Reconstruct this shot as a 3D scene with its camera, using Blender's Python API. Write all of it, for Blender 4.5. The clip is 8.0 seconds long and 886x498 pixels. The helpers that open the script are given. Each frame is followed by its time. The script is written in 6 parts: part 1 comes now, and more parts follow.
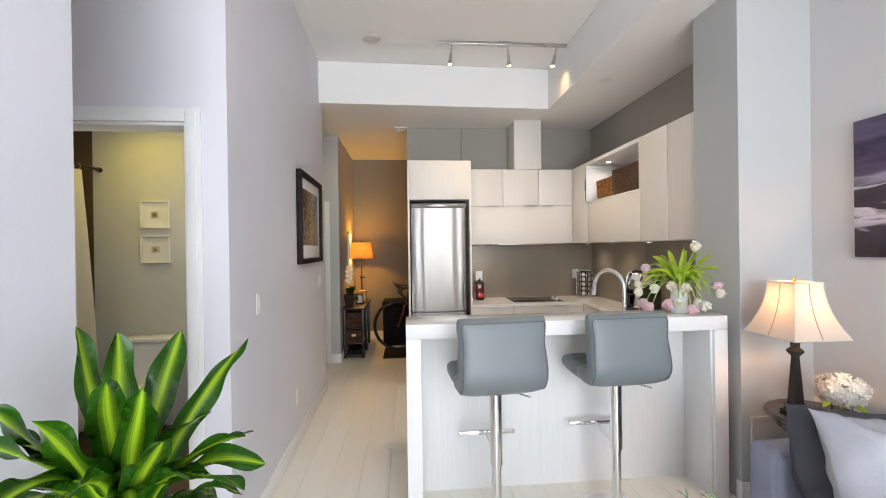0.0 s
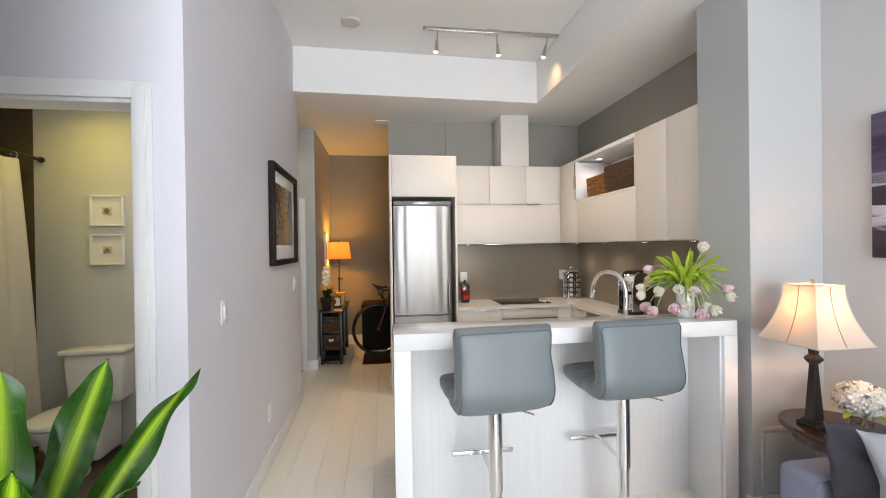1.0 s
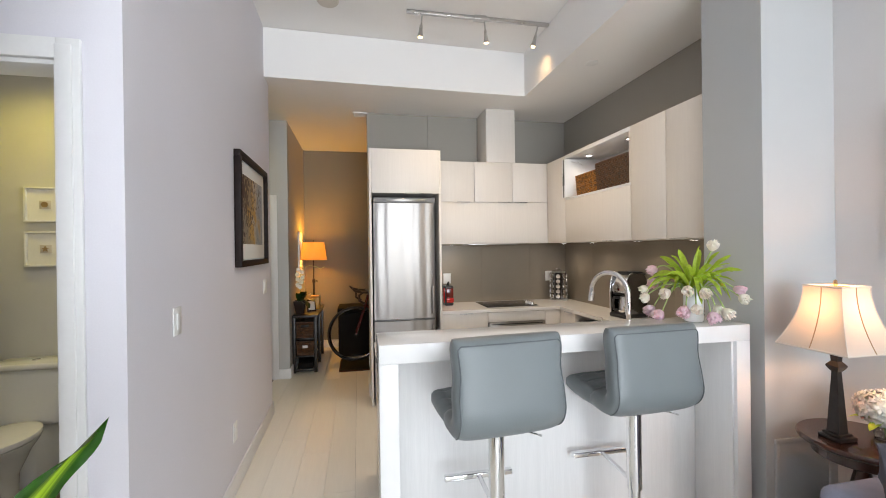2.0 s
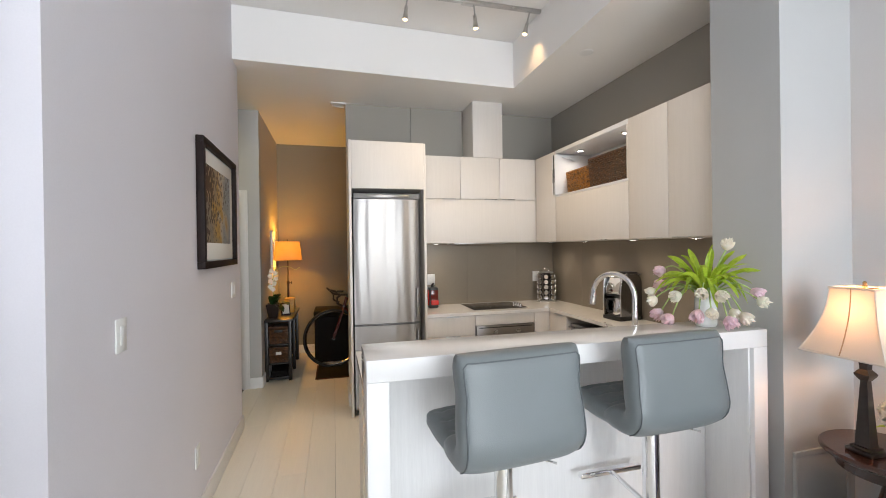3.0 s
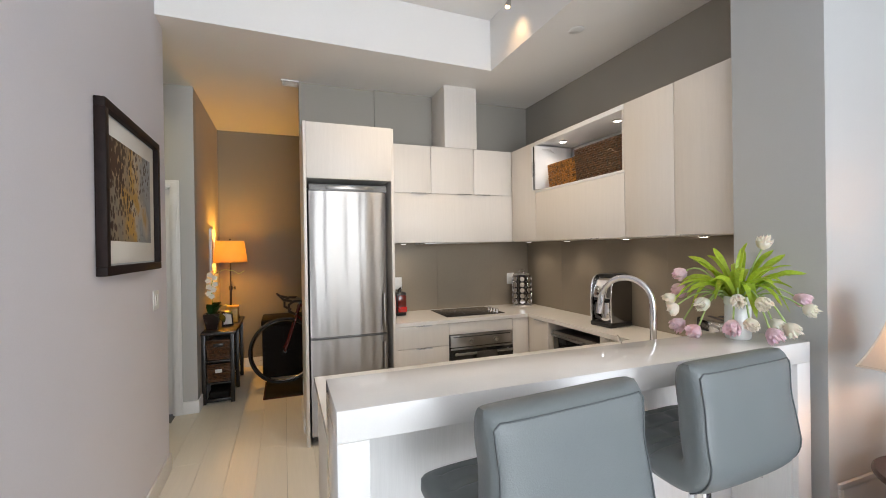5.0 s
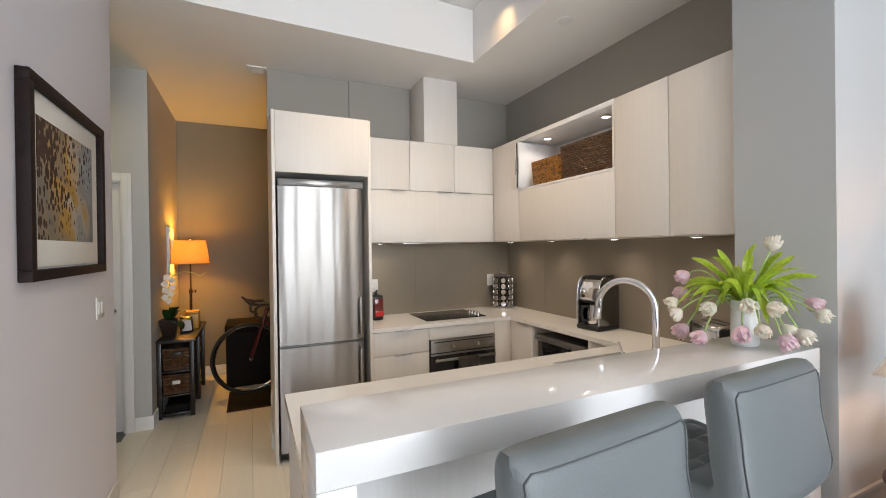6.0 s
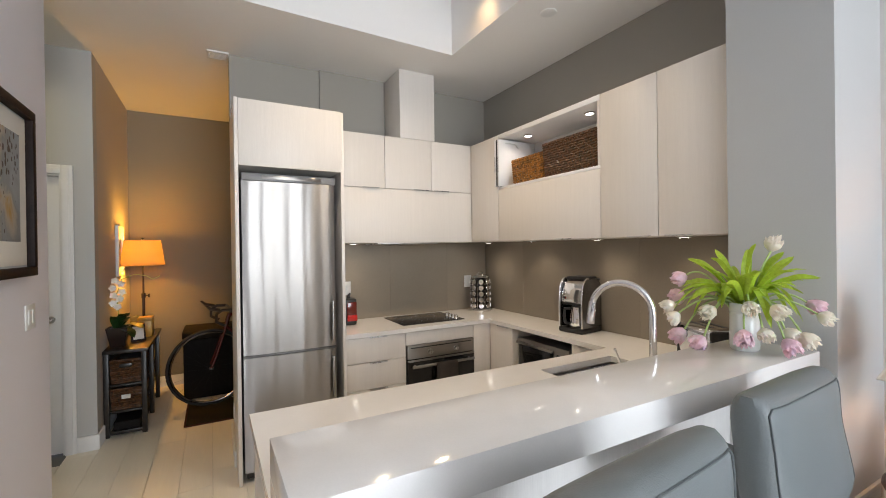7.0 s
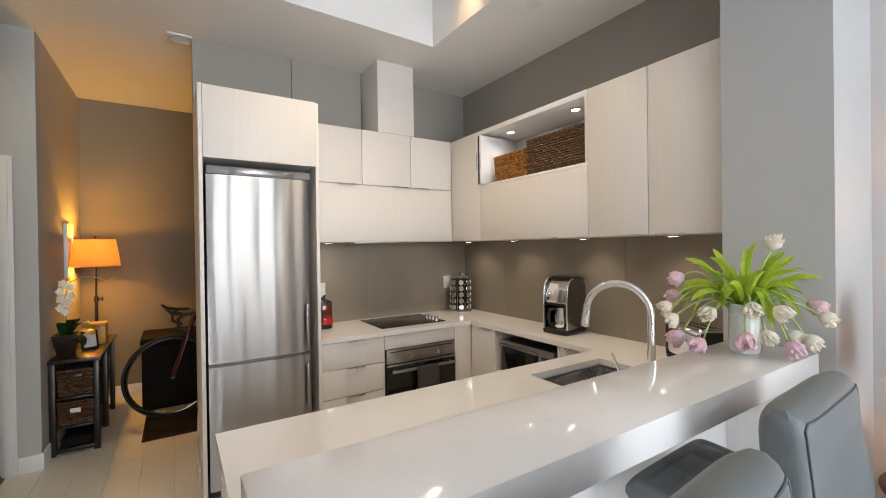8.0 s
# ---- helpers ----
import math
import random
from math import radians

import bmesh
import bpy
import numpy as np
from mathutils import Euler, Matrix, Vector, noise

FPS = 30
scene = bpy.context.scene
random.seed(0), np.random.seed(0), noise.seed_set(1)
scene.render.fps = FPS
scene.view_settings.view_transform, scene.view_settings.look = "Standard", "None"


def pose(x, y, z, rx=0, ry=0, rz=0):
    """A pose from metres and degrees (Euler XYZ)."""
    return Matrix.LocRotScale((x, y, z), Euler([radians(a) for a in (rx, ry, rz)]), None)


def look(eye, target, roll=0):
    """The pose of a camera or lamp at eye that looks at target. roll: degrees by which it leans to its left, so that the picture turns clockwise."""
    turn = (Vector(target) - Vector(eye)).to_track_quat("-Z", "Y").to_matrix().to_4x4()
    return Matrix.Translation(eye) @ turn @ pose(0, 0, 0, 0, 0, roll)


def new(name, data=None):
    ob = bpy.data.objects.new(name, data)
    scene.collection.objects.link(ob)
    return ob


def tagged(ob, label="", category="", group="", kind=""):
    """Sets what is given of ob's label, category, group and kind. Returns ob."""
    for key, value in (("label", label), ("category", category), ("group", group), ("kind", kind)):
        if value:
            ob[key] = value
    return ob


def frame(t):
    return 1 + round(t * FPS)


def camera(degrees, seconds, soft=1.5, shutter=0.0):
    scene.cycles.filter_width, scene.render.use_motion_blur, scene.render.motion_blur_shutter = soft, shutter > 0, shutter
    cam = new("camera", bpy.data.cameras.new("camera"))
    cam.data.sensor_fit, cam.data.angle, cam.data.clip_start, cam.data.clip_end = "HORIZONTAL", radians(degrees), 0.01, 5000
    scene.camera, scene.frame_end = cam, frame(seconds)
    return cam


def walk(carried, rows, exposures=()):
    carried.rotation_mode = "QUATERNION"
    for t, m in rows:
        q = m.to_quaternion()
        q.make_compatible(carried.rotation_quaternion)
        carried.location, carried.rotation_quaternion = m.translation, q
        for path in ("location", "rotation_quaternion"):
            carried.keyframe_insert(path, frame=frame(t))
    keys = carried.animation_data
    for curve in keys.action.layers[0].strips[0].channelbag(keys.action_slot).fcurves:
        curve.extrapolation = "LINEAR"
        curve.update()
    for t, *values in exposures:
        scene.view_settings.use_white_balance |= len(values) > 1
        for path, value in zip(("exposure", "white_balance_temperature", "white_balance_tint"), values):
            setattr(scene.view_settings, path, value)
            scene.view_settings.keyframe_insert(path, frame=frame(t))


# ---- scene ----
cam = camera(93.1, 8.0, soft=0.95)
PATH = [
    (0, (0.173, 1.03, 1.503), (0.344, 3.023, 1.497), -0.8),
    (0.5, (0.138, 1.154, 1.516), (0.365, 3.141, 1.504), -0.8),
    (1, (0.117, 1.282, 1.507), (0.398, 3.262, 1.498), -0.8),
    (1.5, (0.098, 1.414, 1.495), (0.436, 3.385, 1.49), -0.8),
    (3, (0.052, 1.799, 1.49), (0.555, 3.735, 1.484), -0.8),
    (3.5, (0.038, 1.924, 1.495), (0.593, 3.845, 1.486), -0.9),
    (4, (0.031, 2.046, 1.492), (0.636, 3.952, 1.483), -0.9),
    (4.5, (0.041, 2.163, 1.486), (0.694, 4.054, 1.479), -0.9),
    (6, (0.048, 2.478, 1.49), (0.881, 4.296, 1.482), -0.8),
    (6.5, (0.055, 2.568, 1.492), (0.953, 4.355, 1.483), -0.8),
    (7, (0.056, 2.65, 1.49), (1.02, 4.402, 1.483), -0.8),
    (7.5, (0.066, 2.725, 1.487), (1.088, 4.445, 1.481), -0.8),
    (8, (0.066, 2.794, 1.488), (1.142, 4.479, 1.478), -0.8),
]
walk(cam, [(t, look(eye, target, roll)) for t, eye, target, roll in PATH])
DAY = 338.0
# ---- world and lights ----
world = bpy.data.worlds.new("sky")
scene.world = world
world.use_nodes = True
_wn = world.node_tree
_sky = _wn.nodes.new("ShaderNodeTexSky")
_sky.sky_type, _sky.sun_disc = "NISHITA", False
_sky.sun_elevation, _sky.sun_rotation = radians(35), radians(120)
_wn.links.new(_sky.outputs[0], _wn.nodes["Background"].inputs[0])
_wn.nodes["Background"].inputs[1].default_value = 0.12


def lamp(name, kind, m, energy, colour, **more):
    data = bpy.data.lights.new(name, kind)
    data.energy, data.color = energy, colour
    if kind == "AREA":
        data.shape, data.size, data.size_y = "RECTANGLE", more["size"], more["size_y"]
    if kind == "SPOT":
        data.spot_size, data.spot_blend, data.shadow_soft_size = radians(more["cone"]), 1.0, 0.02
    if kind == "POINT":
        data.shadow_soft_size = more["radius"]
    ob = new(name, data)
    ob.matrix_world = m
    return ob


# daylight through the living-room window wall behind the camera
lamp("window_daylight", "AREA", look((0.95, -2.81, 1.63), (0.95, 1, 1.63)), DAY, (0.87, 0.93, 1.0), size=2.9, size_y=3.14)
for _z, _w in ((1.455, 23), (1.572, 15)):
    lamp("hall_lamp_bulb", "POINT", Matrix.Translation((-0.545, 7.72, _z)), _w, (1.0, 0.47, 0.055), radius=0.03)
lamp("table_lamp_bulb", "POINT", Matrix.Translation((2.165, 3.035, 1.20)), 9.5, (1.0, 0.50, 0.23), radius=0.03)
# Unseen bathroom downlight, assumed from the yellow on its upper wall.
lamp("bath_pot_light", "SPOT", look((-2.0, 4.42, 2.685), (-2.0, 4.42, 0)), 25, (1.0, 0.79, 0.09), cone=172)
# Added fill lamp that brightens the bathroom neutrally; no vanity light is seen.
lamp("bath_fill_bulb", "POINT", Matrix.Translation((-1.02, 4.10, 1.95)), 9, (1.0, 0.93, 0.80), radius=0.06)
# Unseen passage downlight, assumed from the yellowish top of the pier.
lamp("assumed_passage_light", "SPOT", look((-1.30, 6.15, 2.985), (-1.30, 6.15, 0)), 16, (1.0, 0.84, 0.45), cone=160)
for _x, _y, _tx, _ty, _tz, _w, _cone in ((0.60, 4.955, 0.85, 4.75, 0.5, 32, 122), (1.16, 4.945, 1.65, 4.85, 0.5, 54, 130), (1.575, 4.94, 1.90, 5.22, 2.80, 3.2, 100)):
    lamp("track_spot_bulb", "SPOT", look((_x, _y, 3.205), (_tx, _ty, _tz)), _w, (1.0, 0.76, 0.50) if _w > 10 else (1.0, 0.64, 0.32), cone=_cone)
for _x, _y in ((1.09, 6.08), (2.36, 5.94), (2.36, 5.33), (2.36, 4.65), (2.36, 4.05)):
    lamp("puck_light_bulb", "SPOT", look((_x, _y, 1.515), (_x, _y, 0)), 3.0, (1.0, 0.82, 0.62), cone=140)
for _x, _y in ((2.30, 5.28), (2.30, 4.65)):
    lamp("niche_puck_bulb", "SPOT", look((_x, _y, 2.365), (_x, _y, 0)), 3.6, (1.0, 0.9, 0.8), cone=150)


# ---- materials ----
def material(name, base, rough=0.5, metal=0.0, vary=0.06, scale=6.0, stretch=(1, 1, 1), bump=0.05, fine=60.0, spec=0.5, coat=0.0, random_tint=0.0, emit=None, power=0.0, trans=0.0, rough_vary=0.06, sub=0.0):
    """A surface with broad and fine variation of colour, roughness and relief at real-world size."""
    m = bpy.data.materials.new(name)
    m.use_nodes = True
    nt = m.node_tree
    N, L = nt.nodes, nt.links
    b = N["Principled BSDF"]
    b.inputs["Metallic"].default_value = metal
    b.inputs["Specular IOR Level"].default_value = spec
    b.inputs["Coat Weight"].default_value = coat
    b.inputs["Transmission Weight"].default_value = trans
    if sub:
        b.inputs["Subsurface Weight"].default_value = sub
        b.inputs["Subsurface Scale"].default_value = 0.01
    tc = N.new("ShaderNodeTexCoord")
    mp = N.new("ShaderNodeMapping")
    mp.inputs["Scale"].default_value = stretch
    L.new(tc.outputs["Object"], mp.inputs["Vector"])
    broad = N.new("ShaderNodeTexNoise")
    broad.inputs["Scale"].default_value, broad.inputs["Detail"].default_value = scale, 3
    grain = N.new("ShaderNodeTexNoise")
    grain.inputs["Scale"].default_value, grain.inputs["Detail"].default_value = fine, 4
    for n in (broad, grain):
        L.new(mp.outputs[0], n.inputs["Vector"])
    add = N.new("ShaderNodeMath")
    add.operation = "ADD"
    L.new(broad.outputs["Fac"], add.inputs[0]), L.new(grain.outputs["Fac"], add.inputs[1])
    half = N.new("ShaderNodeMath")
    half.operation = "MULTIPLY"
    half.inputs[1].default_value = 0.5
    L.new(add.outputs[0], half.inputs[0])
    ramp = N.new("ShaderNodeValToRGB")
    lo = [max(0, c * (1 - vary)) for c in base]
    hi = [min(1, c * (1 + vary)) for c in base]
    ramp.color_ramp.elements[0].position, ramp.color_ramp.elements[1].position = 0.35, 0.65
    ramp.color_ramp.elements[0].color, ramp.color_ramp.elements[1].color = (*lo, 1), (*hi, 1)
    L.new(half.outputs[0], ramp.inputs[0])
    colour = ramp.outputs[0]
    if random_tint:
        info = N.new("ShaderNodeObjectInfo")
        hsv = N.new("ShaderNodeHueSaturation")
        mr = N.new("ShaderNodeMapRange")
        mr.inputs["To Min"].default_value, mr.inputs["To Max"].default_value = 1 - random_tint, 1 + random_tint
        L.new(info.outputs["Random"], mr.inputs["Value"])
        L.new(mr.outputs[0], hsv.inputs["Value"]), L.new(colour, hsv.inputs["Color"])
        colour = hsv.outputs[0]
    L.new(colour, b.inputs["Base Color"])
    rr = N.new("ShaderNodeMapRange")
    rr.inputs["To Min"].default_value, rr.inputs["To Max"].default_value = max(0.02, rough - rough_vary), min(1, rough + rough_vary)
    L.new(half.outputs[0], rr.inputs["Value"]), L.new(rr.outputs[0], b.inputs["Roughness"])
    if bump:
        bn = N.new("ShaderNodeBump")
        bn.inputs["Strength"].default_value, bn.inputs["Distance"].default_value = bump, 0.004
        L.new(grain.outputs["Fac"], bn.inputs["Height"]), L.new(bn.outputs[0], b.inputs["Normal"])
    if emit:
        b.inputs["Emission Color"].default_value, b.inputs["Emission Strength"].default_value = (*emit, 1), power
    return m


PAINT = material("pale_grey_wall_paint", (0.735, 0.722, 0.775), 0.6, vary=0.02, scale=1.5, bump=0.06, fine=180, spec=0.3)
# Wall paint darkened and cooled in colour against strong window light on the pillar.
DIMMED_COOL_PAINT = material("dimmed_cool_wall_paint", (0.475, 0.488, 0.488), 0.6, vary=0.02, scale=1.5, bump=0.06, fine=180, spec=0.3)
# Same wall paint, dimmed for the window light and warmed for the lamp.
LIVING_PAINT = material("dimmed_warm_wall_paint", (0.60, 0.592, 0.588), 0.6, vary=0.02, scale=1.5, bump=0.06, fine=180, spec=0.3)
KITCHEN_PAINT = material("mid_grey_wall_paint", (0.36, 0.342, 0.303), 0.6, vary=0.03, scale=1.5, bump=0.06, fine=180, spec=0.3)
# Wall paint dimmed in colour: too much daylight reaches entry and passage.
ENTRY_PAINT = material("dimmed_entry_paint", (0.57, 0.52, 0.48), 0.6, vary=0.02, scale=1.5, bump=0.06, fine=180, spec=0.3)
PASSAGE_PAINT = material("dimmed_passage_paint", (0.50, 0.50, 0.49), 0.6, vary=0.02, scale=1.5, bump=0.06, fine=180, spec=0.3)
# Darkened and warmed in colour so the hall lamp's pool stands out.
HALL_PAINT = material("darkened_warm_hall_paint", (0.245, 0.224, 0.178), 0.6, vary=0.03, scale=1.5, bump=0.06, fine=180, spec=0.3)
CEILING = material("white_ceiling_paint", (0.88, 0.87, 0.855), 0.8, vary=0.015, scale=1.2, bump=0.08, fine=140, spec=0.2)
TRIM = material("white_trim_paint", (0.80, 0.80, 0.80), 0.35, vary=0.015, bump=0.02)
CABINET = material("white_washed_wood_laminate", (0.755, 0.715, 0.665), 0.42, vary=0.024, scale=5, stretch=(9, 9, 0.35), bump=0.10, fine=38, random_tint=0.015)
BAR_WOOD = material("white_wood_panel", (0.76, 0.755, 0.745), 0.45, vary=0.035, scale=5, stretch=(9, 9, 0.35), bump=0.10, fine=38)
EDGE = material("shadow_gap_carcass", (0.16, 0.15, 0.14), 0.6)
QUARTZ = material("white_quartz", (0.80, 0.795, 0.785), 0.085, vary=0.02, scale=14, bump=0.0, fine=220, spec=0.32, rough_vary=0.03)
QUARTZ_WARM = material("white_quartz_worktop", (0.82, 0.80, 0.77), 0.10, vary=0.02, scale=14, bump=0.0, fine=220, rough_vary=0.03)
PLANK = material("pale_oak_plank", (0.86, 0.82, 0.725), 0.32, vary=0.025, scale=1.6, stretch=(8, 0.35, 8), bump=0.015, fine=14, random_tint=0.03)
SPLASH = material("taupe_glass_tile", (0.285, 0.243, 0.19), 0.20, vary=0.04, scale=4, bump=0.015, fine=90, random_tint=0.04)
STEEL = material("brushed_steel", (0.325, 0.31, 0.296), 0.30, metal=1.0, vary=0.008, scale=3, stretch=(0.6, 0.6, 60), bump=0.0, fine=20, rough_vary=0.002)
_nt = STEEL.node_tree
_tan = _nt.nodes.new("ShaderNodeTangent")
_tan.direction_type, _tan.axis = "RADIAL", "Z"
_nt.links.new(_tan.outputs[0], _nt.nodes["Principled BSDF"].inputs["Tangent"])
_nt.nodes["Principled BSDF"].inputs["Anisotropic"].default_value = 1.0
_nt.nodes["Principled BSDF"].inputs["Anisotropic Rotation"].default_value = 0.25
DARK_STEEL = material("dark_grey_steel", (0.16, 0.16, 0.165), 0.35, metal=0.7, bump=0.01)
CHROME = material("chrome", (0.82, 0.82, 0.83), 0.07, metal=1.0, vary=0.01, bump=0.0, rough_vary=0.02)
SMOKED = material("smoky_chrome", (0.20, 0.20, 0.205), 0.16, metal=1.0, vary=0.03, bump=0.0)
NICKEL = material("satin_nickel", (0.55, 0.54, 0.53), 0.28, metal=1.0, vary=0.02, bump=0.01)
BLACK_GLASS = material("black_glass", (0.012, 0.012, 0.013), 0.07, vary=0.02, bump=0.0, rough_vary=0.02)
BLACK_PLASTIC = material("black_plastic", (0.018, 0.018, 0.019), 0.35, bump=0.03)
GREY_PLASTIC = material("grey_plastic", (0.22, 0.22, 0.225), 0.32, bump=0.02)
WHITE_PLASTIC = material("white_plastic", (0.80, 0.80, 0.79), 0.3, vary=0.01, bump=0.0)
LEATHER = material("blue_grey_leatherette", (0.168, 0.189, 0.196), 0.38, vary=0.05, scale=5, bump=0.16, fine=320, spec=0.45)
LEATHER_DARK = material("grey_stitching", (0.10, 0.115, 0.12), 0.6)
PORCELAIN = material("white_porcelain", (0.80, 0.79, 0.76), 0.10, vary=0.01, bump=0.0, coat=0.4)
DARK_WOOD = material("espresso_wood", (0.016, 0.012, 0.010), 0.35, vary=0.3, stretch=(8, 1, 8), scale=5, bump=0.05, fine=30)
RED_WOOD = material("dark_cherry_wood", (0.045, 0.015, 0.010), 0.24, vary=0.08, stretch=(2, 5, 2), scale=4, bump=0.04, fine=24, coat=0.3)
BLACK_FRAME = material("dark_brown_frame_wood", (0.016, 0.009, 0.008), 0.55, vary=0.3, stretch=(4, 4, 4), bump=0.04, spec=0.2)
WICKER = material("dark_wicker", (0.085, 0.033, 0.010), 0.42, vary=0.95, scale=34, bump=0.3, fine=90)
WICKER_LIGHT = material("honey_wicker", (0.28, 0.115, 0.014), 0.42, vary=0.9, scale=34, bump=0.3, fine=90)
SHADE_LINEN = material("cream_lamp_shade_linen", (0.60, 0.53, 0.455), 0.8, vary=0.03, bump=0.12, fine=260)
SHADE_WARM = material("burlap_lamp_shade", (0.52, 0.30, 0.11), 0.8, vary=0.08, bump=0.2, fine=220)
BRONZE = material("dark_bronze", (0.030, 0.022, 0.018), 0.38, metal=0.35, vary=0.2, bump=0.03)
BRASS = material("aged_brass", (0.42, 0.30, 0.16), 0.3, metal=1.0)
FABRIC = material("slate_blue_sofa_fabric", (0.235, 0.245, 0.315), 0.9, vary=0.12, scale=12, bump=0.35, fine=420, spec=0.15)
CUSHION_DARK = material("charcoal_cushion_cotton", (0.075, 0.075, 0.09), 0.9, vary=0.12, scale=10, bump=0.3, fine=300, spec=0.1)
CUSHION_LIGHT = material("pale_grey_cushion_cotton", (0.36, 0.36, 0.39), 0.9, vary=0.10, scale=10, bump=0.3, fine=300, spec=0.1)
CREAM_CLOTH = material("cream_cotton", (0.62, 0.57, 0.50), 0.9, vary=0.06, bump=0.25, fine=260, spec=0.1)
# Tan tone painted in where the shade's seams block the bulb's light.
SEAM_CLOTH = material("shaded_seam_cloth", (0.36, 0.25, 0.16), 0.9, vary=0.06, bump=0.2, fine=260, spec=0.1)
CURTAIN = material("cream_shower_curtain", (0.66, 0.62, 0.56), 0.8, vary=0.04, bump=0.12, fine=200, spec=0.2)
TUB_TILE = material("brown_bath_tile", (0.10, 0.072, 0.045), 0.35, vary=0.15, scale=4, bump=0.03)
BATH_FLOOR = material("brown_slate_floor", (0.11, 0.075, 0.05), 0.4, vary=0.25, scale=5, bump=0.05)
BATH_PAINT = material("taupe_bath_paint", (0.58, 0.575, 0.56), 0.6, vary=0.03, bump=0.05, fine=160)
LEAF_DARK = material("dark_green_leaf", (0.018, 0.075, 0.004), 0.26, vary=0.4, scale=9, stretch=(1, 1, 1), bump=0.05, fine=60, spec=0.3)
ORCHID_LEAF = material("orchid_leaf", (0.016, 0.050, 0.012), 0.35, vary=0.25, scale=12, bump=0.03)
BEIGE_PLASTIC = material("aged_beige_plastic", (0.62, 0.58, 0.52), 0.5, vary=0.03, bump=0.01)


def striped_leaf(m, stripe):
    """Soft lime streaks along the middle of a leaf, laid out across its width by the UV map."""
    nt = m.node_tree
    N, L = nt.nodes, nt.links
    uv = N.new("ShaderNodeUVMap")
    mp = N.new("ShaderNodeMapping")
    mp.inputs["Scale"].default_value = (26, 1.4, 1)
    L.new(uv.outputs[0], mp.inputs["Vector"])
    streak = N.new("ShaderNodeTexNoise")
    streak.inputs["Scale"].default_value, streak.inputs["Detail"].default_value = 1.0, 3
    L.new(mp.outputs[0], streak.inputs["Vector"])
    xy = N.new("ShaderNodeSeparateXYZ")
    L.new(uv.outputs[0], xy.inputs[0])
    away = N.new("ShaderNodeMath")
    away.operation, away.inputs[1].default_value = "SUBTRACT", 0.5
    L.new(xy.outputs[0], away.inputs[0])
    size = N.new("ShaderNodeMath")
    size.operation = "ABSOLUTE"
    L.new(away.outputs[0], size.inputs[0])
    push = N.new("ShaderNodeMath")
    push.operation, push.inputs[1].default_value = "MULTIPLY_ADD", 0.22
    L.new(streak.outputs["Fac"], push.inputs[0]), L.new(size.outputs[0], push.inputs[2])
    ramp = N.new("ShaderNodeValToRGB")
    ramp.color_ramp.elements[0].position, ramp.color_ramp.elements[0].color = 0.13, (1, 1, 1, 1)
    ramp.color_ramp.elements[1].position, ramp.color_ramp.elements[1].color = 0.36, (0, 0, 0, 1)
    mid = ramp.color_ramp.elements.new(0.23)
    mid.color = (0.36, 0.36, 0.36, 1)
    L.new(push.outputs[0], ramp.inputs[0])
    mix = N.new("ShaderNodeMix")
    mix.data_type = "RGBA"
    L.new(ramp.outputs[0], mix.inputs["Factor"])
    L.new(N["Color Ramp"].outputs[0], mix.inputs["A"])
    mix.inputs["B"].default_value = (*stripe, 1)
    L.new(mix.outputs["Result"], N["Principled BSDF"].inputs["Base Color"])


striped_leaf(LEAF_DARK, (0.30, 0.47, 0.02))
TULIP_LEAF = material("fresh_green_tulip_leaf", (0.40, 0.54, 0.05), 0.40, vary=0.35, scale=14, bump=0.05, fine=90, sub=0.1)
SPRIG = material("grey_green_sprig_leaf", (0.17, 0.22, 0.12), 0.5, vary=0.2, scale=20)
TULIP_STEM = material("pale_green_stem", (0.34, 0.46, 0.16), 0.5, vary=0.15, scale=20)
PETAL_WHITE = material("cream_tulip_petal", (0.92, 0.87, 0.77), 0.55, vary=0.08, scale=30, bump=0.05, sub=0.15)
PETAL_PINK = material("pink_tulip_petal", (0.95, 0.64, 0.70), 0.55, vary=0.25, scale=30, bump=0.05, sub=0.15)
PETAL_SNOW = material("white_hydrangea_petal", (0.82, 0.80, 0.74), 0.6, vary=0.06, scale=40, sub=0.1)
CERAMIC = material("white_glazed_ceramic", (0.78, 0.80, 0.79), 0.15, vary=0.015, bump=0.01, coat=0.3)
POT_DARK = material("dark_brown_pot", (0.025, 0.014, 0.010), 0.3, vary=0.2)
SOIL = material("potting_soil", (0.03, 0.02, 0.014), 0.95, vary=0.4, bump=0.6, fine=120)
BARK = material("plant_cane_bark", (0.16, 0.11, 0.06), 0.8, vary=0.3, bump=0.3)
RED_GLOSS = material("red_gloss_plastic", (0.55, 0.012, 0.010), 0.15, vary=0.05, coat=0.5)
RED_SMOKE = material("smoky_red_plastic", (0.14, 0.016, 0.012), 0.12, vary=0.1, coat=0.5)
RED_PAINT = material("dark_red_bike_paint", (0.085, 0.010, 0.010), 0.25, coat=0.4)
RUBBER = material("tyre_rubber", (0.014, 0.014, 0.015), 0.65, bump=0.1)
ALLOY = material("bike_rim_alloy", (0.16, 0.16, 0.165), 0.25, metal=1.0)
BOX_DARK = material("black_leatherette", (0.008, 0.006, 0.005), 0.75, vary=0.2, bump=0.15, fine=240, spec=0.2)
MAT_RED = material("dark_red_door_mat", (0.055, 0.010, 0.008), 0.95, vary=0.3, bump=0.6, fine=240)
AMBER_BOX = material("amber_wooden_box", (0.62, 0.33, 0.04), 0.4, vary=0.2, bump=0.05)
PAPER = material("white_paper_mat", (0.78, 0.77, 0.73), 0.85, vary=0.015, bump=0.02)
BLUE_PAPER = material("pale_blue_mount", (0.55, 0.60, 0.62), 0.85, vary=0.03, bump=0.02)
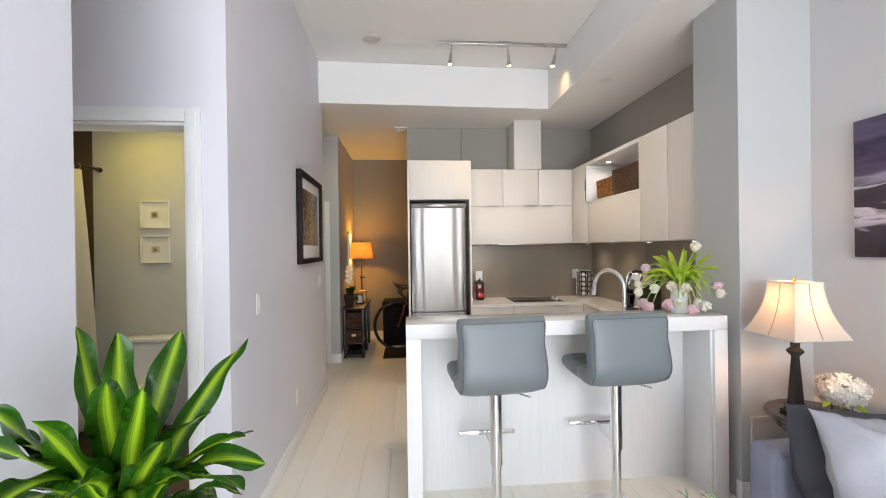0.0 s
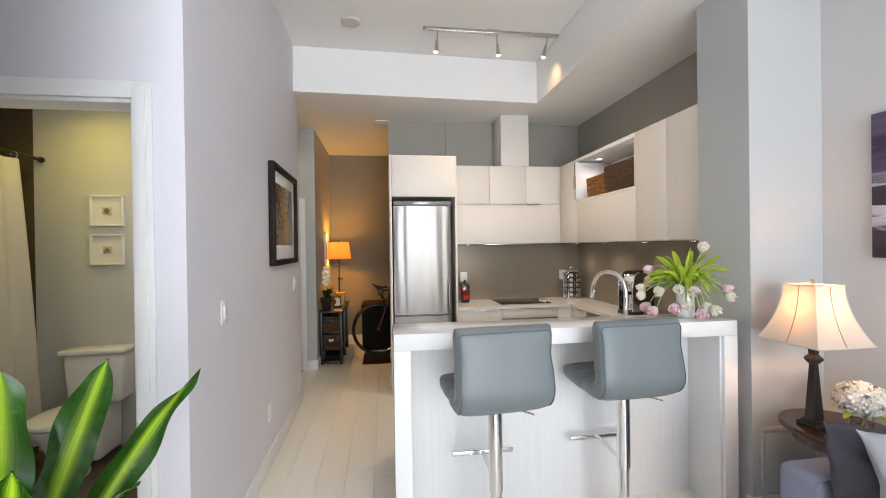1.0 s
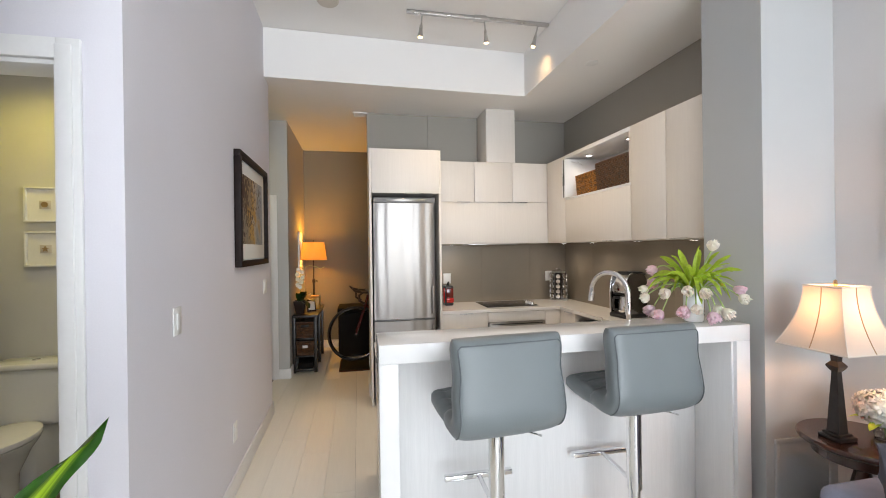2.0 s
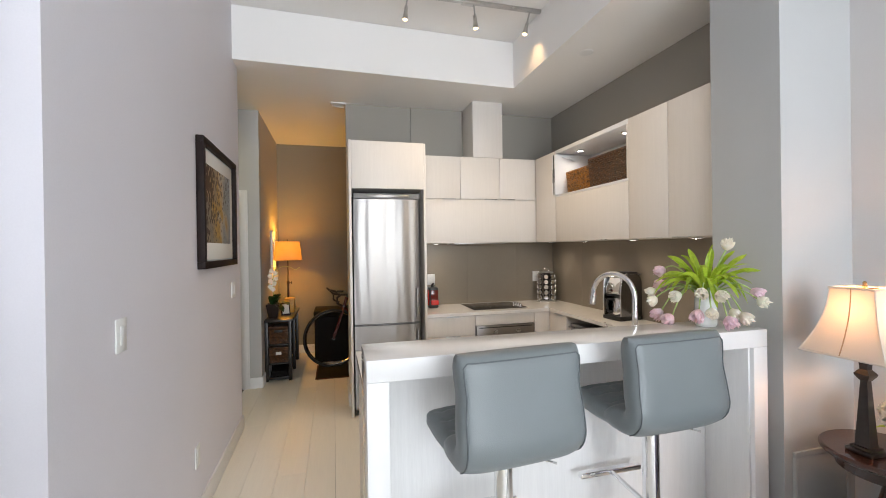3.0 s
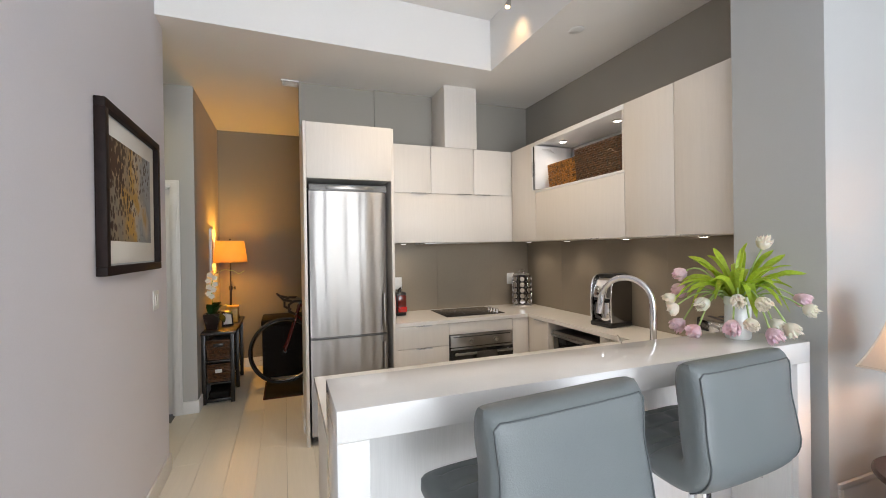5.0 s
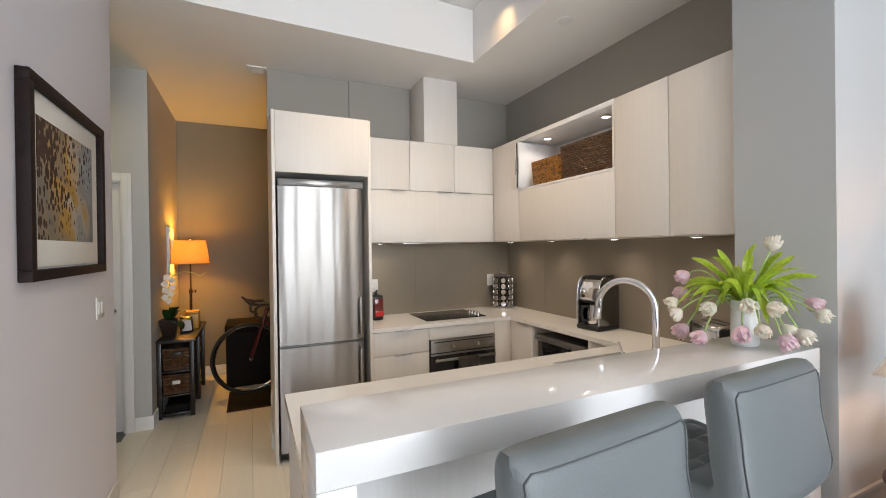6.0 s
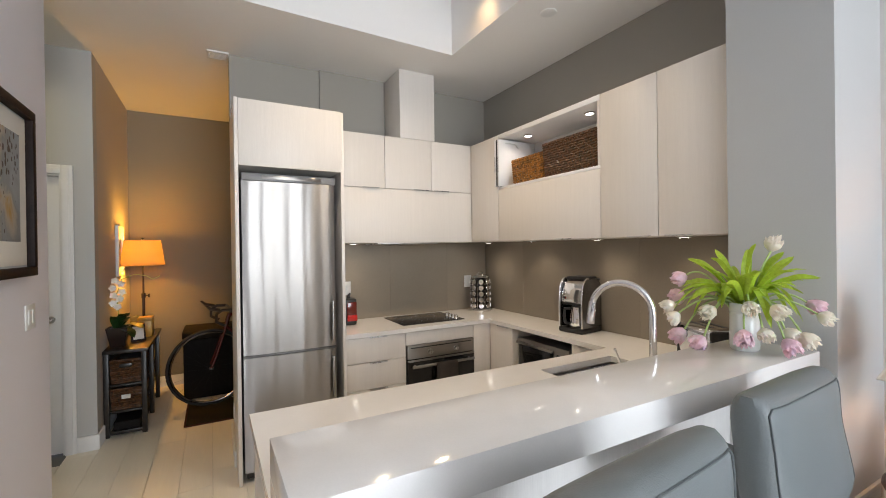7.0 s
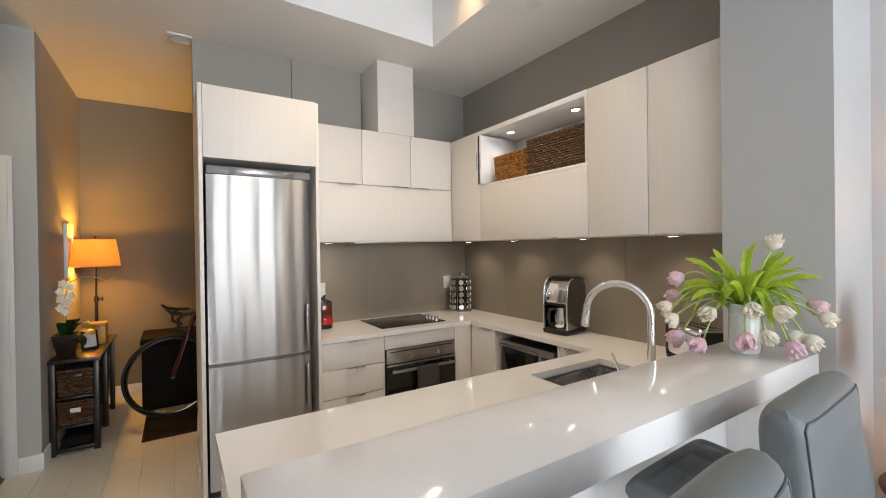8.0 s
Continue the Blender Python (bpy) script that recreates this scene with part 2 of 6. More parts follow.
TOWEL = material("grey_brown_towel", (0.11, 0.095, 0.085), 0.95, vary=0.15, bump=0.5, fine=380)
GLOW = material("lit_led_lens", (0.9, 0.9, 0.9), 0.4, bump=0.0, emit=(1.0, 0.93, 0.84), power=14)
GLOW_WARM = material("lit_halogen_bulb", (0.9, 0.8, 0.7), 0.4, bump=0.0, emit=(1.0, 0.66, 0.30), power=7)


def translucent(m, amount):
    """Lets part of the light through cloth and petals."""
    nt = m.node_tree
    b = nt.nodes["Principled BSDF"]
    t = nt.nodes.new("ShaderNodeBsdfTranslucent")
    t.inputs["Color"].default_value = nt.nodes["Color Ramp"].color_ramp.elements[1].color
    mix = nt.nodes.new("ShaderNodeMixShader")
    mix.inputs[0].default_value = amount
    nt.links.new(b.outputs[0], mix.inputs[1]), nt.links.new(t.outputs[0], mix.inputs[2])
    nt.links.new(mix.outputs[0], nt.nodes["Material Output"].inputs["Surface"])


translucent(SHADE_LINEN, 0.15)
translucent(SHADE_WARM, 0.10)
translucent(TULIP_LEAF, 0.3)
translucent(CURTAIN, 0.2)
translucent(PETAL_WHITE, 0.4)
translucent(PETAL_PINK, 0.35)


def botanical(name):
    """Dark leaf shapes falling over a ground that runs from tan and gold to blue-grey."""
    m = material(name, (0.3, 0.3, 0.3), 0.5, bump=0.02)
    nt = m.node_tree
    N, L = nt.nodes, nt.links
    tc, sep = N.new("ShaderNodeTexCoord"), N.new("ShaderNodeSeparateXYZ")
    L.new(tc.outputs["Object"], sep.inputs[0])
    wash = N.new("ShaderNodeTexNoise")
    wash.inputs["Scale"].default_value, wash.inputs["Detail"].default_value, wash.inputs["Distortion"].default_value = 5.0, 6, 0.6
    L.new(tc.outputs["Object"], wash.inputs["Vector"])
    across = N.new("ShaderNodeMath")
    across.operation, across.inputs[1].default_value = "MULTIPLY_ADD", 1.05
    L.new(sep.outputs["Y"], across.inputs[0]), L.new(wash.outputs["Fac"], across.inputs[2])
    ground = N.new("ShaderNodeValToRGB")
    e = ground.color_ramp.elements
    e[0].position, e[0].color = 0.18, (0.22, 0.19, 0.15, 1)
    e[1].position, e[1].color = 0.85, (0.34, 0.38, 0.42, 1)
    for p, c in ((0.38, (0.30, 0.22, 0.13)), (0.50, (0.46, 0.27, 0.05)), (0.60, (0.46, 0.42, 0.36)), (0.70, (0.27, 0.29, 0.31))):
        x = e.new(p)
        x.color = (*c, 1)
    L.new(across.outputs[0], ground.inputs[0])
    mp, leaf = N.new("ShaderNodeMapping"), N.new("ShaderNodeTexVoronoi")
    mp.inputs["Scale"].default_value, mp.inputs["Rotation"].default_value = (1, 1.5, 0.85), (radians(28), 0, 0)
    leaf.inputs["Scale"].default_value = 30.0
    L.new(tc.outputs["Object"], mp.inputs[0]), L.new(mp.outputs[0], leaf.inputs["Vector"])
    where = N.new("ShaderNodeMath")
    where.operation, where.inputs[1].default_value = "MULTIPLY_ADD", -0.75
    L.new(sep.outputs["Y"], where.inputs[0]), L.new(wash.outputs["Fac"], where.inputs[2])
    lift = N.new("ShaderNodeMath")
    lift.operation, lift.inputs[1].default_value = "MULTIPLY_ADD", 0.55
    L.new(sep.outputs["Z"], lift.inputs[0]), L.new(where.outputs[0], lift.inputs[2])
    less = N.new("ShaderNodeMath")
    less.operation = "SUBTRACT"
    L.new(lift.outputs[0], less.inputs[0]), L.new(leaf.outputs["Distance"], less.inputs[1])
    mask = N.new("ShaderNodeMapRange")
    mask.inputs["From Min"].default_value, mask.inputs["From Max"].default_value = 0.13, 0.20
    L.new(less.outputs[0], mask.inputs["Value"])
    mix = N.new("ShaderNodeMix")
    mix.data_type = "RGBA"
    mix.inputs["B"].default_value = (0.045, 0.018, 0.009, 1)
    L.new(mask.outputs[0], mix.inputs["Factor"]), L.new(ground.outputs[0], mix.inputs["A"])
    L.new(mix.outputs["Result"], N["Principled BSDF"].inputs["Base Color"])
    return m


ART_BROWN = botanical("brown_gold_botanical_print")


def seascape(name):
    """Bands of sky, rock and surf by height, broken up by drifting noise."""
    m = material(name, (0.2, 0.2, 0.2), 0.55, bump=0.02)
    nt = m.node_tree
    N, L = nt.nodes, nt.links
    tc, mp, sep = N.new("ShaderNodeTexCoord"), N.new("ShaderNodeMapping"), N.new("ShaderNodeSeparateXYZ")
    mp.inputs["Scale"].default_value = (1, 1.1, 4.5)
    mp.inputs["Rotation"].default_value = (radians(-14), 0, 0)
    n = N.new("ShaderNodeTexNoise")
    n.inputs["Scale"].default_value, n.inputs["Detail"].default_value, n.inputs["Distortion"].default_value = 2.6, 7, 0.8
    L.new(tc.outputs["Object"], mp.inputs[0]), L.new(mp.outputs[0], n.inputs["Vector"]), L.new(tc.outputs["Object"], sep.inputs[0])
    h, k, s_ = N.new("ShaderNodeMapRange"), N.new("ShaderNodeMapRange"), N.new("ShaderNodeMath")
    h.inputs["From Min"].default_value, h.inputs["From Max"].default_value = -0.355, 0.355
    k.inputs["To Min"].default_value, k.inputs["To Max"].default_value = -0.24, 0.24
    L.new(sep.outputs["Z"], h.inputs["Value"]), L.new(n.outputs["Fac"], k.inputs["Value"])
    L.new(h.outputs[0], s_.inputs[0]), L.new(k.outputs[0], s_.inputs[1])
    r = N.new("ShaderNodeValToRGB")
    e = r.color_ramp.elements
    e[0].position, e[0].color = 0.0, (0.030, 0.016, 0.020, 1)
    e[1].position, e[1].color = 1.0, (0.035, 0.020, 0.060, 1)
    for p, c in ((0.16, (0.05, 0.035, 0.05)), (0.20, (0.42, 0.40, 0.50)), (0.33, (0.62, 0.60, 0.68)), (0.37, (0.03, 0.02, 0.03)), (0.47, (0.045, 0.035, 0.05)), (0.50, (0.55, 0.55, 0.62)), (0.53, (0.10, 0.08, 0.12)), (0.60, (0.30, 0.29, 0.38)), (0.67, (0.09, 0.065, 0.13)), (0.80, (0.035, 0.02, 0.055)), (0.88, (0.12, 0.09, 0.17))):
        x = e.new(p)
        x.color = (*c, 1)
    L.new(s_.outputs[0], r.inputs[0]), L.new(r.outputs[0], N["Principled BSDF"].inputs["Base Color"])
    return m


ART_SEA = seascape("purple_seascape_print")


# ---- shaping helpers ----
def box(bm, lo, hi, bevel=0.0, segments=2):
    """A box with softened edges, joined into bm."""
    lo, hi = Vector(lo), Vector(hi)
    made = bmesh.ops.create_cube(bm, size=1.0, matrix=Matrix.LocRotScale((lo + hi) / 2, None, hi - lo))["verts"]
    if bevel:
        edges = list({e for v in made for e in v.link_edges})
        bmesh.ops.bevel(bm, geom=edges, offset=min(bevel, 0.49 * min(hi - lo)), segments=segments, affect="EDGES", profile=0.5)
    return bm


def lathe(bm, profile, n=32, at=(0, 0, 0), sx=1.0, sy=1.0):
    """A turned form from (radius, height) pairs."""
    rings = []
    for r, z in profile:
        if r < 1e-5:
            rings.append([bm.verts.new((at[0], at[1], at[2] + z))])
        else:
            rings.append([bm.verts.new((at[0] + sx * r * math.cos(2 * math.pi * k / n), at[1] + sy * r * math.sin(2 * math.pi * k / n), at[2] + z)) for k in range(n)])
    for a, b in zip(rings, rings[1:]):
        for k in range(n):
            j = (k + 1) % n
            if len(a) == 1 and len(b) > 1:
                bm.faces.new((a[0], b[j], b[k]))
            elif len(b) == 1 and len(a) > 1:
                bm.faces.new((a[k], a[j], b[0]))
            elif len(a) > 1:
                bm.faces.new((a[k], a[j], b[j], b[k]))
    return bm


def tube(bm, points, radius, n=10, close=False, flat=1.0):
    """A tube along points; radius may be one number or one for each point."""
    pts = [Vector(p) for p in points]
    rad = radius if isinstance(radius, (list, tuple)) else [radius] * len(pts)
    rings, up = [], None
    for i, p in enumerate(pts):
        if close:
            d = pts[(i + 1) % len(pts)] - pts[i - 1]
        else:
            d = pts[min(i + 1, len(pts) - 1)] - pts[max(i - 1, 0)]
        d.normalize()
        if up is None:
            up = d.orthogonal().normalized()
        up = (up - d * up.dot(d)).normalized()
        side = d.cross(up)
        rings.append([bm.verts.new(p + rad[i] * (math.cos(2 * math.pi * k / n) * up + flat * math.sin(2 * math.pi * k / n) * side)) for k in range(n)])
    pairs = list(zip(rings, rings[1:])) + ([(rings[-1], rings[0])] if close else [])
    for a, b in pairs:
        for k in range(n):
            j = (k + 1) % n
            bm.faces.new((a[k], a[j], b[j], b[k]))
    if not close:
        bm.faces.new(list(reversed(rings[0]))), bm.faces.new(rings[-1])
    return bm


def prism(bm, outline, axis, lo, hi, bevel=0.0, segments=2):
    """An outline of (a, b) pairs pushed along an axis from lo to hi."""
    def put(a, b, c):
        return {"x": (c, a, b), "y": (a, c, b), "z": (a, b, c)}[axis]
    low = [bm.verts.new(put(a, b, lo)) for a, b in outline]
    high = [bm.verts.new(put(a, b, hi)) for a, b in outline]
    n = len(outline)
    faces = [bm.faces.new(low), bm.faces.new(list(reversed(high)))]
    for k in range(n):
        j = (k + 1) % n
        faces.append(bm.faces.new((low[j], low[k], high[k], high[j])))
    bmesh.ops.recalc_face_normals(bm, faces=faces)
    if bevel:
        bmesh.ops.bevel(bm, geom=list({e for f in faces for e in f.edges}), offset=bevel, segments=segments, affect="EDGES", profile=0.5)
    return bm


def finish(name, bm, mat, smooth=True):
    mesh = bpy.data.meshes.new(name)
    bmesh.ops.recalc_face_normals(bm, faces=bm.faces)
    bm.to_mesh(mesh)
    bm.free()
    mesh.materials.append(mat)
    if smooth:
        mesh.polygons.foreach_set("use_smooth", [True] * len(mesh.polygons))
        mesh.set_sharp_from_angle(angle=radians(38))
    return mesh


def part(name, bm, mat, parent=None, label=""):
    """One mesh object under a thing or a part; its points are given in the thing's own space."""
    ob = new(name, finish(name, bm, mat))
    if parent:
        ob.parent = parent
    if label:
        ob["label"] = label
    return ob


def block(name, lo, hi, mat, parent=None, bevel=0.002, label=""):
    return part(name, box(bmesh.new(), lo, hi, bevel), mat, parent, label)


def thing(name, at, label, category, group="", turn=0.0):
    ob = new(name)
    ob.empty_display_size = 0.1
    ob.matrix_world = pose(*at, 0, 0, turn)
    return tagged(ob, label, category, group)


def setting(name, lo, hi, mat, label, category, bevel=0.0):
    return tagged(block(name, lo, hi, mat, None, bevel), label, category, kind="structure")


# ---- structure ----
FLOOR_T = 0.012
LEFT, RIGHT, BACK = -0.68, 2.56, 6.28
HIGH, LOW = 3.44, 3.005
setting("ground_slab", (-3.4, -3.6, -0.25), (3.2, 8.6, -FLOOR_T - 0.004), EDGE, "dark concrete slab under the plank floor", "floor")
# left side: living wall, bath vestibule, hall wall, side passage
setting("wall_left_living", (LEFT - 0.12, -2.7, -0.012), (LEFT, 2.19, HIGH), PAINT, "pale grey painted plaster wall of the living room", "wall")
setting("wall_vestibule_side", (-2.05, 2.07, -0.012), (LEFT - 0.12, 2.19, HIGH), PAINT, "pale grey painted wall of the vestibule", "wall")
setting("wall_vestibule_end", (-2.17, 2.07, -0.012), (-2.05, 3.10, HIGH), PAINT, "pale grey painted end wall of the vestibule", "wall")
DOOR_L, DOOR_R, DOOR_H = -2.82, -0.845, 2.115
setting("wall_bath_front", (DOOR_R, 3.10, -0.012), (-0.668, 3.22, HIGH), PAINT, "pale grey painted wall beside the bathroom door", "wall")
setting("wall_bath_front_far", (-3.2, 3.10, -0.012), (DOOR_L, 3.22, HIGH), PAINT, "pale grey painted wall beside the bathroom door", "wall")
setting("wall_bath_lintel", (DOOR_L, 3.10, DOOR_H), (DOOR_R, 3.22, HIGH), PAINT, "pale grey painted wall above the bathroom door", "wall")


def hall_x(y):
    """The hall wall runs a little out of square."""
    return -0.668 - 0.0165 * (y - 3.10)


tagged(part("wall_left_hall", prism(bmesh.new(), ((-0.80, 3.22), (hall_x(3.22), 3.22), (hall_x(5.62), 5.62), (-0.80, 5.62)), "z", -0.012, HIGH), PAINT), "pale grey painted wall with picture and switches", "wall", kind="structure")
setting("wall_passage_near", (-2.0, 5.50, -0.012), (LEFT - 0.12, 5.62, LOW), PASSAGE_PAINT, "pale grey painted wall of the side passage", "wall")
setting("wall_passage_end", (-2.12, 5.50, -0.012), (-2.0, 6.82, LOW), PASSAGE_PAINT, "pale grey painted end wall of the side passage", "wall")
HX = -0.722
PD_L, PD_R, PD_H = -1.70, -0.903, 2.073
setting("wall_passage_far", (PD_R, 6.70, -0.012), (HX, 6.82, LOW), PASSAGE_PAINT, "pale grey painted pier beside the passage door", "wall")
setting("wall_passage_far_end", (-2.0, 6.70, -0.012), (PD_L, 6.82, LOW), PASSAGE_PAINT, "pale grey painted wall beside the passage door", "wall")
setting("wall_passage_lintel", (PD_L, 6.70, PD_H), (PD_R, 6.82, LOW), PASSAGE_PAINT, "pale grey painted wall above the passage door", "wall")
setting("wall_left_entry", (HX - 0.12, 6.82, -0.012), (HX, 8.20, LOW), ENTRY_PAINT, "entry hall wall lit by the lamp, its grey dimmed", "wall")
setting("wall_entry_back", (HX - 0.12, 8.20, -0.012), (2.0, 8.32, LOW), HALL_PAINT, "back wall of the entry hall, its warm grey dimmed", "wall")
setting("wall_entry_right", (1.9, 6.40, -0.012), (2.0, 8.20, LOW), HALL_PAINT, "side wall of the entry hall, its warm grey dimmed", "wall")
# kitchen walls
setting("wall_kitchen_back", (0.84, BACK, -0.012), (RIGHT + 0.12, BACK + 0.12, LOW), KITCHEN_PAINT, "mid grey painted back wall of the kitchen", "wall")
setting("wall_kitchen_back_fridge", (0.19, BACK, -0.012), (0.84, BACK + 0.12, LOW), KITCHEN_PAINT, "mid grey painted wall above the fridge", "wall")
setting("wall_boxing", (0.872, BACK - 0.022, 2.425), (1.452, BACK - 0.0005, LOW), KITCHEN_PAINT, "mid grey painted boxing beside the hood chimney", "wall")
setting("wall_kitchen_right", (RIGHT, 3.69, -0.012), (RIGHT + 0.12, BACK, LOW), KITCHEN_PAINT, "mid grey painted side wall of the kitchen", "wall")
setting("pillar", (2.10, 3.315, -0.012), (RIGHT + 0.12, 3.69, LOW), DIMMED_COOL_PAINT, "pale grey painted pillar between kitchen and living room", "pillar")
setting("wall_right_living", (RIGHT, -2.7, -0.012), (RIGHT + 0.12, 3.315, HIGH), LIVING_PAINT, "pale grey painted wall behind the sofa", "wall")
# window wall behind
setting("wall_window_below", (LEFT - 0.12, -2.82, -0.012), (RIGHT + 0.12, -2.7, 0.06), PAINT, "pale grey painted wall under the windows", "wall")
setting("wall_window_above", (LEFT - 0.12, -2.82, 3.2), (RIGHT + 0.12, -2.7, HIGH), PAINT, "pale grey painted wall over the windows", "wall")
setting("wall_window_left", (LEFT - 0.12, -2.82, 0.06), (-0.5, -2.7, 3.2), PAINT, "pale grey painted wall beside the windows", "wall")
setting("wall_window_right", (2.4, -2.82, 0.06), (RIGHT + 0.12, -2.7, 3.2), PAINT, "pale grey painted wall beside the windows", "wall")
_win = tagged(part("window_1", box(box(box(box(bmesh.new(), (-0.5, -2.79, 0.06), (-0.44, -2.73, 3.2)), (2.34, -2.79, 0.06), (2.4, -2.73, 3.2)), (-0.44, -2.79, 3.14), (2.34, -2.73, 3.2)), (-0.44, -2.79, 0.06), (2.34, -2.73, 0.12)), DARK_STEEL), "tall dark-framed living-room window", "window", kind="structure")
for _x in (0.10, 0.66, 1.24, 1.80):
    part("mullion", box(bmesh.new(), (_x - 0.05, -2.785, 0.12), (_x + 0.05, -2.735, 3.14), 0.004), DARK_STEEL, _win)
# bathroom shell
setting("wall_bath_back", (-2.50, 4.87, -0.012), (LEFT - 0.12, 4.99, 2.70), BATH_PAINT, "taupe painted back wall of the bathroom", "wall")
setting("wall_bath_alcove", (-3.32, 4.87, -0.012), (-2.50, 4.99, 2.70), TUB_TILE, "brown tiled end wall of the tub alcove", "wall")
setting("wall_bath_left", (-3.32, 3.22, -0.012), (-3.2, 4.87, 2.70), TUB_TILE, "brown tiled wall along the tub", "wall")
setting("wall_bath_right", (LEFT - 0.16, 3.22, -0.012), (LEFT - 0.12, 4.87, 2.70), BATH_PAINT, "taupe painted side wall of the bathroom", "wall")
setting("bath_floor", (-3.2, 3.10, -0.02), (LEFT - 0.12, 4.87, -0.004), BATH_FLOOR, "dark brown stone floor of the bathroom", "floor")
setting("ceiling_bath", (-3.32, 3.22, 2.70), (LEFT - 0.12, 4.99, 2.80), CEILING, "white bathroom ceiling", "ceiling")
# ceilings
setting("ceiling_high", (-2.3, -2.82, HIGH), (RIGHT + 0.12, 5.60, HIGH + 0.1), CEILING, "high white painted ceiling", "ceiling")
tagged(part("ceiling_low", prism(bmesh.new(), ((-2.12, 5.385), (-0.69, 5.425), (1.735, 5.51), (RIGHT + 0.12, 5.51), (RIGHT + 0.12, 8.32), (-2.12, 8.32)), "z", LOW, HIGH - 0.003), CEILING), "white dropped ceiling over hall and kitchen", "ceiling", kind="structure")
setting("bulkhead_right", (1.735, -2.7, LOW), (RIGHT, 5.51, HIGH - 0.003), CEILING, "white bulkhead running along the kitchen wall", "ceiling")


def baseboard(name, lo, hi):
    ob = setting(name, lo, hi, TRIM, "white painted baseboard along the wall", "baseboard", 0.004)
    return ob


BB = 0.115
tagged(part("baseboard_hall_left", prism(bmesh.new(), ((hall_x(3.10), 3.10), (hall_x(3.10) + 0.014, 3.10), (hall_x(5.62) + 0.014, 5.62), (hall_x(5.62), 5.62)), "z", 0, BB, 0.003), TRIM), "white painted baseboard along the wall", "baseboard", kind="structure")
baseboard("baseboard_bath_corner", (-0.78, 3.086, 0), (-0.668 + 0.014, 3.10, BB))
baseboard("baseboard_living_left", (LEFT, -2.7, 0), (LEFT + 0.014, 2.19, BB))
baseboard("baseboard_pier", (-0.840, 6.686, 0), (HX + 0.014, 6.70, BB))
baseboard("baseboard_entry_left", (HX, 6.70, 0), (HX + 0.014, 8.20, BB))
baseboard("baseboard_entry_back", (HX + 0.014, 8.186, 0), (1.9, 8.20, BB))
baseboard("baseboard_pillar", (2.086, 3.301, 0), (RIGHT, 3.315, BB))
baseboard("baseboard_pillar_side", (2.086, 3.315, 0), (2.10, 3.345, BB))
baseboard("baseboard_living_right", (RIGHT - 0.014, -2.7, 0), (RIGHT, 3.30, BB))
baseboard("baseboard_fridge_side", (0.171, 5.86, 0), (0.185, BACK + 0.12, BB))


def casing(name, x0, x1, y, top, w=0.062):
    """A door casing with a stepped profile round an opening in a wall that faces the camera."""
    bm = bmesh.new()
    for d, a in ((0.014, 0.0), (0.020, 0.022)):
        box(bm, (x1 - 0.006, y - d, 0), (x1 + w - a, y, top + w - a), 0.003)
        box(bm, (x0 - w + a, y - d, 0), (x0 + 0.006, y, top + w - a), 0.003)
        box(bm, (x0 + 0.006, y - d, top - 0.006), (x1 - 0.006, y, top + w - a), 0.003)
    box(bm, (x1 - 0.02, y, 0), (x1, y + 0.12, top), 0.002)
    box(bm, (x0, y, 0), (x0 + 0.02, y + 0.12, top), 0.002)
    box(bm, (x0 + 0.02, y, top - 0.02), (x1 - 0.02, y + 0.12, top), 0.002)
    return tagged(part(name, bm, TRIM), "white painted moulded door casing", "door frame", kind="structure")


casing("trim_bath_door", DOOR_L, DOOR_R, 3.10, DOOR_H)
casing("trim_passage_door", PD_L, PD_R, 6.70, PD_H)

# passage door with two panels and a lever
_door = tagged(part("door_1", box(bmesh.new(), (PD_L + 0.022, 6.725, 0.008), (PD_R - 0.022, 6.765, PD_H - 0.022), 0.003), TRIM), "closed white painted passage door", "door", kind="structure")
for _z0, _z1 in ((0.2, 0.95), (1.15, 1.95)):
    part("door_panel", box(bmesh.new(), (PD_L + 0.14, 6.719, _z0), (PD_R - 0.14, 6.725, _z1), 0.004), TRIM, _door)
part("door_handle", tube(lathe(bmesh.new(), ((0, 0), (0.026, 0), (0.026, 0.012), (0, 0.012)), 20), [(0, 0, 0.01), (0, 0, 0.05), (-0.03, 0, 0.055), (-0.11, 0, 0.055)], 0.009), NICKEL, _door, "satin nickel lever handle").matrix_world = pose(PD_R - 0.08, 6.725, 1.0, 90, 0, 0)


# ---- wall fittings ----
def wall_plate(name, at, turn, kind, label, w=0.075, h=0.118):
    t = thing(name, at, label, "outlet" if kind == "outlet" else "switch", turn=turn)
    part("plate", box(bmesh.new(), (-w / 2, -0.006, -h / 2), (w / 2, 0, h / 2), 0.003), WHITE_PLASTIC, t)
    n = max(1, round(w / 0.06))
    for k in range(n):
        cx = (k - (n - 1) / 2) * 0.046
        if kind == "outlet":
            for dz in (0.022, -0.022):
                part("socket", box(bmesh.new(), (cx - 0.016, -0.008, dz - 0.015), (cx + 0.016, -0.006, dz + 0.015), 0.004), WHITE_PLASTIC, t)
        else:
            part("rocker", box(bmesh.new(), (cx - 0.016, -0.011, -0.033), (cx + 0.016, -0.006, 0.033), 0.003), WHITE_PLASTIC, t)
    return t


wall_plate("light_switch", (hall_x(3.50), 3.50, 1.20), 90, "switch", "white rocker light switch on the grey hall wall")
wall_plate("light_switch", (hall_x(5.33), 5.33, 1.19), 90, "switch", "white triple light switch near the wall end", w=0.12)
wall_plate("wall_outlet", (hall_x(4.36), 4.36, 0.37), 90, "outlet", "white wall outlet low on the hall wall")
wall_plate("wall_outlet", (2.33, BACK - 0.007, 1.145), 0, "outlet", "white outlet on the taupe backsplash", 0.085)
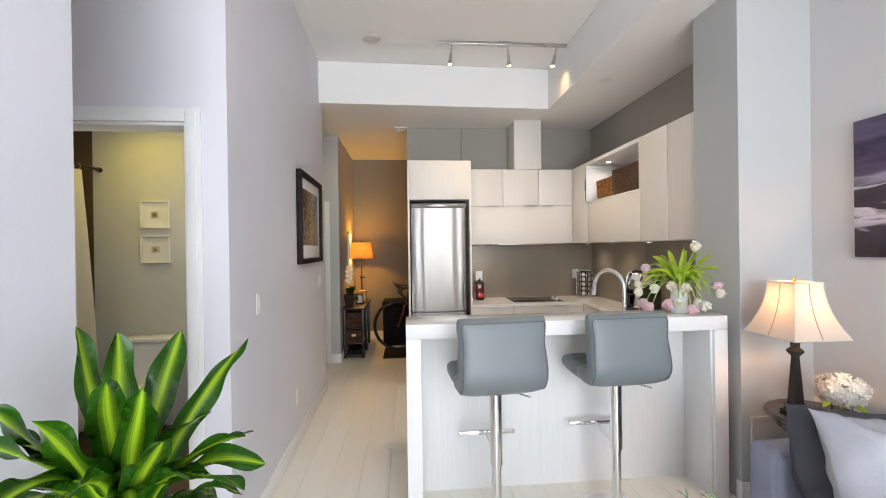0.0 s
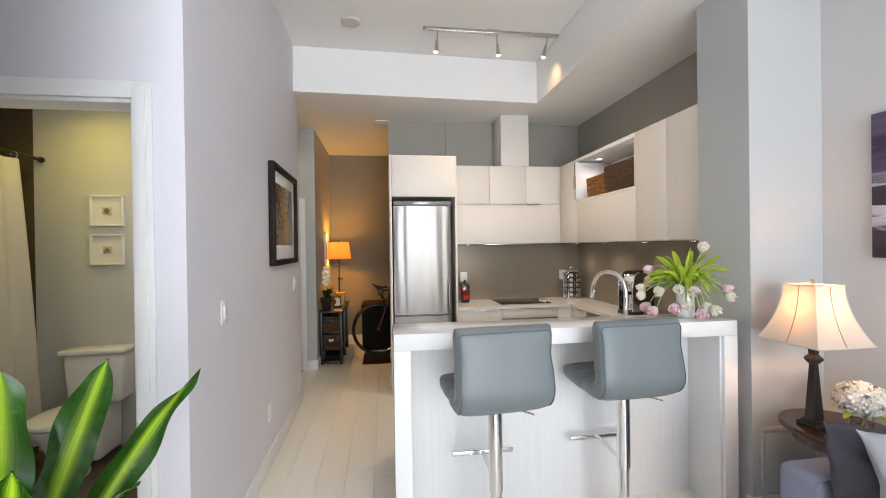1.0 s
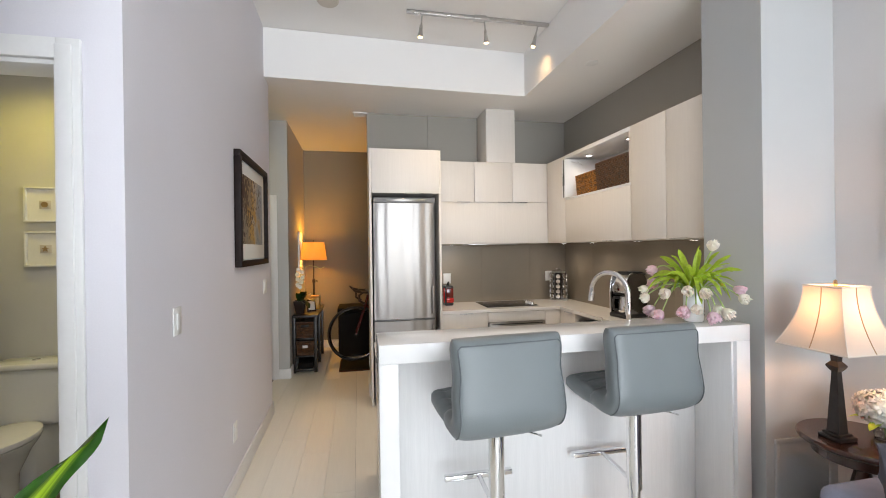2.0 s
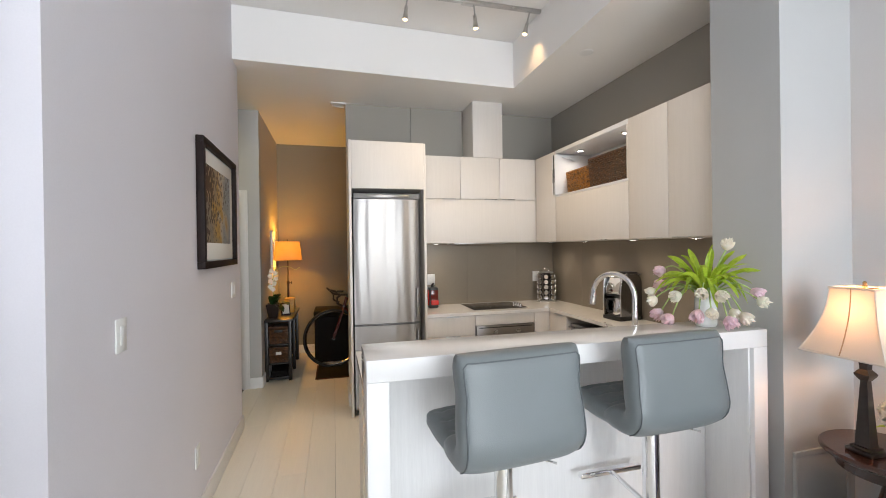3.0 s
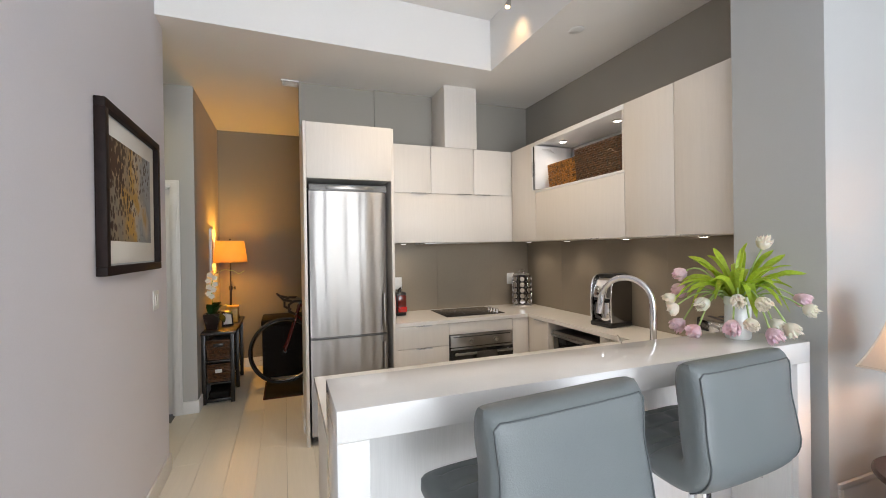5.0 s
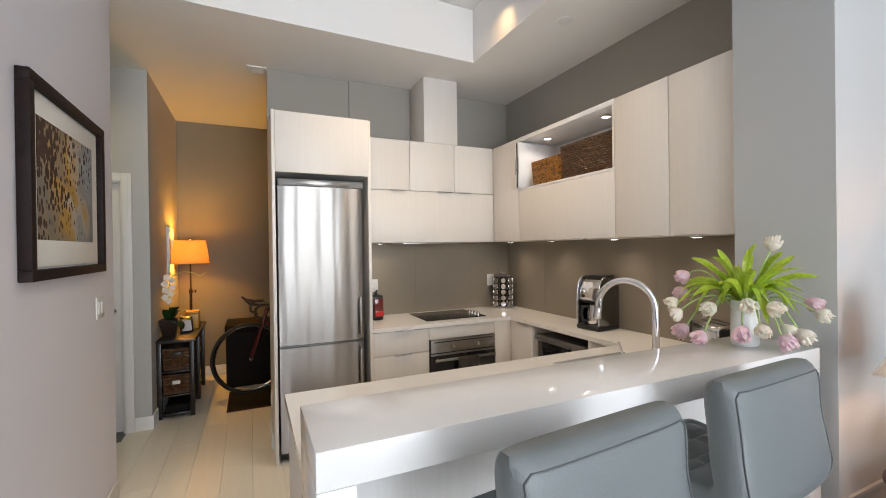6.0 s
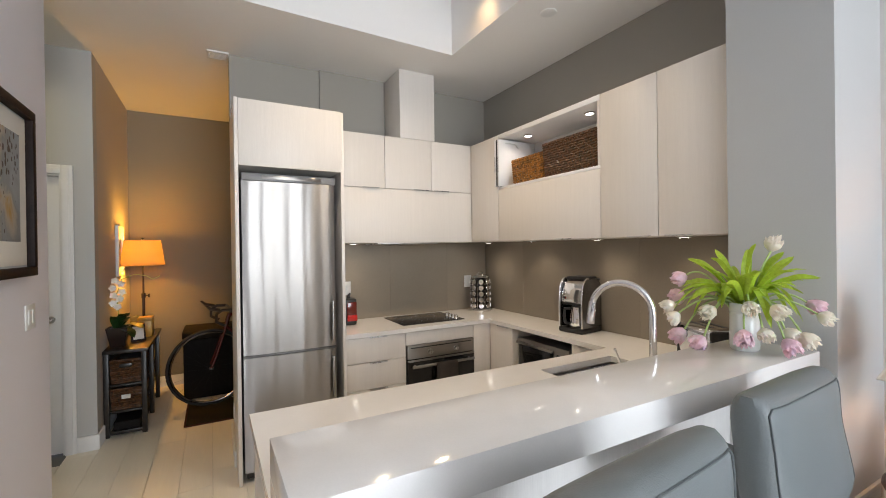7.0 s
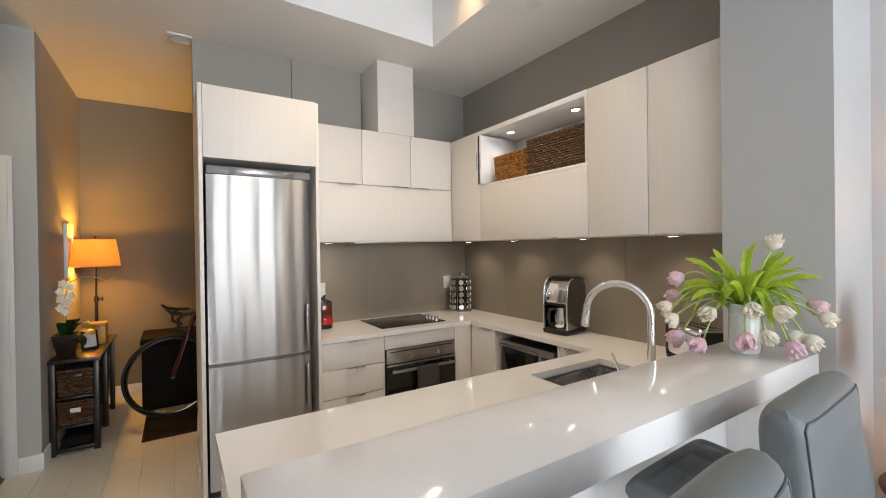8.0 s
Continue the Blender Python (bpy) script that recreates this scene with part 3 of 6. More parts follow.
wall_plate("wall_outlet", (1.075, BACK - 0.007, 1.145), 0, "outlet", "white outlet behind the red coffee pod machine", 0.085)
wall_plate("wall_outlet", (0.185, 6.1, 0.30), -90, "outlet", "white outlet low on the fridge side wall")
_th = thing("thermostat", (LEFT, 1.80, 1.56), "round white thermostat on the pale grey wall", "thermostat", turn=90)
part("body", box(bmesh.new(), (-0.075, -0.03, -0.075), (0.075, 0, 0.075), 0.025, 4), WHITE_PLASTIC, _th)
part("dial", lathe(bmesh.new(), ((0, 0.008), (0.03, 0.008), (0.032, 0))), GREY_PLASTIC, _th).matrix_local = pose(0, -0.03, 0, 90, 0, 0)
_pl = thing("wall_access_panel", (2.33, 3.315, 0.30), "grey painted access panel low on the pillar", "panel")
part("panel", box(bmesh.new(), (-0.16, -0.008, -0.17), (0.16, 0, 0.17), 0.003), DIMMED_COOL_PAINT, _pl)
part("panel_frame", box(box(box(box(bmesh.new(), (-0.18, -0.014, 0.17), (0.18, 0, 0.195), 0.003), (-0.18, -0.014, -0.195), (0.18, 0, -0.17), 0.003), (-0.18, -0.014, -0.17), (-0.16, 0, 0.17), 0.003), (0.16, -0.014, -0.17), (0.18, 0, 0.17), 0.003), DIMMED_COOL_PAINT, _pl)
_sd = thing("smoke_detector", (-0.129, 4.93, HIGH), "round beige smoke detector on the high ceiling", "smoke detector")
part("body", lathe(bmesh.new(), ((0, -0.024), (0.045, -0.024), (0.075, -0.018), (0.085, -0.006), (0.085, 0))), BEIGE_PLASTIC, _sd)
_sp = thing("ceiling_speaker", (1.99, 4.70, LOW), "small round white fitting in the bulkhead", "ceiling fitting")
part("cover", lathe(bmesh.new(), ((0, -0.006), (0.04, -0.006), (0.052, -0.003), (0.055, 0.002))), WHITE_PLASTIC, _sp)
_cv = thing("ceiling_vent", (0.115, 6.32, LOW), "small white ceiling vent at the hall corner", "vent")
part("vent_frame", box(box(box(box(bmesh.new(), (-0.075, -0.07, -0.014), (0.075, -0.055, 0.0), 0.003), (-0.075, 0.055, -0.014), (0.075, 0.07, 0.0), 0.003), (-0.075, -0.055, -0.014), (-0.06, 0.055, 0), 0.003), (0.06, -0.055, -0.014), (0.075, 0.055, 0), 0.003), WHITE_PLASTIC, _cv)
for _k in range(5):
    part("slat", box(bmesh.new(), (-0.06, -0.048 + 0.022 * _k, -0.011), (0.06, -0.036 + 0.022 * _k, -0.004), 0.001), WHITE_PLASTIC, _cv)

# track light
_tr = thing("track_light", (1.11, 4.95, HIGH), "brushed nickel ceiling track with three lit spotlights", "track light")
part("rail", box(bmesh.new(), (-0.62, -0.017, -0.028), (0.62, 0.017, -0.002), 0.003), NICKEL, _tr)
part("feed_box", box(bmesh.new(), (-0.055, -0.03, -0.035), (0.055, 0.03, 0.0), 0.005), NICKEL, _tr)
for _x, _t in ((-0.505, 6), (0.05, -4), (0.49, 14)):
    _h = part("spot_head", tube(lathe(bmesh.new(), ((0, 0.045), (0.010, 0.045), (0.013, 0.035), (0.0145, -0.010), (0.021, -0.046), (0.024, -0.060), (0.021, -0.062), (0.0, -0.050)), 20), [(0, 0, 0.04), (0.0, 0, 0.08), (0.0, 0.0, 0.13)], 0.0065), NICKEL, _tr, "nickel spot head with lit halogen bulb")
    _h.matrix_local = pose(_x, 0, -0.155, 0, _t, 0)
    part("bulb", lathe(bmesh.new(), ((0, -0.070), (0.013, -0.068), (0.020, -0.060), (0.020, -0.054), (0, -0.054)), 20), GLOW_WARM, _h)


# ---- kitchen ----
WT = 0.865          # worktop height
WTT = 0.032         # worktop thickness
FRONT_Y, FRONT_X = 5.655, 2.165   # door faces of the base units
UP_Y, UP_X = 5.91, 2.155          # door faces of the wall units
UP_LO, UP_HI = 1.535, 2.42
GAP = 0.002
DT = 0.019


def pull(parent, at, along, length=0.14):
    """A thin bent edge pull on a door or drawer."""
    bm = bmesh.new()
    if along == "x":
        prism(bm, ((at[1] + 0.004, at[2] + 0.002), (at[1] - 0.016, at[2] + 0.002), (at[1] - 0.018, at[2] - 0.006), (at[1] - 0.0155, at[2] - 0.006), (at[1] - 0.014, at[2]), (at[1] + 0.004, at[2])), "x", at[0] - length / 2, at[0] + length / 2)
    else:
        prism(bm, ((at[0] + 0.004, at[2] + 0.002), (at[0] - 0.016, at[2] + 0.002), (at[0] - 0.018, at[2] - 0.006), (at[0] - 0.0155, at[2] - 0.006), (at[0] - 0.014, at[2]), (at[0] + 0.004, at[2])), "y", at[1] - length / 2, at[1] + length / 2)
    return part("handle", bm, NICKEL, parent, "thin satin nickel edge pull")


def unit_y(name, label, x0, x1, y_face, y_back, z0, z1, fronts, category="cabinet"):
    """A cabinet whose doors face the living room. fronts: (part, x0, x1, z0, z1, pull x or None, pull z)."""
    t = thing(name, (0, 0, 0), label, category)
    block("body", (x0, y_face + DT + 0.002, z0), (x1, y_back, z1), CABINET, t, 0.001)
    for kind, a, b, c, d, px, pz in fronts:
        f = block(kind, (a + GAP, y_face, c + GAP), (b - GAP, y_face + DT, d - GAP), CABINET, t, 0.0015)
        if px is not None:
            pull(f, (px, y_face, pz), "x")
    return t


def unit_x(name, label, y0, y1, z0, z1, fronts, x_face, x_back=RIGHT, hollow=None):
    t = thing(name, (0, 0, 0), label, "cabinet")
    if hollow is None:
        block("body", (x_face + DT + 0.002, y0, z0), (x_back, y1, z1), CABINET, t, 0.001)
    for kind, a, b, c, d, py, pz in fronts:
        f = block(kind, (x_face, a + GAP, c + GAP), (x_face + DT, b - GAP, d - GAP), CABINET, t, 0.0015)
        if py is not None:
            pull(f, (x_face, py, pz), "y")
    return t


# fridge tower
_ft = thing("fridge_cabinet", (0, 0, 0), "tall white-washed wood surround over the steel fridge", "cabinet")
block("side_panel", (0.185, 5.575, 0.0), (0.207, BACK - 0.037, 2.455), CABINET, _ft)
block("side_panel", (0.862, 5.60, 0.0), (0.884, BACK - 0.037, 2.455), CABINET, _ft)
block("body", (0.208, 5.60, 2.035), (0.861, BACK - 0.037, 2.453), CABINET, _ft)
_fd = block("door", (0.209, 5.578, 2.028), (0.860, 5.597, 2.452), CABINET, _ft)
pull(_fd, (0.60, 5.58, 2.030), "x", 0.15)
block("back_panel", (0.208, BACK - 0.06, 0.0), (0.861, BACK - 0.04, 2.03), EDGE, _ft)

# fridge
_fr = thing("fridge", (0.525, 5.60, 0.0), "tall brushed stainless steel fridge freezer", "fridge")
block("body", (-0.300, 0.045, 0.04), (0.300, 0.58, 1.965), DARK_STEEL, _fr, 0.004)


def steel_door(name, z0, z1, x0=-0.303, x1=0.285):
    """A slightly bowed door whose steel skin waves a little, as rolled sheet does."""
    bm = bmesh.new()
    nx, nz = 48, 14
    grid = []
    for i in range(nx + 1):
        u = i / nx
        x = x0 + (x1 - x0) * u
        col = []
        for j in range(nz + 1):
            z = z0 + (z1 - z0) * j / nz
            bow = -0.010 * (1 - (2 * u - 1) ** 4)
            wave = 0.0014 * math.sin(17 * u + 0.35 * math.sin(3.1 * z)) + 0.0006 * math.sin(37 * u + 1.3 + 0.45 * math.sin(4.3 * z + 1)) + 0.00009 * math.sin(77 * u + 1.1 * math.sin(5 * z))
            col.append(bm.verts.new((x, 0.0 + bow + wave, z)))
        grid.append(col)
    for i in range(nx):
        for j in range(nz):
            bm.faces.new((grid[i][j], grid[i + 1][j], grid[i + 1][j + 1], grid[i][j + 1]))
    rim = bmesh.ops.extrude_edge_only(bm, edges=[e for e in bm.edges if e.is_boundary])
    for v in [g for g in rim["geom"] if isinstance(g, bmesh.types.BMVert)]:
        v.co.y = 0.042
    return part(name, bm, STEEL, _fr, "brushed stainless steel door")


_d1 = steel_door("upper_door", 0.815, 1.935)
_d2 = steel_door("freezer_door", 0.065, 0.795)
for _d, _z0, _z1 in ((_d1, 0.86, 1.13), (_d2, 0.47, 0.75)):
    _bm = tube(bmesh.new(), [(0.262, 0.0, _z0 + 0.02), (0.262, -0.032, _z0 + 0.02)], 0.007)
    tube(_bm, [(0.262, 0.0, _z1 - 0.02), (0.262, -0.032, _z1 - 0.02)], 0.007)
    box(_bm, (0.252, -0.044, _z0), (0.272, -0.030, _z1), 0.005)
    part("handle", _bm, STEEL, _d, "vertical steel bar handle")
part("door_trim", box(bmesh.new(), (-0.303, -0.016, 0.797), (0.285, 0.03, 0.813), 0.004), DARK_STEEL, _fr)
part("top_vent", box(bmesh.new(), (-0.300, 0.006, 1.940), (0.300, 0.045, 1.990), 0.006), GREY_PLASTIC, _fr, "grey plastic vent strip")
part("control_strip", box(bmesh.new(), (-0.18, -0.002, 1.952), (0.20, 0.008, 1.978), 0.003), STEEL, _fr)
for _x in (-0.25, 0.25):
    part("foot", lathe(bmesh.new(), ((0.02, 0.0), (0.02, 0.02), (0.012, 0.045)), 16, (_x, 0.08, 0)), BLACK_PLASTIC, _fr)
part("toe_grille", box(bmesh.new(), (-0.29, 0.02, 0.02), (0.29, 0.045, 0.06), 0.002), BLACK_PLASTIC, _fr)

# wall units over the hob
unit_y("wall_cabinet", "white-washed wood wall cabinets over the hob", 0.886, UP_X + DT, UP_Y, BACK, UP_LO, UP_HI, (
    ("upper_door", 0.886, 1.313, 1.985, UP_HI, 1.19, 1.987), ("upper_door", 1.313, 1.745, 1.985, UP_HI, 1.64, 1.987), ("upper_door", 1.745, UP_X, 1.985, UP_HI, 1.84, 1.987),
    ("flap_door", 0.886, UP_X, UP_LO, 1.983, None, 0)))
_hd = thing("range_hood", (1.53, 6.08, UP_LO), "slim steel range hood under the wall cabinet", "range hood")
part("body", box(bmesh.new(), (-0.28, -0.15, -0.012), (0.28, 0.16, -0.001), 0.003), NICKEL, _hd)
_ch = thing("hood_chimney", (0, 0, 0), "white-washed wood boxed hood chimney", "hood chimney")
block("front_panel", (1.456, UP_Y + 0.006, UP_HI + 0.002), (1.784, UP_Y + 0.026, LOW - 0.002), CABINET, _ch)
block("side_panel", (1.456, UP_Y + 0.027, UP_HI + 0.002), (1.474, BACK - 0.001, LOW - 0.002), CABINET, _ch)
block("side_panel", (1.766, UP_Y + 0.027, UP_HI + 0.002), (1.784, BACK - 0.001, LOW - 0.002), CABINET, _ch)

# wall units on the side wall, with an open niche
NY0, NY1, NZ0, NZ1 = 4.445, 5.495, 1.985, 2.385
unit_x("corner_wall_cabinet", "white-washed wood corner wall cabinet", NY1, UP_Y - 0.002, UP_LO, UP_HI, (("door", NY1, UP_Y, UP_LO, UP_HI, None, 0),), UP_X)
_nc = unit_x("niche_wall_cabinet", "white-washed wood wall cabinet with an open lit niche", NY0, NY1, UP_LO, UP_HI, (("flap_door", NY0, NY1, UP_LO, NZ0 - 0.018, 4.75, UP_LO + 0.004),), UP_X, hollow=1)
block("lower_body", (UP_X + DT + 0.002, NY0, UP_LO), (RIGHT, NY1, NZ0 - 0.02), CABINET, _nc)
block("niche_shelf", (UP_X, NY0, NZ0 - 0.018), (RIGHT, NY1, NZ0), TRIM, _nc, 0.001, "white niche shelf")
block("niche_top", (UP_X, NY0, NZ1), (RIGHT, NY1, UP_HI), TRIM, _nc, 0.001)
block("niche_back", (RIGHT - 0.02, NY0 + 0.018, NZ0), (RIGHT, NY1 - 0.018, NZ1), TRIM, _nc)
block("niche_side", (UP_X, NY0, NZ0), (RIGHT - 0.02, NY0 + 0.018, NZ1), CABINET, _nc)
block("niche_side", (UP_X, NY1 - 0.018, NZ0), (RIGHT - 0.02, NY1, NZ1), TRIM, _nc)
for _dy in (-0.030, 0.012):
    _lift = part("pocket_door", box(bmesh.new(), (UP_X - 0.030, NY1 - _dy - 0.040, NZ0 + 0.004), (UP_X + 0.30, NY1 - _dy - 0.022, NZ1 - 0.012), 0.002), TRIM, _nc, "folded white door at the niche edge")
    part("handle", box(bmesh.new(), (UP_X - 0.0325, NY1 - _dy - 0.035, NZ0 + 0.12), (UP_X - 0.0298, NY1 - _dy - 0.029, NZ0 + 0.25), 0.0005), GREY_PLASTIC, _lift, "grey recessed pull")
# Black box fills the gap to stand for the shade in it.
part("dark_gap_filler", box(bmesh.new(), (UP_X - 0.027, NY1 - 0.034, NZ0 + 0.006), (UP_X + 0.29, NY1 - 0.011, NZ1 - 0.014)), BLACK_PLASTIC, _nc, "black filler for the shade in the gap between the folded doors")
part("hinge_arm", tube(bmesh.new(), [(UP_X + 0.02, NY1 - 0.03, NZ1 - 0.03), (UP_X + 0.10, NY1 - 0.10, NZ1 - 0.05), (UP_X + 0.2, NY1 - 0.03, NZ1 - 0.07)], 0.006, 8), WHITE_PLASTIC, _nc)
unit_x("tall_wall_cabinet", "white-washed wood wall cabinet beside the pillar", 4.067, NY0 - 0.001, UP_LO, UP_HI, (("door", 4.065, NY0, UP_LO, UP_HI, 4.18, UP_LO + 0.004),), UP_X)
unit_x("tall_wall_cabinet", "white-washed wood wall cabinet beside the pillar", 3.692, 4.065, UP_LO, UP_HI, (("door", 3.692, 4.065, UP_LO, UP_HI, 3.95, UP_LO + 0.004),), UP_X)


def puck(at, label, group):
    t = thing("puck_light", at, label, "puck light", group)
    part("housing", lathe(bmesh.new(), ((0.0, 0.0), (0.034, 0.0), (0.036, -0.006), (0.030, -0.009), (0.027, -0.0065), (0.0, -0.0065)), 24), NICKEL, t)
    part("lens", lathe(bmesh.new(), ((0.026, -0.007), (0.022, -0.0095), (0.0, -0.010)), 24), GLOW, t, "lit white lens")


for _x, _y in ((1.09, 6.08), (2.36, 5.94), (2.36, 5.33), (2.36, 4.65), (2.36, 4.05)):
    puck((_x, _y, UP_LO - 0.0005), "small round lit puck light under the wall cabinets", "puck lights under the cabinets")
for _x, _y in ((2.30, 5.28), (2.30, 4.65)):
    puck((_x, _y, NZ1 - 0.0005), "small round lit puck light in the niche top", "puck lights in the niche")


def basket(name, at, w, d, h, mat, label, taper=0.94, turn=0.0, handle=False, tag=False):
    """A woven basket: upright stakes with strands passing in front and behind, row by row."""
    t = thing(name, at, label, "basket", turn=turn)
    bm = bmesh.new()
    rows = max(5, round(h / 0.016))
    for r in range(rows):
        z = 0.008 + (h - 0.016) * r / (rows - 1)
        s = taper + (1 - taper) * r / (rows - 1)
        a, b = w / 2 * s, d / 2 * s
        pts = []
        for (x0, y0), (x1, y1) in (((-a, -b), (a, -b)), ((a, -b), (a, b)), ((a, b), (-a, b)), ((-a, b), (-a, -b))):
            m = max(4, round(math.hypot(x1 - x0, y1 - y0) / 0.022))
            ox, oy = (y1 - y0), -(x1 - x0)
            ln = math.hypot(ox, oy)
            for k in range(m):
                w_ = 0.004 * (1 if (k + r) % 2 else -1)
                if k == 0:
                    w_ = 0
                pts.append((x0 + (x1 - x0) * k / m + ox / ln * w_, y0 + (y1 - y0) * k / m + oy / ln * w_, z + 0.002 * math.sin(k * 1.7 + r)))
        tube(bm, pts, h / rows * 0.62, 5, close=True)
    part("weave", bm, mat, t)
    part("liner", box(bmesh.new(), (-w / 2 * taper + 0.006, -d / 2 * taper + 0.006, 0.003), (w / 2 * taper - 0.006, d / 2 * taper - 0.006, h * 0.9), 0.01), EDGE, t)
    part("rim", tube(bmesh.new(), [(-w / 2, -d / 2, h), (w / 2, -d / 2, h), (w / 2, d / 2, h), (-w / 2, d / 2, h)], 0.009, 6, close=True), mat, t)
    if handle:
        # No opening is cut: a black block gives the hole's shade.
        part("hole_shade_block", box(bmesh.new(), (-0.045, -d / 2 - 0.010, h * 0.68), (0.045, -d / 2 + 0.004, h * 0.86), 0.006), BLACK_PLASTIC, t, "black block for the shade in the hand hole")
    if tag:
        part("tag", box(bmesh.new(), (-0.03, -d / 2 - 0.013, h * 0.55), (0.03, -d / 2 - 0.010, h * 0.75), 0.002), PAPER, t, "small white paper tag")
    return t


basket("wicker_basket", (2.345, 5.19, NZ0), 0.27, 0.36, 0.20, WICKER_LIGHT, "honey brown wicker basket in the lit niche")
basket("wicker_basket", (2.335, 4.735, NZ0), 0.29, 0.50, 0.245, WICKER, "large dark brown wicker basket in the lit niche")

# base units
unit_y("drawer_unit", "white-washed wood drawer unit beside the fridge", 0.886, 1.368, FRONT_Y, BACK, 0.10, WT - WTT, (
    ("drawer_front", 0.886, 1.368, 0.64, WT - WTT - 0.004, 1.14, WT - WTT - 0.004), ("drawer_front", 0.886, 1.368, 0.44, 0.64, 1.14, 0.638), ("drawer_front", 0.886, 1.368, 0.10, 0.44, 1.14, 0.438)))
_oh = thing("oven_housing", (0, 0, 0), "white-washed wood housing round the built-in oven", "cabinet")
block("top_rail", (1.37, FRONT_Y, 0.728), (1.995, FRONT_Y + DT, WT - WTT - 0.006), CABINET, _oh)
block("body", (1.37, FRONT_Y + 0.03, 0.10), (1.995, BACK, WT - WTT), EDGE, _oh)
block("bottom_rail", (1.37, FRONT_Y, 0.10), (1.995, FRONT_Y + DT, 0.132), CABINET, _oh)
_cf = thing("corner_base_cabinet", (0, 0, 0), "white-washed wood corner base cabinet", "cabinet")
block("filler_panel", (1.997, FRONT_Y, 0.10), (FRONT_X - 0.002, FRONT_Y + DT, WT - WTT - 0.004), CABINET, _cf)
_cd = block("door", (FRONT_X, 5.365, 0.10), (FRONT_X + DT, FRONT_Y - 0.002, WT - WTT - 0.004), CABINET, _cf)
pull(_cd, (FRONT_X, 5.46, WT - WTT - 0.004), "y", 0.15)
block("body", (FRONT_X + DT + 0.002, 5.365, 0.10), (RIGHT, BACK, WT - WTT), CABINET, _cf)
_mh = thing("microwave_housing", (0, 0, 0), "open white-washed wood base unit for the microwave", "cabinet")
block("side_panel", (FRONT_X, 5.345, 0.10), (RIGHT, 5.363, WT - WTT - 0.001), CABINET, _mh)
block("side_panel", (FRONT_X, 4.690, 0.10), (RIGHT, 4.708, WT - WTT - 0.001), CABINET, _mh)
block("shelf", (FRONT_X, 4.709, 0.50), (RIGHT, 5.344, 0.518), CABINET, _mh)
block("back_panel", (RIGHT - 0.02, 4.709, 0.519), (RIGHT - 0.001, 5.344, WT - WTT - 0.002), CABINET, _mh)
block("drawer_front", (FRONT_X, 4.709, 0.10), (FRONT_X + DT, 5.344, 0.497), CABINET, _mh)
unit_x("end_base_cabinet", "white-washed wood base cabinet next to the sink run", 4.45, 4.688, 0.10, WT - WTT, (("door", 4.45, 4.688, 0.10, WT - WTT - 0.004, 4.57, WT - WTT - 0.004),), FRONT_X)
_pb = thing("peninsula_cabinet", (0, 0, 0), "white-washed wood sink cabinets of the peninsula", "cabinet")
block("end_panel", (0.185, 3.645, 0.0), (0.207, 4.385, WT - WTT - 0.001), CABINET, _pb)
block("back_panel", (0.208, 3.645, 0.0), (1.975, 3.665, WT - WTT - 0.001), BAR_WOOD, _pb)
for _a, _b in ((0.209, 0.80), (0.80, 1.40), (1.40, FRONT_X)):
    block("door", (_a + GAP, 4.366, 0.10), (_b - GAP, 4.385, WT - WTT - 0.004), CABINET, _pb)
block("toe_kick", (0.208, 4.30, 0.0), (FRONT_X, 4.316, 0.10), EDGE, _pb)
_tk = thing("toe_kick_board", (0, 0, 0), "dark recessed plinth under the base cabinets", "plinth")
block("plinth", (0.886, FRONT_Y + 0.05, 0.0), (FRONT_X + 0.05, FRONT_Y + 0.066, 0.10), EDGE, _tk)
block("plinth", (FRONT_X + 0.05, 4.40, 0.0), (FRONT_X + 0.066, FRONT_Y + 0.05, 0.10), EDGE, _tk)

# oven
_ov = thing("built_in_oven", (1.6825, FRONT_Y, 0.0), "built-in steel oven with black glass door", "oven")
part("control_panel", box(bmesh.new(), (-0.305, -0.012, 0.618), (0.305, 0.02, 0.724), 0.003), STEEL, _ov, "brushed steel control panel")
part("vent_slot", box(bmesh.new(), (-0.28, -0.0135, 0.700), (0.28, -0.0115, 0.709), 0.001), BLACK_PLASTIC, _ov)
for _x in (-0.11, 0.13):
    _k = part("knob", lathe(bmesh.new(), ((0.0, 0.024), (0.017, 0.024), (0.019, 0.02), (0.021, 0.0)), 24), NICKEL, _ov)
    _k.matrix_local = pose(_x, -0.012, 0.662, 90, 0, 0)
_od = part("oven_door", box(bmesh.new(), (-0.305, -0.016, 0.14), (0.305, 0.02, 0.612), 0.004), BLACK_GLASS, _ov, "black glass oven door")
part("door_trim", box(bmesh.new(), (-0.305, -0.019, 0.596), (0.305, -0.016, 0.612), 0.001), STEEL, _od)
_bm = tube(bmesh.new(), [(-0.25, -0.016, 0.565), (-0.25, -0.055, 0.565)], 0.008)
tube(_bm, [(0.25, -0.016, 0.565), (0.25, -0.055, 0.565)], 0.008)
tube(_bm, [(-0.28, -0.055, 0.565), (0.28, -0.055, 0.565)], 0.011, 14)
part("handle", _bm, STEEL, _od, "steel bar handle")
# towel hanging over the oven handle
_tw = thing("dish_towel", (1.6825, FRONT_Y, 0.0), "grey brown dish towel hung over the oven handle", "towel")
_bm = bmesh.new()
_path = [(-0.043, 0.33), (-0.043, 0.555), (-0.047, 0.572), (-0.055, 0.579), (-0.064, 0.572), (-0.069, 0.555), (-0.071, 0.29)]
_cols = []
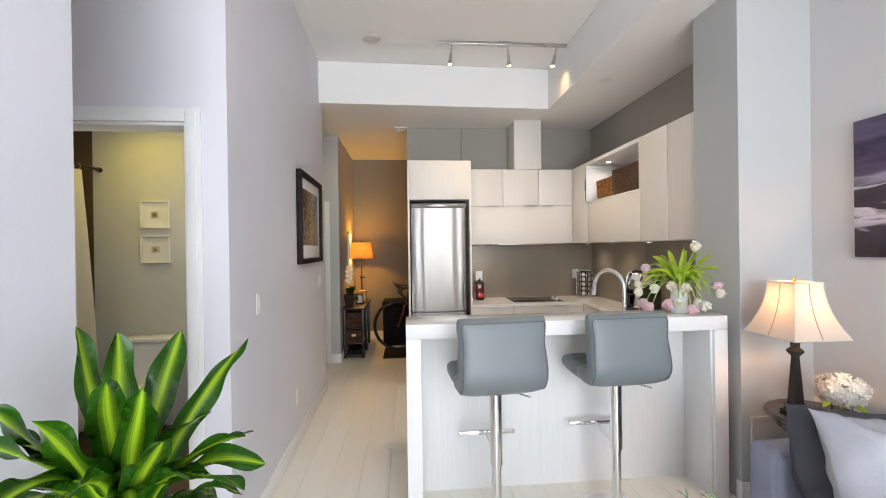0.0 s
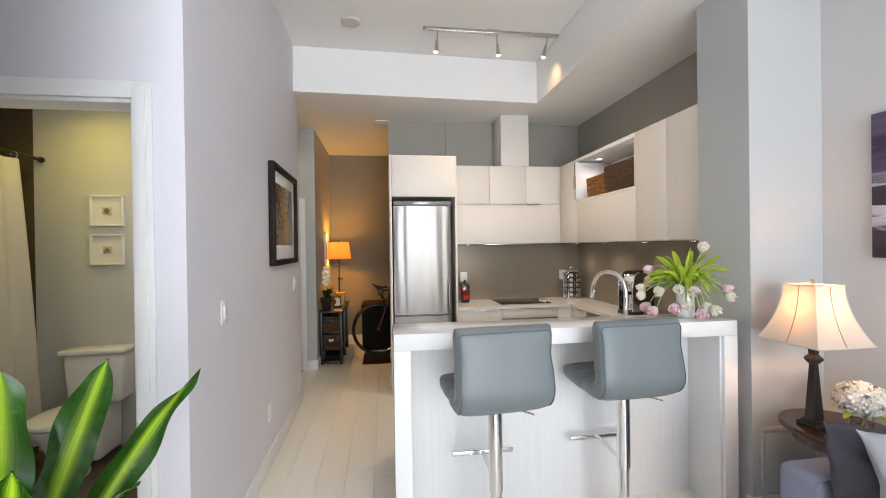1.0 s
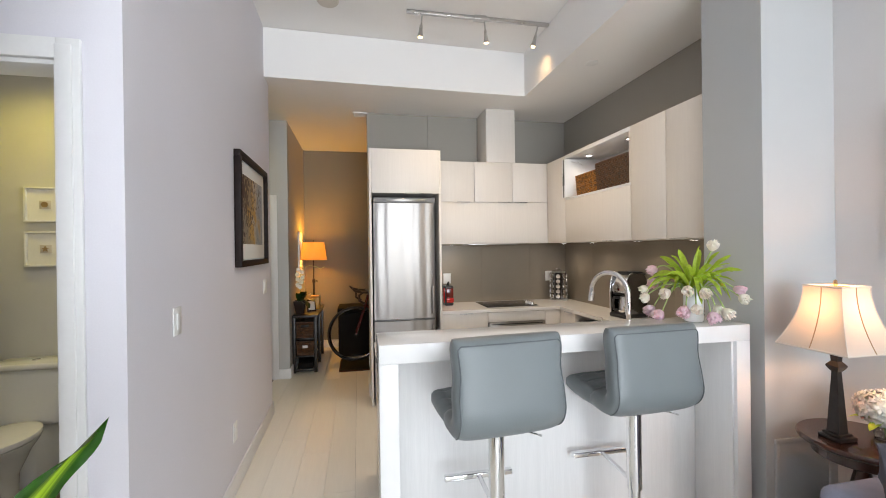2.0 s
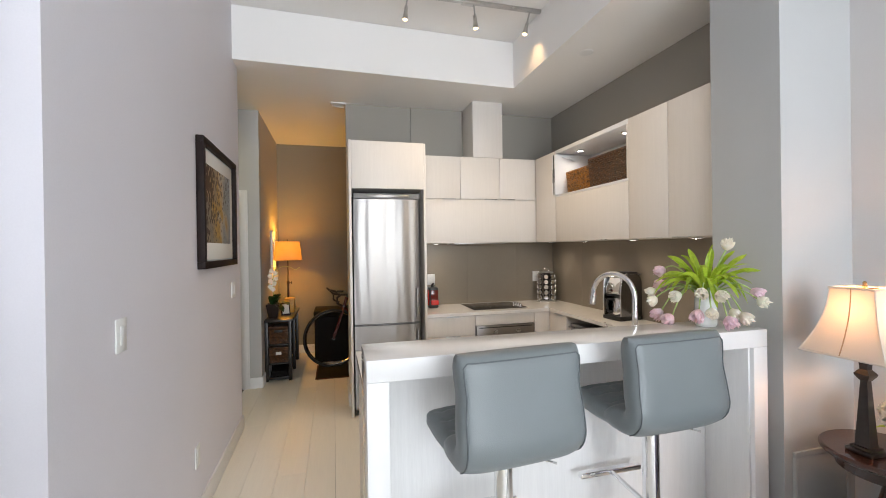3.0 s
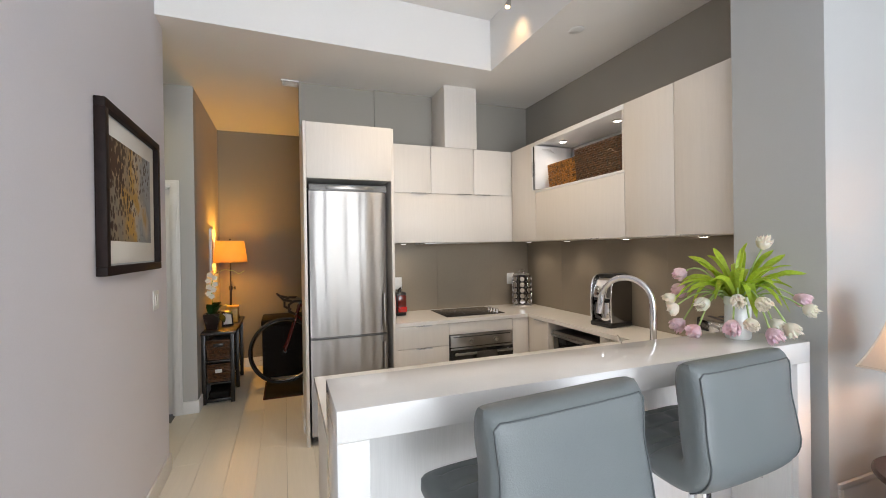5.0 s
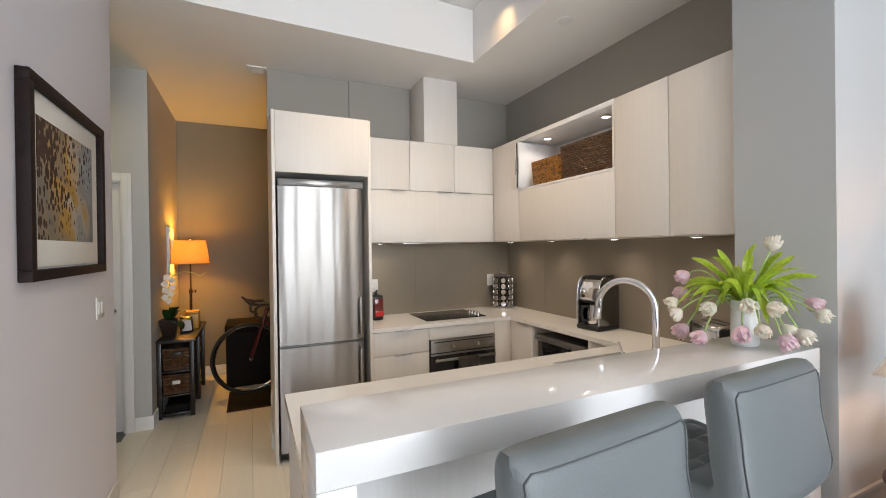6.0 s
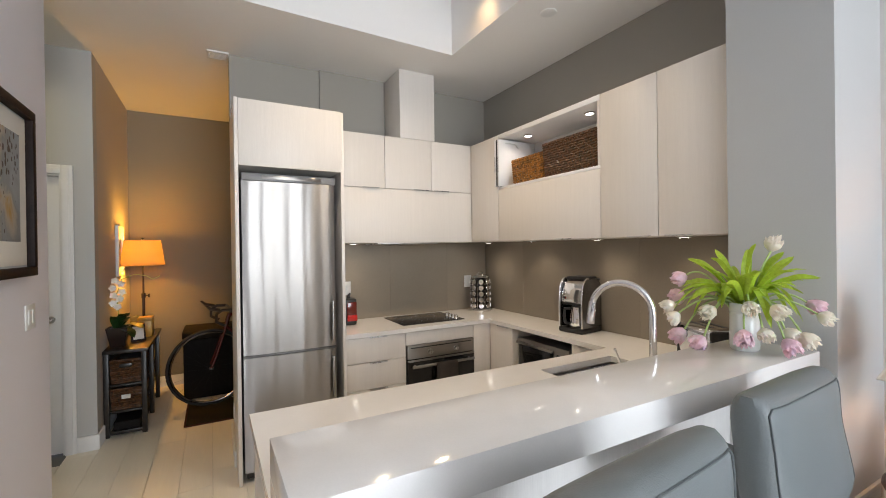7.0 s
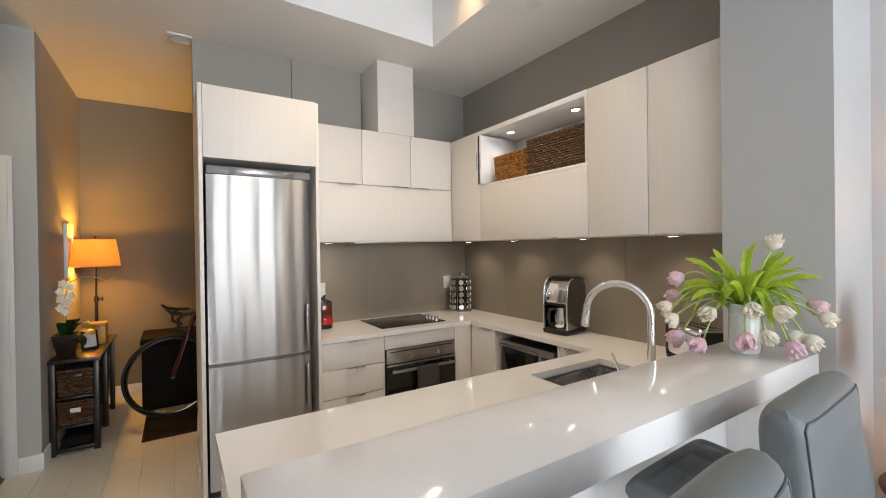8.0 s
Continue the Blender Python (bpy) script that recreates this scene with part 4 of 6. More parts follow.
for _i in range(17):
    _x = -0.085 + 0.20 * _i / 16
    _cols.append([_bm.verts.new((_x + 0.004 * math.sin(_i * 0.9 + 3 * z), y - (0.004 * math.sin(_i * 0.8) + 0.004 if y < -0.06 else 0), z)) for y, z in _path])
for _a, _b in zip(_cols, _cols[1:]):
    for _k in range(len(_path) - 1):
        _bm.faces.new((_a[_k], _b[_k], _b[_k + 1], _a[_k + 1]))
bmesh.ops.solidify(_bm, geom=_bm.faces[:], thickness=0.003)
part("cloth", _bm, TOWEL, _tw)

# microwave
_mw = thing("microwave", (FRONT_X + 0.02, 5.03, 0.519), "steel and black glass microwave in the base unit", "microwave")
part("body", box(bmesh.new(), (0.012, -0.27, 0.004), (0.34, 0.27, 0.248), 0.006), DARK_STEEL, _mw)
part("front_frame", box(bmesh.new(), (0.0, -0.27, 0.004), (0.011, 0.27, 0.248), 0.003), STEEL, _mw, "brushed steel front")
part("door_glass", box(bmesh.new(), (-0.004, -0.13, 0.012), (-0.0005, 0.255, 0.205), 0.002), BLACK_GLASS, _mw, "black glass window")
part("handle", box(bmesh.new(), (-0.03, -0.14, 0.206), (-0.005, 0.262, 0.226), 0.006), STEEL, _mw, "steel bar handle")
part("keypad", box(bmesh.new(), (-0.003, -0.255, 0.02), (-0.0005, -0.16, 0.2), 0.002), BLACK_PLASTIC, _mw)

# hob
_hb = thing("induction_hob", (1.68, 5.985, WT), "black glass hob with four steel knobs", "hob")
part("glass", box(bmesh.new(), (-0.29, -0.235, 0.0005), (0.29, 0.215, 0.006), 0.003), BLACK_GLASS, _hb)
for _x, _y, _r in ((-0.16, -0.10, 0.09), (-0.15, 0.10, 0.075), (0.07, 0.10, 0.09), (0.07, -0.11, 0.075)):
    part("cooking_zone", lathe(bmesh.new(), ((_r, 0.0058), (_r + 0.0012, 0.0063), (_r + 0.0024, 0.0058)), 40, (_x, _y, 0)), DARK_STEEL, _hb)
for _k in range(4):
    part("knob", lathe(bmesh.new(), ((0.020, 0.006), (0.019, 0.012), (0.016, 0.016), (0.016, 0.034), (0.013, 0.037), (0, 0.037)), 20, (0.235, -0.02 - 0.054 * _k, 0)), CHROME, _hb)

# worktops
_sx0, _sx1, _sy0, _sy1 = 1.50, 2.02, 3.84, 4.275
_wt = thing("quartz_worktop", (0, 0, 0), "white quartz worktop round the kitchen", "worktop")
_bm = bmesh.new()
_wx0, _wy1 = 0.172, 4.41
_gx, _gy = (_wx0, _sx0, _sx1, FRONT_X - 0.012), (3.637, _sy0, _sy1, _wy1)
_gv = [[_bm.verts.new((x, y, WT)) for y in _gy] for x in _gx]
_gf = [_bm.faces.new((_gv[i][j], _gv[i + 1][j], _gv[i + 1][j + 1], _gv[i][j + 1])) for i in range(3) for j in range(3) if (i, j) != (1, 1)]
for _v in [g for g in bmesh.ops.extrude_face_region(_bm, geom=_gf)["geom"] if isinstance(g, bmesh.types.BMVert)]:
    _v.co.z = WT - WTT
part("peninsula_top", _bm, QUARTZ_WARM, _wt)
_bm = bmesh.new()
box(_bm, (FRONT_X - 0.012, 3.692, WT - WTT), (RIGHT - 0.001, FRONT_Y - 0.012, WT))
box(_bm, (0.886, FRONT_Y - 0.012, WT - WTT), (RIGHT - 0.001, BACK - 0.001, WT))
part("wall_run_top", _bm, QUARTZ_WARM, _wt)
_sk = thing("sink", (0, 0, 0), "undermount brushed steel sink in the peninsula", "sink")
_bm = bmesh.new()
box(_bm, (_sx0 - 0.006, _sy0 - 0.006, WT - 0.20), (_sx1 + 0.006, _sy1 + 0.006, WT - WTT - 0.001), 0.03, 4)
_bm.faces.ensure_lookup_table()
_top = [f for f in _bm.faces if f.calc_center_median().z > WT - WTT - 0.02 and abs(f.normal.z) > 0.9]
bmesh.ops.delete(_bm, geom=_top, context="FACES")
part("basin", _bm, NICKEL, _sk)
part("drain", lathe(bmesh.new(), ((0.0, 0.004), (0.03, 0.003), (0.042, 0.006), (0.045, 0.001)), 24, (1.76, 4.06, WT - 0.199)), CHROME, _sk)

# faucet and lever
_fc = thing("kitchen_faucet", (1.622, 3.735, WT), "tall chrome gooseneck pull-down faucet", "faucet")
_arc = [(0, 0, 0.06), (0, 0, 0.20), (0, 0, 0.345)] + [(-0.42 * 0.122 * (1 - math.cos(a)), 0.907 * 0.122 * (1 - math.cos(a)), 0.345 + 0.120 * math.sin(a)) for a in [math.pi * k / 16 for k in range(1, 16)]]
_e = Vector(_arc[-1])
part("neck", tube(bmesh.new(), [(x, y, z) for x, y, z in _arc], 0.0145, 16), CHROME, _fc)
part("base", lathe(bmesh.new(), ((0.027, 0.0), (0.027, 0.012), (0.021, 0.018), (0.019, 0.09), (0.0155, 0.094)), 28), CHROME, _fc)
_dn = Vector((-0.004, 0.009, -0.085))
_hdp = part("spray_head", tube(bmesh.new(), [_e - _dn * 0.1, _e + _dn * 0.1, _e + _dn * 0.6, _e + _dn, _e + _dn * 1.02], [0.0155, 0.0165, 0.018, 0.019, 0.015], 16), CHROME, _fc)
part("button", tube(bmesh.new(), [_e + _dn * 0.55 + Vector((0.012, 0.0, 0.006)), _e + _dn * 0.55 + Vector((0.021, 0.0, 0.008))], 0.007, 10), GREY_PLASTIC, _hdp)
_lv = thing("soap_lever", (1.53, 3.80, WT), "small chrome lever beside the faucet", "faucet lever")
part("stem", lathe(bmesh.new(), ((0.02, 0), (0.02, 0.01), (0.012, 0.014), (0.012, 0.06), (0, 0.062)), 20), CHROME, _lv)
part("lever", tube(bmesh.new(), [(0, 0, 0.055), (-0.012, 0.006, 0.13), (-0.035, 0.02, 0.20)], 0.005), CHROME, _lv)

# raised bar with waterfall ends
BX0, BX1, BY0, BY1, BZ, BT = 0.16, 2.05, 3.35, 3.636, 1.08, 0.083
_br = thing("breakfast_bar", (0, 0, 0), "thick white quartz breakfast bar with waterfall legs", "breakfast bar")
block("bar_top", (BX0, BY0, BZ - BT), (BX1, BY1, BZ), QUARTZ, _br, 0.0025)
block("waterfall_leg", (BX0, BY0, 0.0), (BX0 + BT, BY1, BZ - BT - 0.0005), QUARTZ, _br, 0.0025)
block("waterfall_leg", (BX1 - BT, BY0, 0.0), (BX1, BY1, BZ - BT - 0.0005), QUARTZ, _br, 0.0025)
block("front_panel", (BX0 + BT, BY1 - 0.018, 0.0), (BX1 - BT, BY1 - 0.001, BZ - BT - 0.001), BAR_WOOD, _br, 0.001, "white wood-grain panel under the bar")
block("side_panel", (BX1 - BT - 0.012, BY0 + 0.02, 0.0), (BX1 - BT - 0.0005, BY1 - 0.019, BZ - BT - 0.001), BAR_WOOD, _br, 0.001, "white wood-grain lining of the leg")


# ---- bar stools ----
def bar_stool(at, turn, label, up=0.0):
    t = thing("bar_stool", at, label, "bar stool", "stools at the breakfast bar", turn)
    part("base", lathe(bmesh.new(), ((0.0, 0.0), (0.205, 0.0), (0.208, 0.006), (0.19, 0.012), (0.06, 0.026), (0.045, 0.034), (0.040, 0.075), (0.030, 0.082), (0.0, 0.082)), 56), CHROME, t, "polished chrome disc base")
    part("column", lathe(bmesh.new(), ((0.026, 0.07), (0.026, 0.39), (0.0, 0.39)), 28), CHROME, t)
    part("sleeve", lathe(bmesh.new(), ((0.027, 0.372), (0.0335, 0.374), (0.0335, 0.76), (0.0, 0.76)), 28), CHROME, t)
    fr = part("footrest", box(bmesh.new(), (-0.165, 0.255, 0.398), (0.165, 0.285, 0.424), 0.006, 3), CHROME, t, "chrome bar footrest")
    fr.matrix_local = pose(0, 0, up, 0, 0, -turn)
    part("footrest_arm", tube(bmesh.new(), [(0, 0.02, 0.395), (0, 0.14, 0.402), (0, 0.265, 0.410)], 0.011, 12), CHROME, fr)
    part("lever", tube(bmesh.new(), [(0.02, 0.0, 0.748 + up), (0.08, -0.05, 0.746 + up), (0.135, -0.098, 0.738 + up), (0.148, -0.108, 0.735 + up)], [0.0035, 0.0035, 0.0035, 0.0045], 8), NICKEL, t, "thin steel gas lift lever")
    part("seat_plate", box(bmesh.new(), (-0.08, -0.03, 0.748 + up), (0.08, 0.10, 0.766 + up), 0.004), BLACK_PLASTIC, t)
    # seat and back: thick cushions swept along a bent line
    def shell(name, line, thick, w, bulge, dents, label):
        pts = [Vector((0, y, z + up)) for y, z in line]
        n, m = len(pts), 30

        def surface(u, k, sgn):
            p = pts[k]
            d = (pts[min(k + 1, n - 1)] - pts[max(k - 1, 0)]).normalized()
            nn = Vector((0, -d.z, d.y))
            v = 2 * k / (n - 1) - 1
            edge, end = 1 - abs(u) ** 8, 1 - abs(v) ** 10
            waist = 1 - 0.035 * math.exp(-((v - 0.40) / 0.25) ** 2)
            x = w / 2 * u * waist * (1 - 1.1 * max(0.0, abs(v) - 0.82) ** 2)
            h = thick / 2 * (0.62 + 0.38 * edge) * (0.55 + 0.45 * end) + bulge * (1 - u * u) * (1 - v * v)
            return p + Vector((x, 0, 0)) + nn * sgn * (h - (dents(u, v) if sgn < 0 else 0.0))
        bm = bmesh.new()
        rings = []
        for i in range(m + 1):
            u = 2 * i / m - 1
            rings.append(([bm.verts.new(surface(u, k, 1)) for k in range(n)], [bm.verts.new(surface(u, k, -1)) for k in range(n)]))
        for (a0, b0), (a1, b1) in zip(rings, rings[1:]):
            for k in range(n - 1):
                bm.faces.new((a0[k], a1[k], a1[k + 1], a0[k + 1]))
                bm.faces.new((b0[k + 1], b1[k + 1], b1[k], b0[k]))
            bm.faces.new((a0[0], b0[0], b1[0], a1[0]))
            bm.faces.new((a0[-1], a1[-1], b1[-1], b0[-1]))
        for a, b in (rings[0], rings[-1]):
            for k in range(n - 1):
                bm.faces.new((a[k], a[k + 1], b[k + 1], b[k]))
        for _ in range(2):
            bmesh.ops.smooth_vert(bm, verts=bm.verts, factor=0.5, use_axis_x=True, use_axis_y=True, use_axis_z=True)
        return part(name, bm, LEATHER, t, label), surface

    def tuft(u, v):
        a, b = 2.0 * u + 0.5, 2.0 * v + 0.5
        groove = min(abs(a - round(a)), abs(b - round(b)))
        return 0.016 * math.exp(-(groove / 0.07) ** 2) * (1 if abs(u) < 0.86 and abs(v) < 0.86 else 0)
    seat_line = [(0.235 - 0.30 * k / 40, 0.800 + 0.022 * (1 - k / 40) ** 2) for k in range(41)]
    shell("seat", seat_line, 0.088, 0.440, 0.006, tuft, "tufted blue-grey leatherette seat")
    bend = [(0.02 - 0.09 * k / 5, 0.810) for k in range(5)] + [(-0.080 - 0.062 * math.sin(a), 0.872 - 0.062 * math.cos(a)) for a in [math.pi / 2 * k / 8 for k in range(9)]]
    rise = [(-0.142 + 0.014 * math.sin(math.pi * k / 22) + 0.028 * (k / 22) ** 2, 0.870 + 0.277 * k / 22) for k in range(1, 23)]
    back, face = shell("backrest", bend + rise, 0.104, 0.456, 0.008, lambda u, v: 0.0, "padded blue-grey leatherette backrest")
    top = len(bend + rise) - 1
    seam = [face(-0.925, k, 1.0) for k in range(7, top - 2)] + [face(u, top - 2, 1.0) for u in np.linspace(-0.87, 0.87, 19)] + [face(0.925, k, 1.0) for k in range(top - 3, 6, -1)]
    part("piping", tube(bmesh.new(), seam, 0.0024, 6), LEATHER_DARK, back, "stitched seam")
    return t


bar_stool((0.622, 3.185, 0.0), 5, "grey leatherette bar stool on a chrome pedestal, near the bar end", 0.012)
bar_stool((1.318, 3.275, 0.0), 3, "grey leatherette bar stool on a chrome pedestal, near the pillar")


# ---- on the worktop ----
_rc = thing("spice_rack", (2.385, 6.125, WT), "revolving steel spice rack full of jars", "spice rack")
part("base_plate", lathe(bmesh.new(), ((0, 0.0), (0.098, 0.0), (0.100, 0.012), (0.09, 0.02), (0, 0.02)), 40), NICKEL, _rc)
part("top_plate", lathe(bmesh.new(), ((0, 0.325), (0.078, 0.325), (0.080, 0.333), (0.05, 0.343), (0, 0.345)), 40), NICKEL, _rc)
part("core", lathe(bmesh.new(), ((0.048, 0.02), (0.048, 0.325)), 12), BLACK_PLASTIC, _rc)
part("ring_handle", tube(bmesh.new(), [(0.03 * math.cos(a), 0, 0.358 + 0.02 * math.sin(a)) for a in [2 * math.pi * k / 16 for k in range(16)]], 0.004, 8, close=True), CHROME, _rc)
for _a in range(8):
    _ang = 2 * math.pi * (_a + 0.35) / 8
    for _l in range(5):
        _j = part("jar", lathe(bmesh.new(), ((0, 0.0), (0.021, 0.0), (0.023, 0.004), (0.023, 0.024), (0.0, 0.024)), 14), SOIL, _rc, "small glass spice jar")
        _j.matrix_local = pose(0.062 * math.cos(_ang), 0.062 * math.sin(_ang), 0.052 + 0.058 * _l, 0, 90, math.degrees(_ang))
        part("lid", lathe(bmesh.new(), ((0.0235, 0.022), (0.0245, 0.024), (0.0245, 0.036), (0.022, 0.038), (0.0, 0.038)), 14), CHROME, _j, "chrome lid")
    part("rail", tube(bmesh.new(), [(0.092 * math.cos(_ang + 0.39), 0.092 * math.sin(_ang + 0.39), z) for z in (0.012, 0.17, 0.328)], 0.003, 6), CHROME, _rc)

_cm = thing("coffee_maker", (2.42, 4.865, WT), "black and chrome drip coffee maker with an arched body", "coffee maker", turn=-84)
_cm.scale = (0.92, 0.84, 1.0)


def arch(y0, y1, z0, z1, corner):
    """A side outline with a straight foot and a rounded crown, leaning back a little at the front."""
    pts = [(y0, z0), (y1, z0)]
    for k in range(9):
        a = math.pi / 2 * k / 8
        pts.append((y1 - corner + corner * math.cos(a), z1 - corner + corner * math.sin(a)))
    for k in range(9):
        a = math.pi / 2 * (1 + k / 8)
        pts.append((y0 + 0.014 + corner + corner * 1.15 * math.cos(a), z1 - 1.5 * corner + 1.5 * corner * math.sin(a)))
    return pts + [(y0 - 0.004, 0.5 * (z0 + z1))]


part("base", box(bmesh.new(), (-0.112, -0.150, 0.0), (0.112, 0.132, 0.036), 0.014, 4), BLACK_PLASTIC, _cm)
part("rear_tower", prism(bmesh.new(), arch(0.02, 0.126, 0.036, 0.380, 0.05), "x", -0.094, 0.094, 0.004), BLACK_PLASTIC, _cm)
for _s in (-1, 1):
    _sh = part("side_shell", prism(bmesh.new(), arch(-0.132, 0.130, 0.036, 0.384, 0.075), "x", min(_s * 0.095, _s * 0.110), max(_s * 0.095, _s * 0.110), 0.005, 3), SMOKED, _cm, "smoky chrome side panel")
    _edge = [(_s * 0.106, y, z) for y, z in arch(-0.136, 0.130, 0.036, 0.388, 0.075)[11:]] + [(_s * 0.106, -0.136, 0.040)]
    part("rim", tube(bmesh.new(), _edge, 0.0075, 10), CHROME, _sh, "bright chrome front edge")
part("brew_head", prism(bmesh.new(), ((-0.128, 0.215), (0.02, 0.215), (0.02, 0.376), (-0.055, 0.376), (-0.088, 0.352), (-0.112, 0.312), (-0.126, 0.262)), "x", -0.094, 0.094, 0.006, 3), CHROME, _cm, "chrome brew head")
part("filter_band", box(bmesh.new(), (-0.090, -0.120, 0.196), (0.090, 0.02, 0.214), 0.004), BLACK_PLASTIC, _cm)
part("lid", box(bmesh.new(), (-0.090, -0.065, 0.374), (0.090, 0.105, 0.400), 0.012, 4), BLACK_PLASTIC, _cm, "black lid")
_cj = part("carafe", lathe(bmesh.new(), ((0, 0.038), (0.058, 0.038), (0.064, 0.055), (0.062, 0.12), (0.050, 0.165), (0.052, 0.182), (0, 0.186)), 28, (0.012, -0.062, 0)), CHROME, _cm, "steel thermal carafe")
part("carafe_handle", tube(bmesh.new(), [(-0.03, -0.10, 0.17), (-0.045, -0.145, 0.17), (-0.048, -0.155, 0.12), (-0.042, -0.145, 0.07), (-0.03, -0.115, 0.06)], 0.012, 10), BLACK_PLASTIC, _cj)

_rm = thing("red_pod_machine", (1.045, 6.07, WT), "small red and black soda capsule machine", "drinks machine")
part("body", box(bmesh.new(), (-0.05, -0.05, 0.0), (0.05, 0.09, 0.215), 0.014, 3), BLACK_PLASTIC, _rm)
part("tank", box(bmesh.new(), (-0.036, -0.066, 0.06), (0.044, -0.048, 0.19), 0.006), RED_SMOKE, _rm, "smoky red tank")
part("red_panel", box(bmesh.new(), (-0.034, -0.078, 0.035), (0.046, -0.050, 0.085), 0.008, 3), RED_GLOSS, _rm, "glossy red panel")
part("side_panel", box(bmesh.new(), (-0.054, -0.045, 0.03), (-0.049, 0.085, 0.19), 0.002), RED_GLOSS, _rm, "glossy red side")
part("cap", tube(bmesh.new(), [(0.0, 0.02, 0.21), (0.0, 0.02, 0.235), (0.01, 0.01, 0.255)], [0.018, 0.013, 0.008], 12), BLACK_PLASTIC, _rm)
part("power_cord", tube(bmesh.new(), [(-0.02, 0.09, 0.12), (-0.035, 0.15, 0.20), (-0.04, 0.185, 0.27), (-0.045, 0.198, 0.285)], 0.004, 8), BLACK_PLASTIC, _rm)

_to = thing("toaster", (2.36, 3.93, WT), "chrome and black two-slice toaster on the worktop", "toaster", turn=62)
part("shell", box(bmesh.new(), (-0.14, -0.085, 0.015), (0.14, 0.085, 0.195), 0.035, 5), CHROME, _to)
part("end_cap", box(bmesh.new(), (-0.155, -0.08, 0.01), (-0.13, 0.08, 0.185), 0.012, 3), BLACK_PLASTIC, _to)
part("end_cap", box(bmesh.new(), (0.13, -0.08, 0.01), (0.155, 0.08, 0.185), 0.012, 3), BLACK_PLASTIC, _to)
for _y in (-0.03, 0.03):
    part("slot", box(bmesh.new(), (-0.10, _y - 0.012, 0.190), (0.10, _y + 0.012, 0.197), 0.002), BLACK_PLASTIC, _to)
part("base", box(bmesh.new(), (-0.145, -0.08, 0.0), (0.145, 0.08, 0.016), 0.005), BLACK_PLASTIC, _to)


# ---- tulips on the bar ----
def blade(bm, base, tip, rise, width, fold=0.25, n=10, twist=0.0, stripe=0.0, sag=0.0):
    """A curved leaf from base to tip: it climbs by rise on the way, folds along its middle and tapers to a point."""
    base, tip = Vector(base), Vector(tip)
    out = tip - base
    side = Vector((out.y, -out.x, 0))
    side = side.normalized() if side.length > 1e-4 else Vector((1, 0, 0))
    rows = []
    for k in range(n + 1):
        t = k / n
        p = base + out * t + Vector((0, 0, rise * 4 * t * (1 - t) * (1 - 0.35 * t) - sag * t ** 3))
        d = out + Vector((0, 0, rise * (4 - 8 * t)))
        s = (Matrix.Rotation(twist * t, 3, out.normalized()) @ side)
        up = s.cross(d.normalized())
        w = width / 2 * (0.22 * (1 - t) + 1.62 * t ** 0.75 * (1 - t) ** 0.6) if t < 1 else 0.0006
        if stripe and 0 < t < 1:
            w = width / 2 * (0.16 * (1 - t) + 1.72 * t ** 0.85 * (1 - t) ** 0.52) * (1 if t < 0.93 else 0.82)
        cols = []
        for u in ((-1, -0.8, -0.6, -0.4, -0.2, 0, 0.2, 0.4, 0.6, 0.8, 1) if stripe else (-1, -0.5, 0, 0.5, 1)):
            wave = 0.10 * w * u * abs(u) * math.sin(17 * t + 40 * base.x + 2 * u)
            if stripe:
                wave = 0.42 * w * u * abs(u) * math.sin(14 * t + 60 * tip.x + 35 * tip.y + 1.5 * u)
                p = p + s * (0.05 * width * math.sin(6 * t + 50 * tip.y) * t / 9)
            cols.append(bm.verts.new(p + s * (w * u * (1 + (0.10 * math.sin(15 * t + 90 * tip.x + 2 * u) if stripe else 0))) + up * (fold * w * abs(u) + wave)))
        rows.append(cols)
    uv = bm.loops.layers.uv.verify()
    for r, (a, b) in enumerate(zip(rows, rows[1:])):
        for k in range(len(a) - 1):
            f = bm.faces.new((a[k], a[k + 1], b[k + 1], b[k]))
            c = len(a) - 1
            for loop, q in zip(f.loops, ((k / c, r / n), ((k + 1) / c, r / n), ((k + 1) / c, (r + 1) / n), (k / c, (r + 1) / n))):
                loop[uv].uv = (q[0], q[1] + 7 * tip.x)
    return bm


def tulip_head(bm, at, axis, size, rng):
    """A loose double tulip: ruffled cupped petals in three whorls round an axis."""
    q = Vector((0, 0, 1)).rotation_difference(Vector(axis))
    for whorl, (n, spread, ln) in enumerate(((4, 0.24, 1.08), (5, 0.40, 1.12), (6, 0.58, 1.0))):
        for k in range(n):
            ang = 2 * math.pi * (k + 0.5 * whorl) / n + rng.uniform(-0.2, 0.2)
            ln_ = size * ln * rng.uniform(0.75, 1.15)
            rows = []
            for i in range(6):
                t = i / 5
                r = size * spread * (0.12 + 0.9 * math.sin(math.pi * (0.06 + 0.64 * t)))
                w = size * 0.40 * math.sin(math.pi * (0.10 + 0.78 * t)) ** 0.7
                row = []
                for j in range(5):
                    v = (j - 2) / 2
                    a2 = ang + v * w / max(r, 0.3 * size)
                    ruf = 0.10 * size * math.sin(6 * v + 3 * ang + 5 * t) * t
                    row.append(bm.verts.new(Vector(at) + q @ Vector(((r + ruf) * math.cos(a2), (r + ruf) * math.sin(a2), ln_ * (t - 0.06 * v * v * t) + ruf))))
                rows.append(row)
            for a, b in zip(rows, rows[1:]):
                for j in range(4):
                    bm.faces.new((a[j], a[j + 1], b[j + 1], b[j]))
    return bm


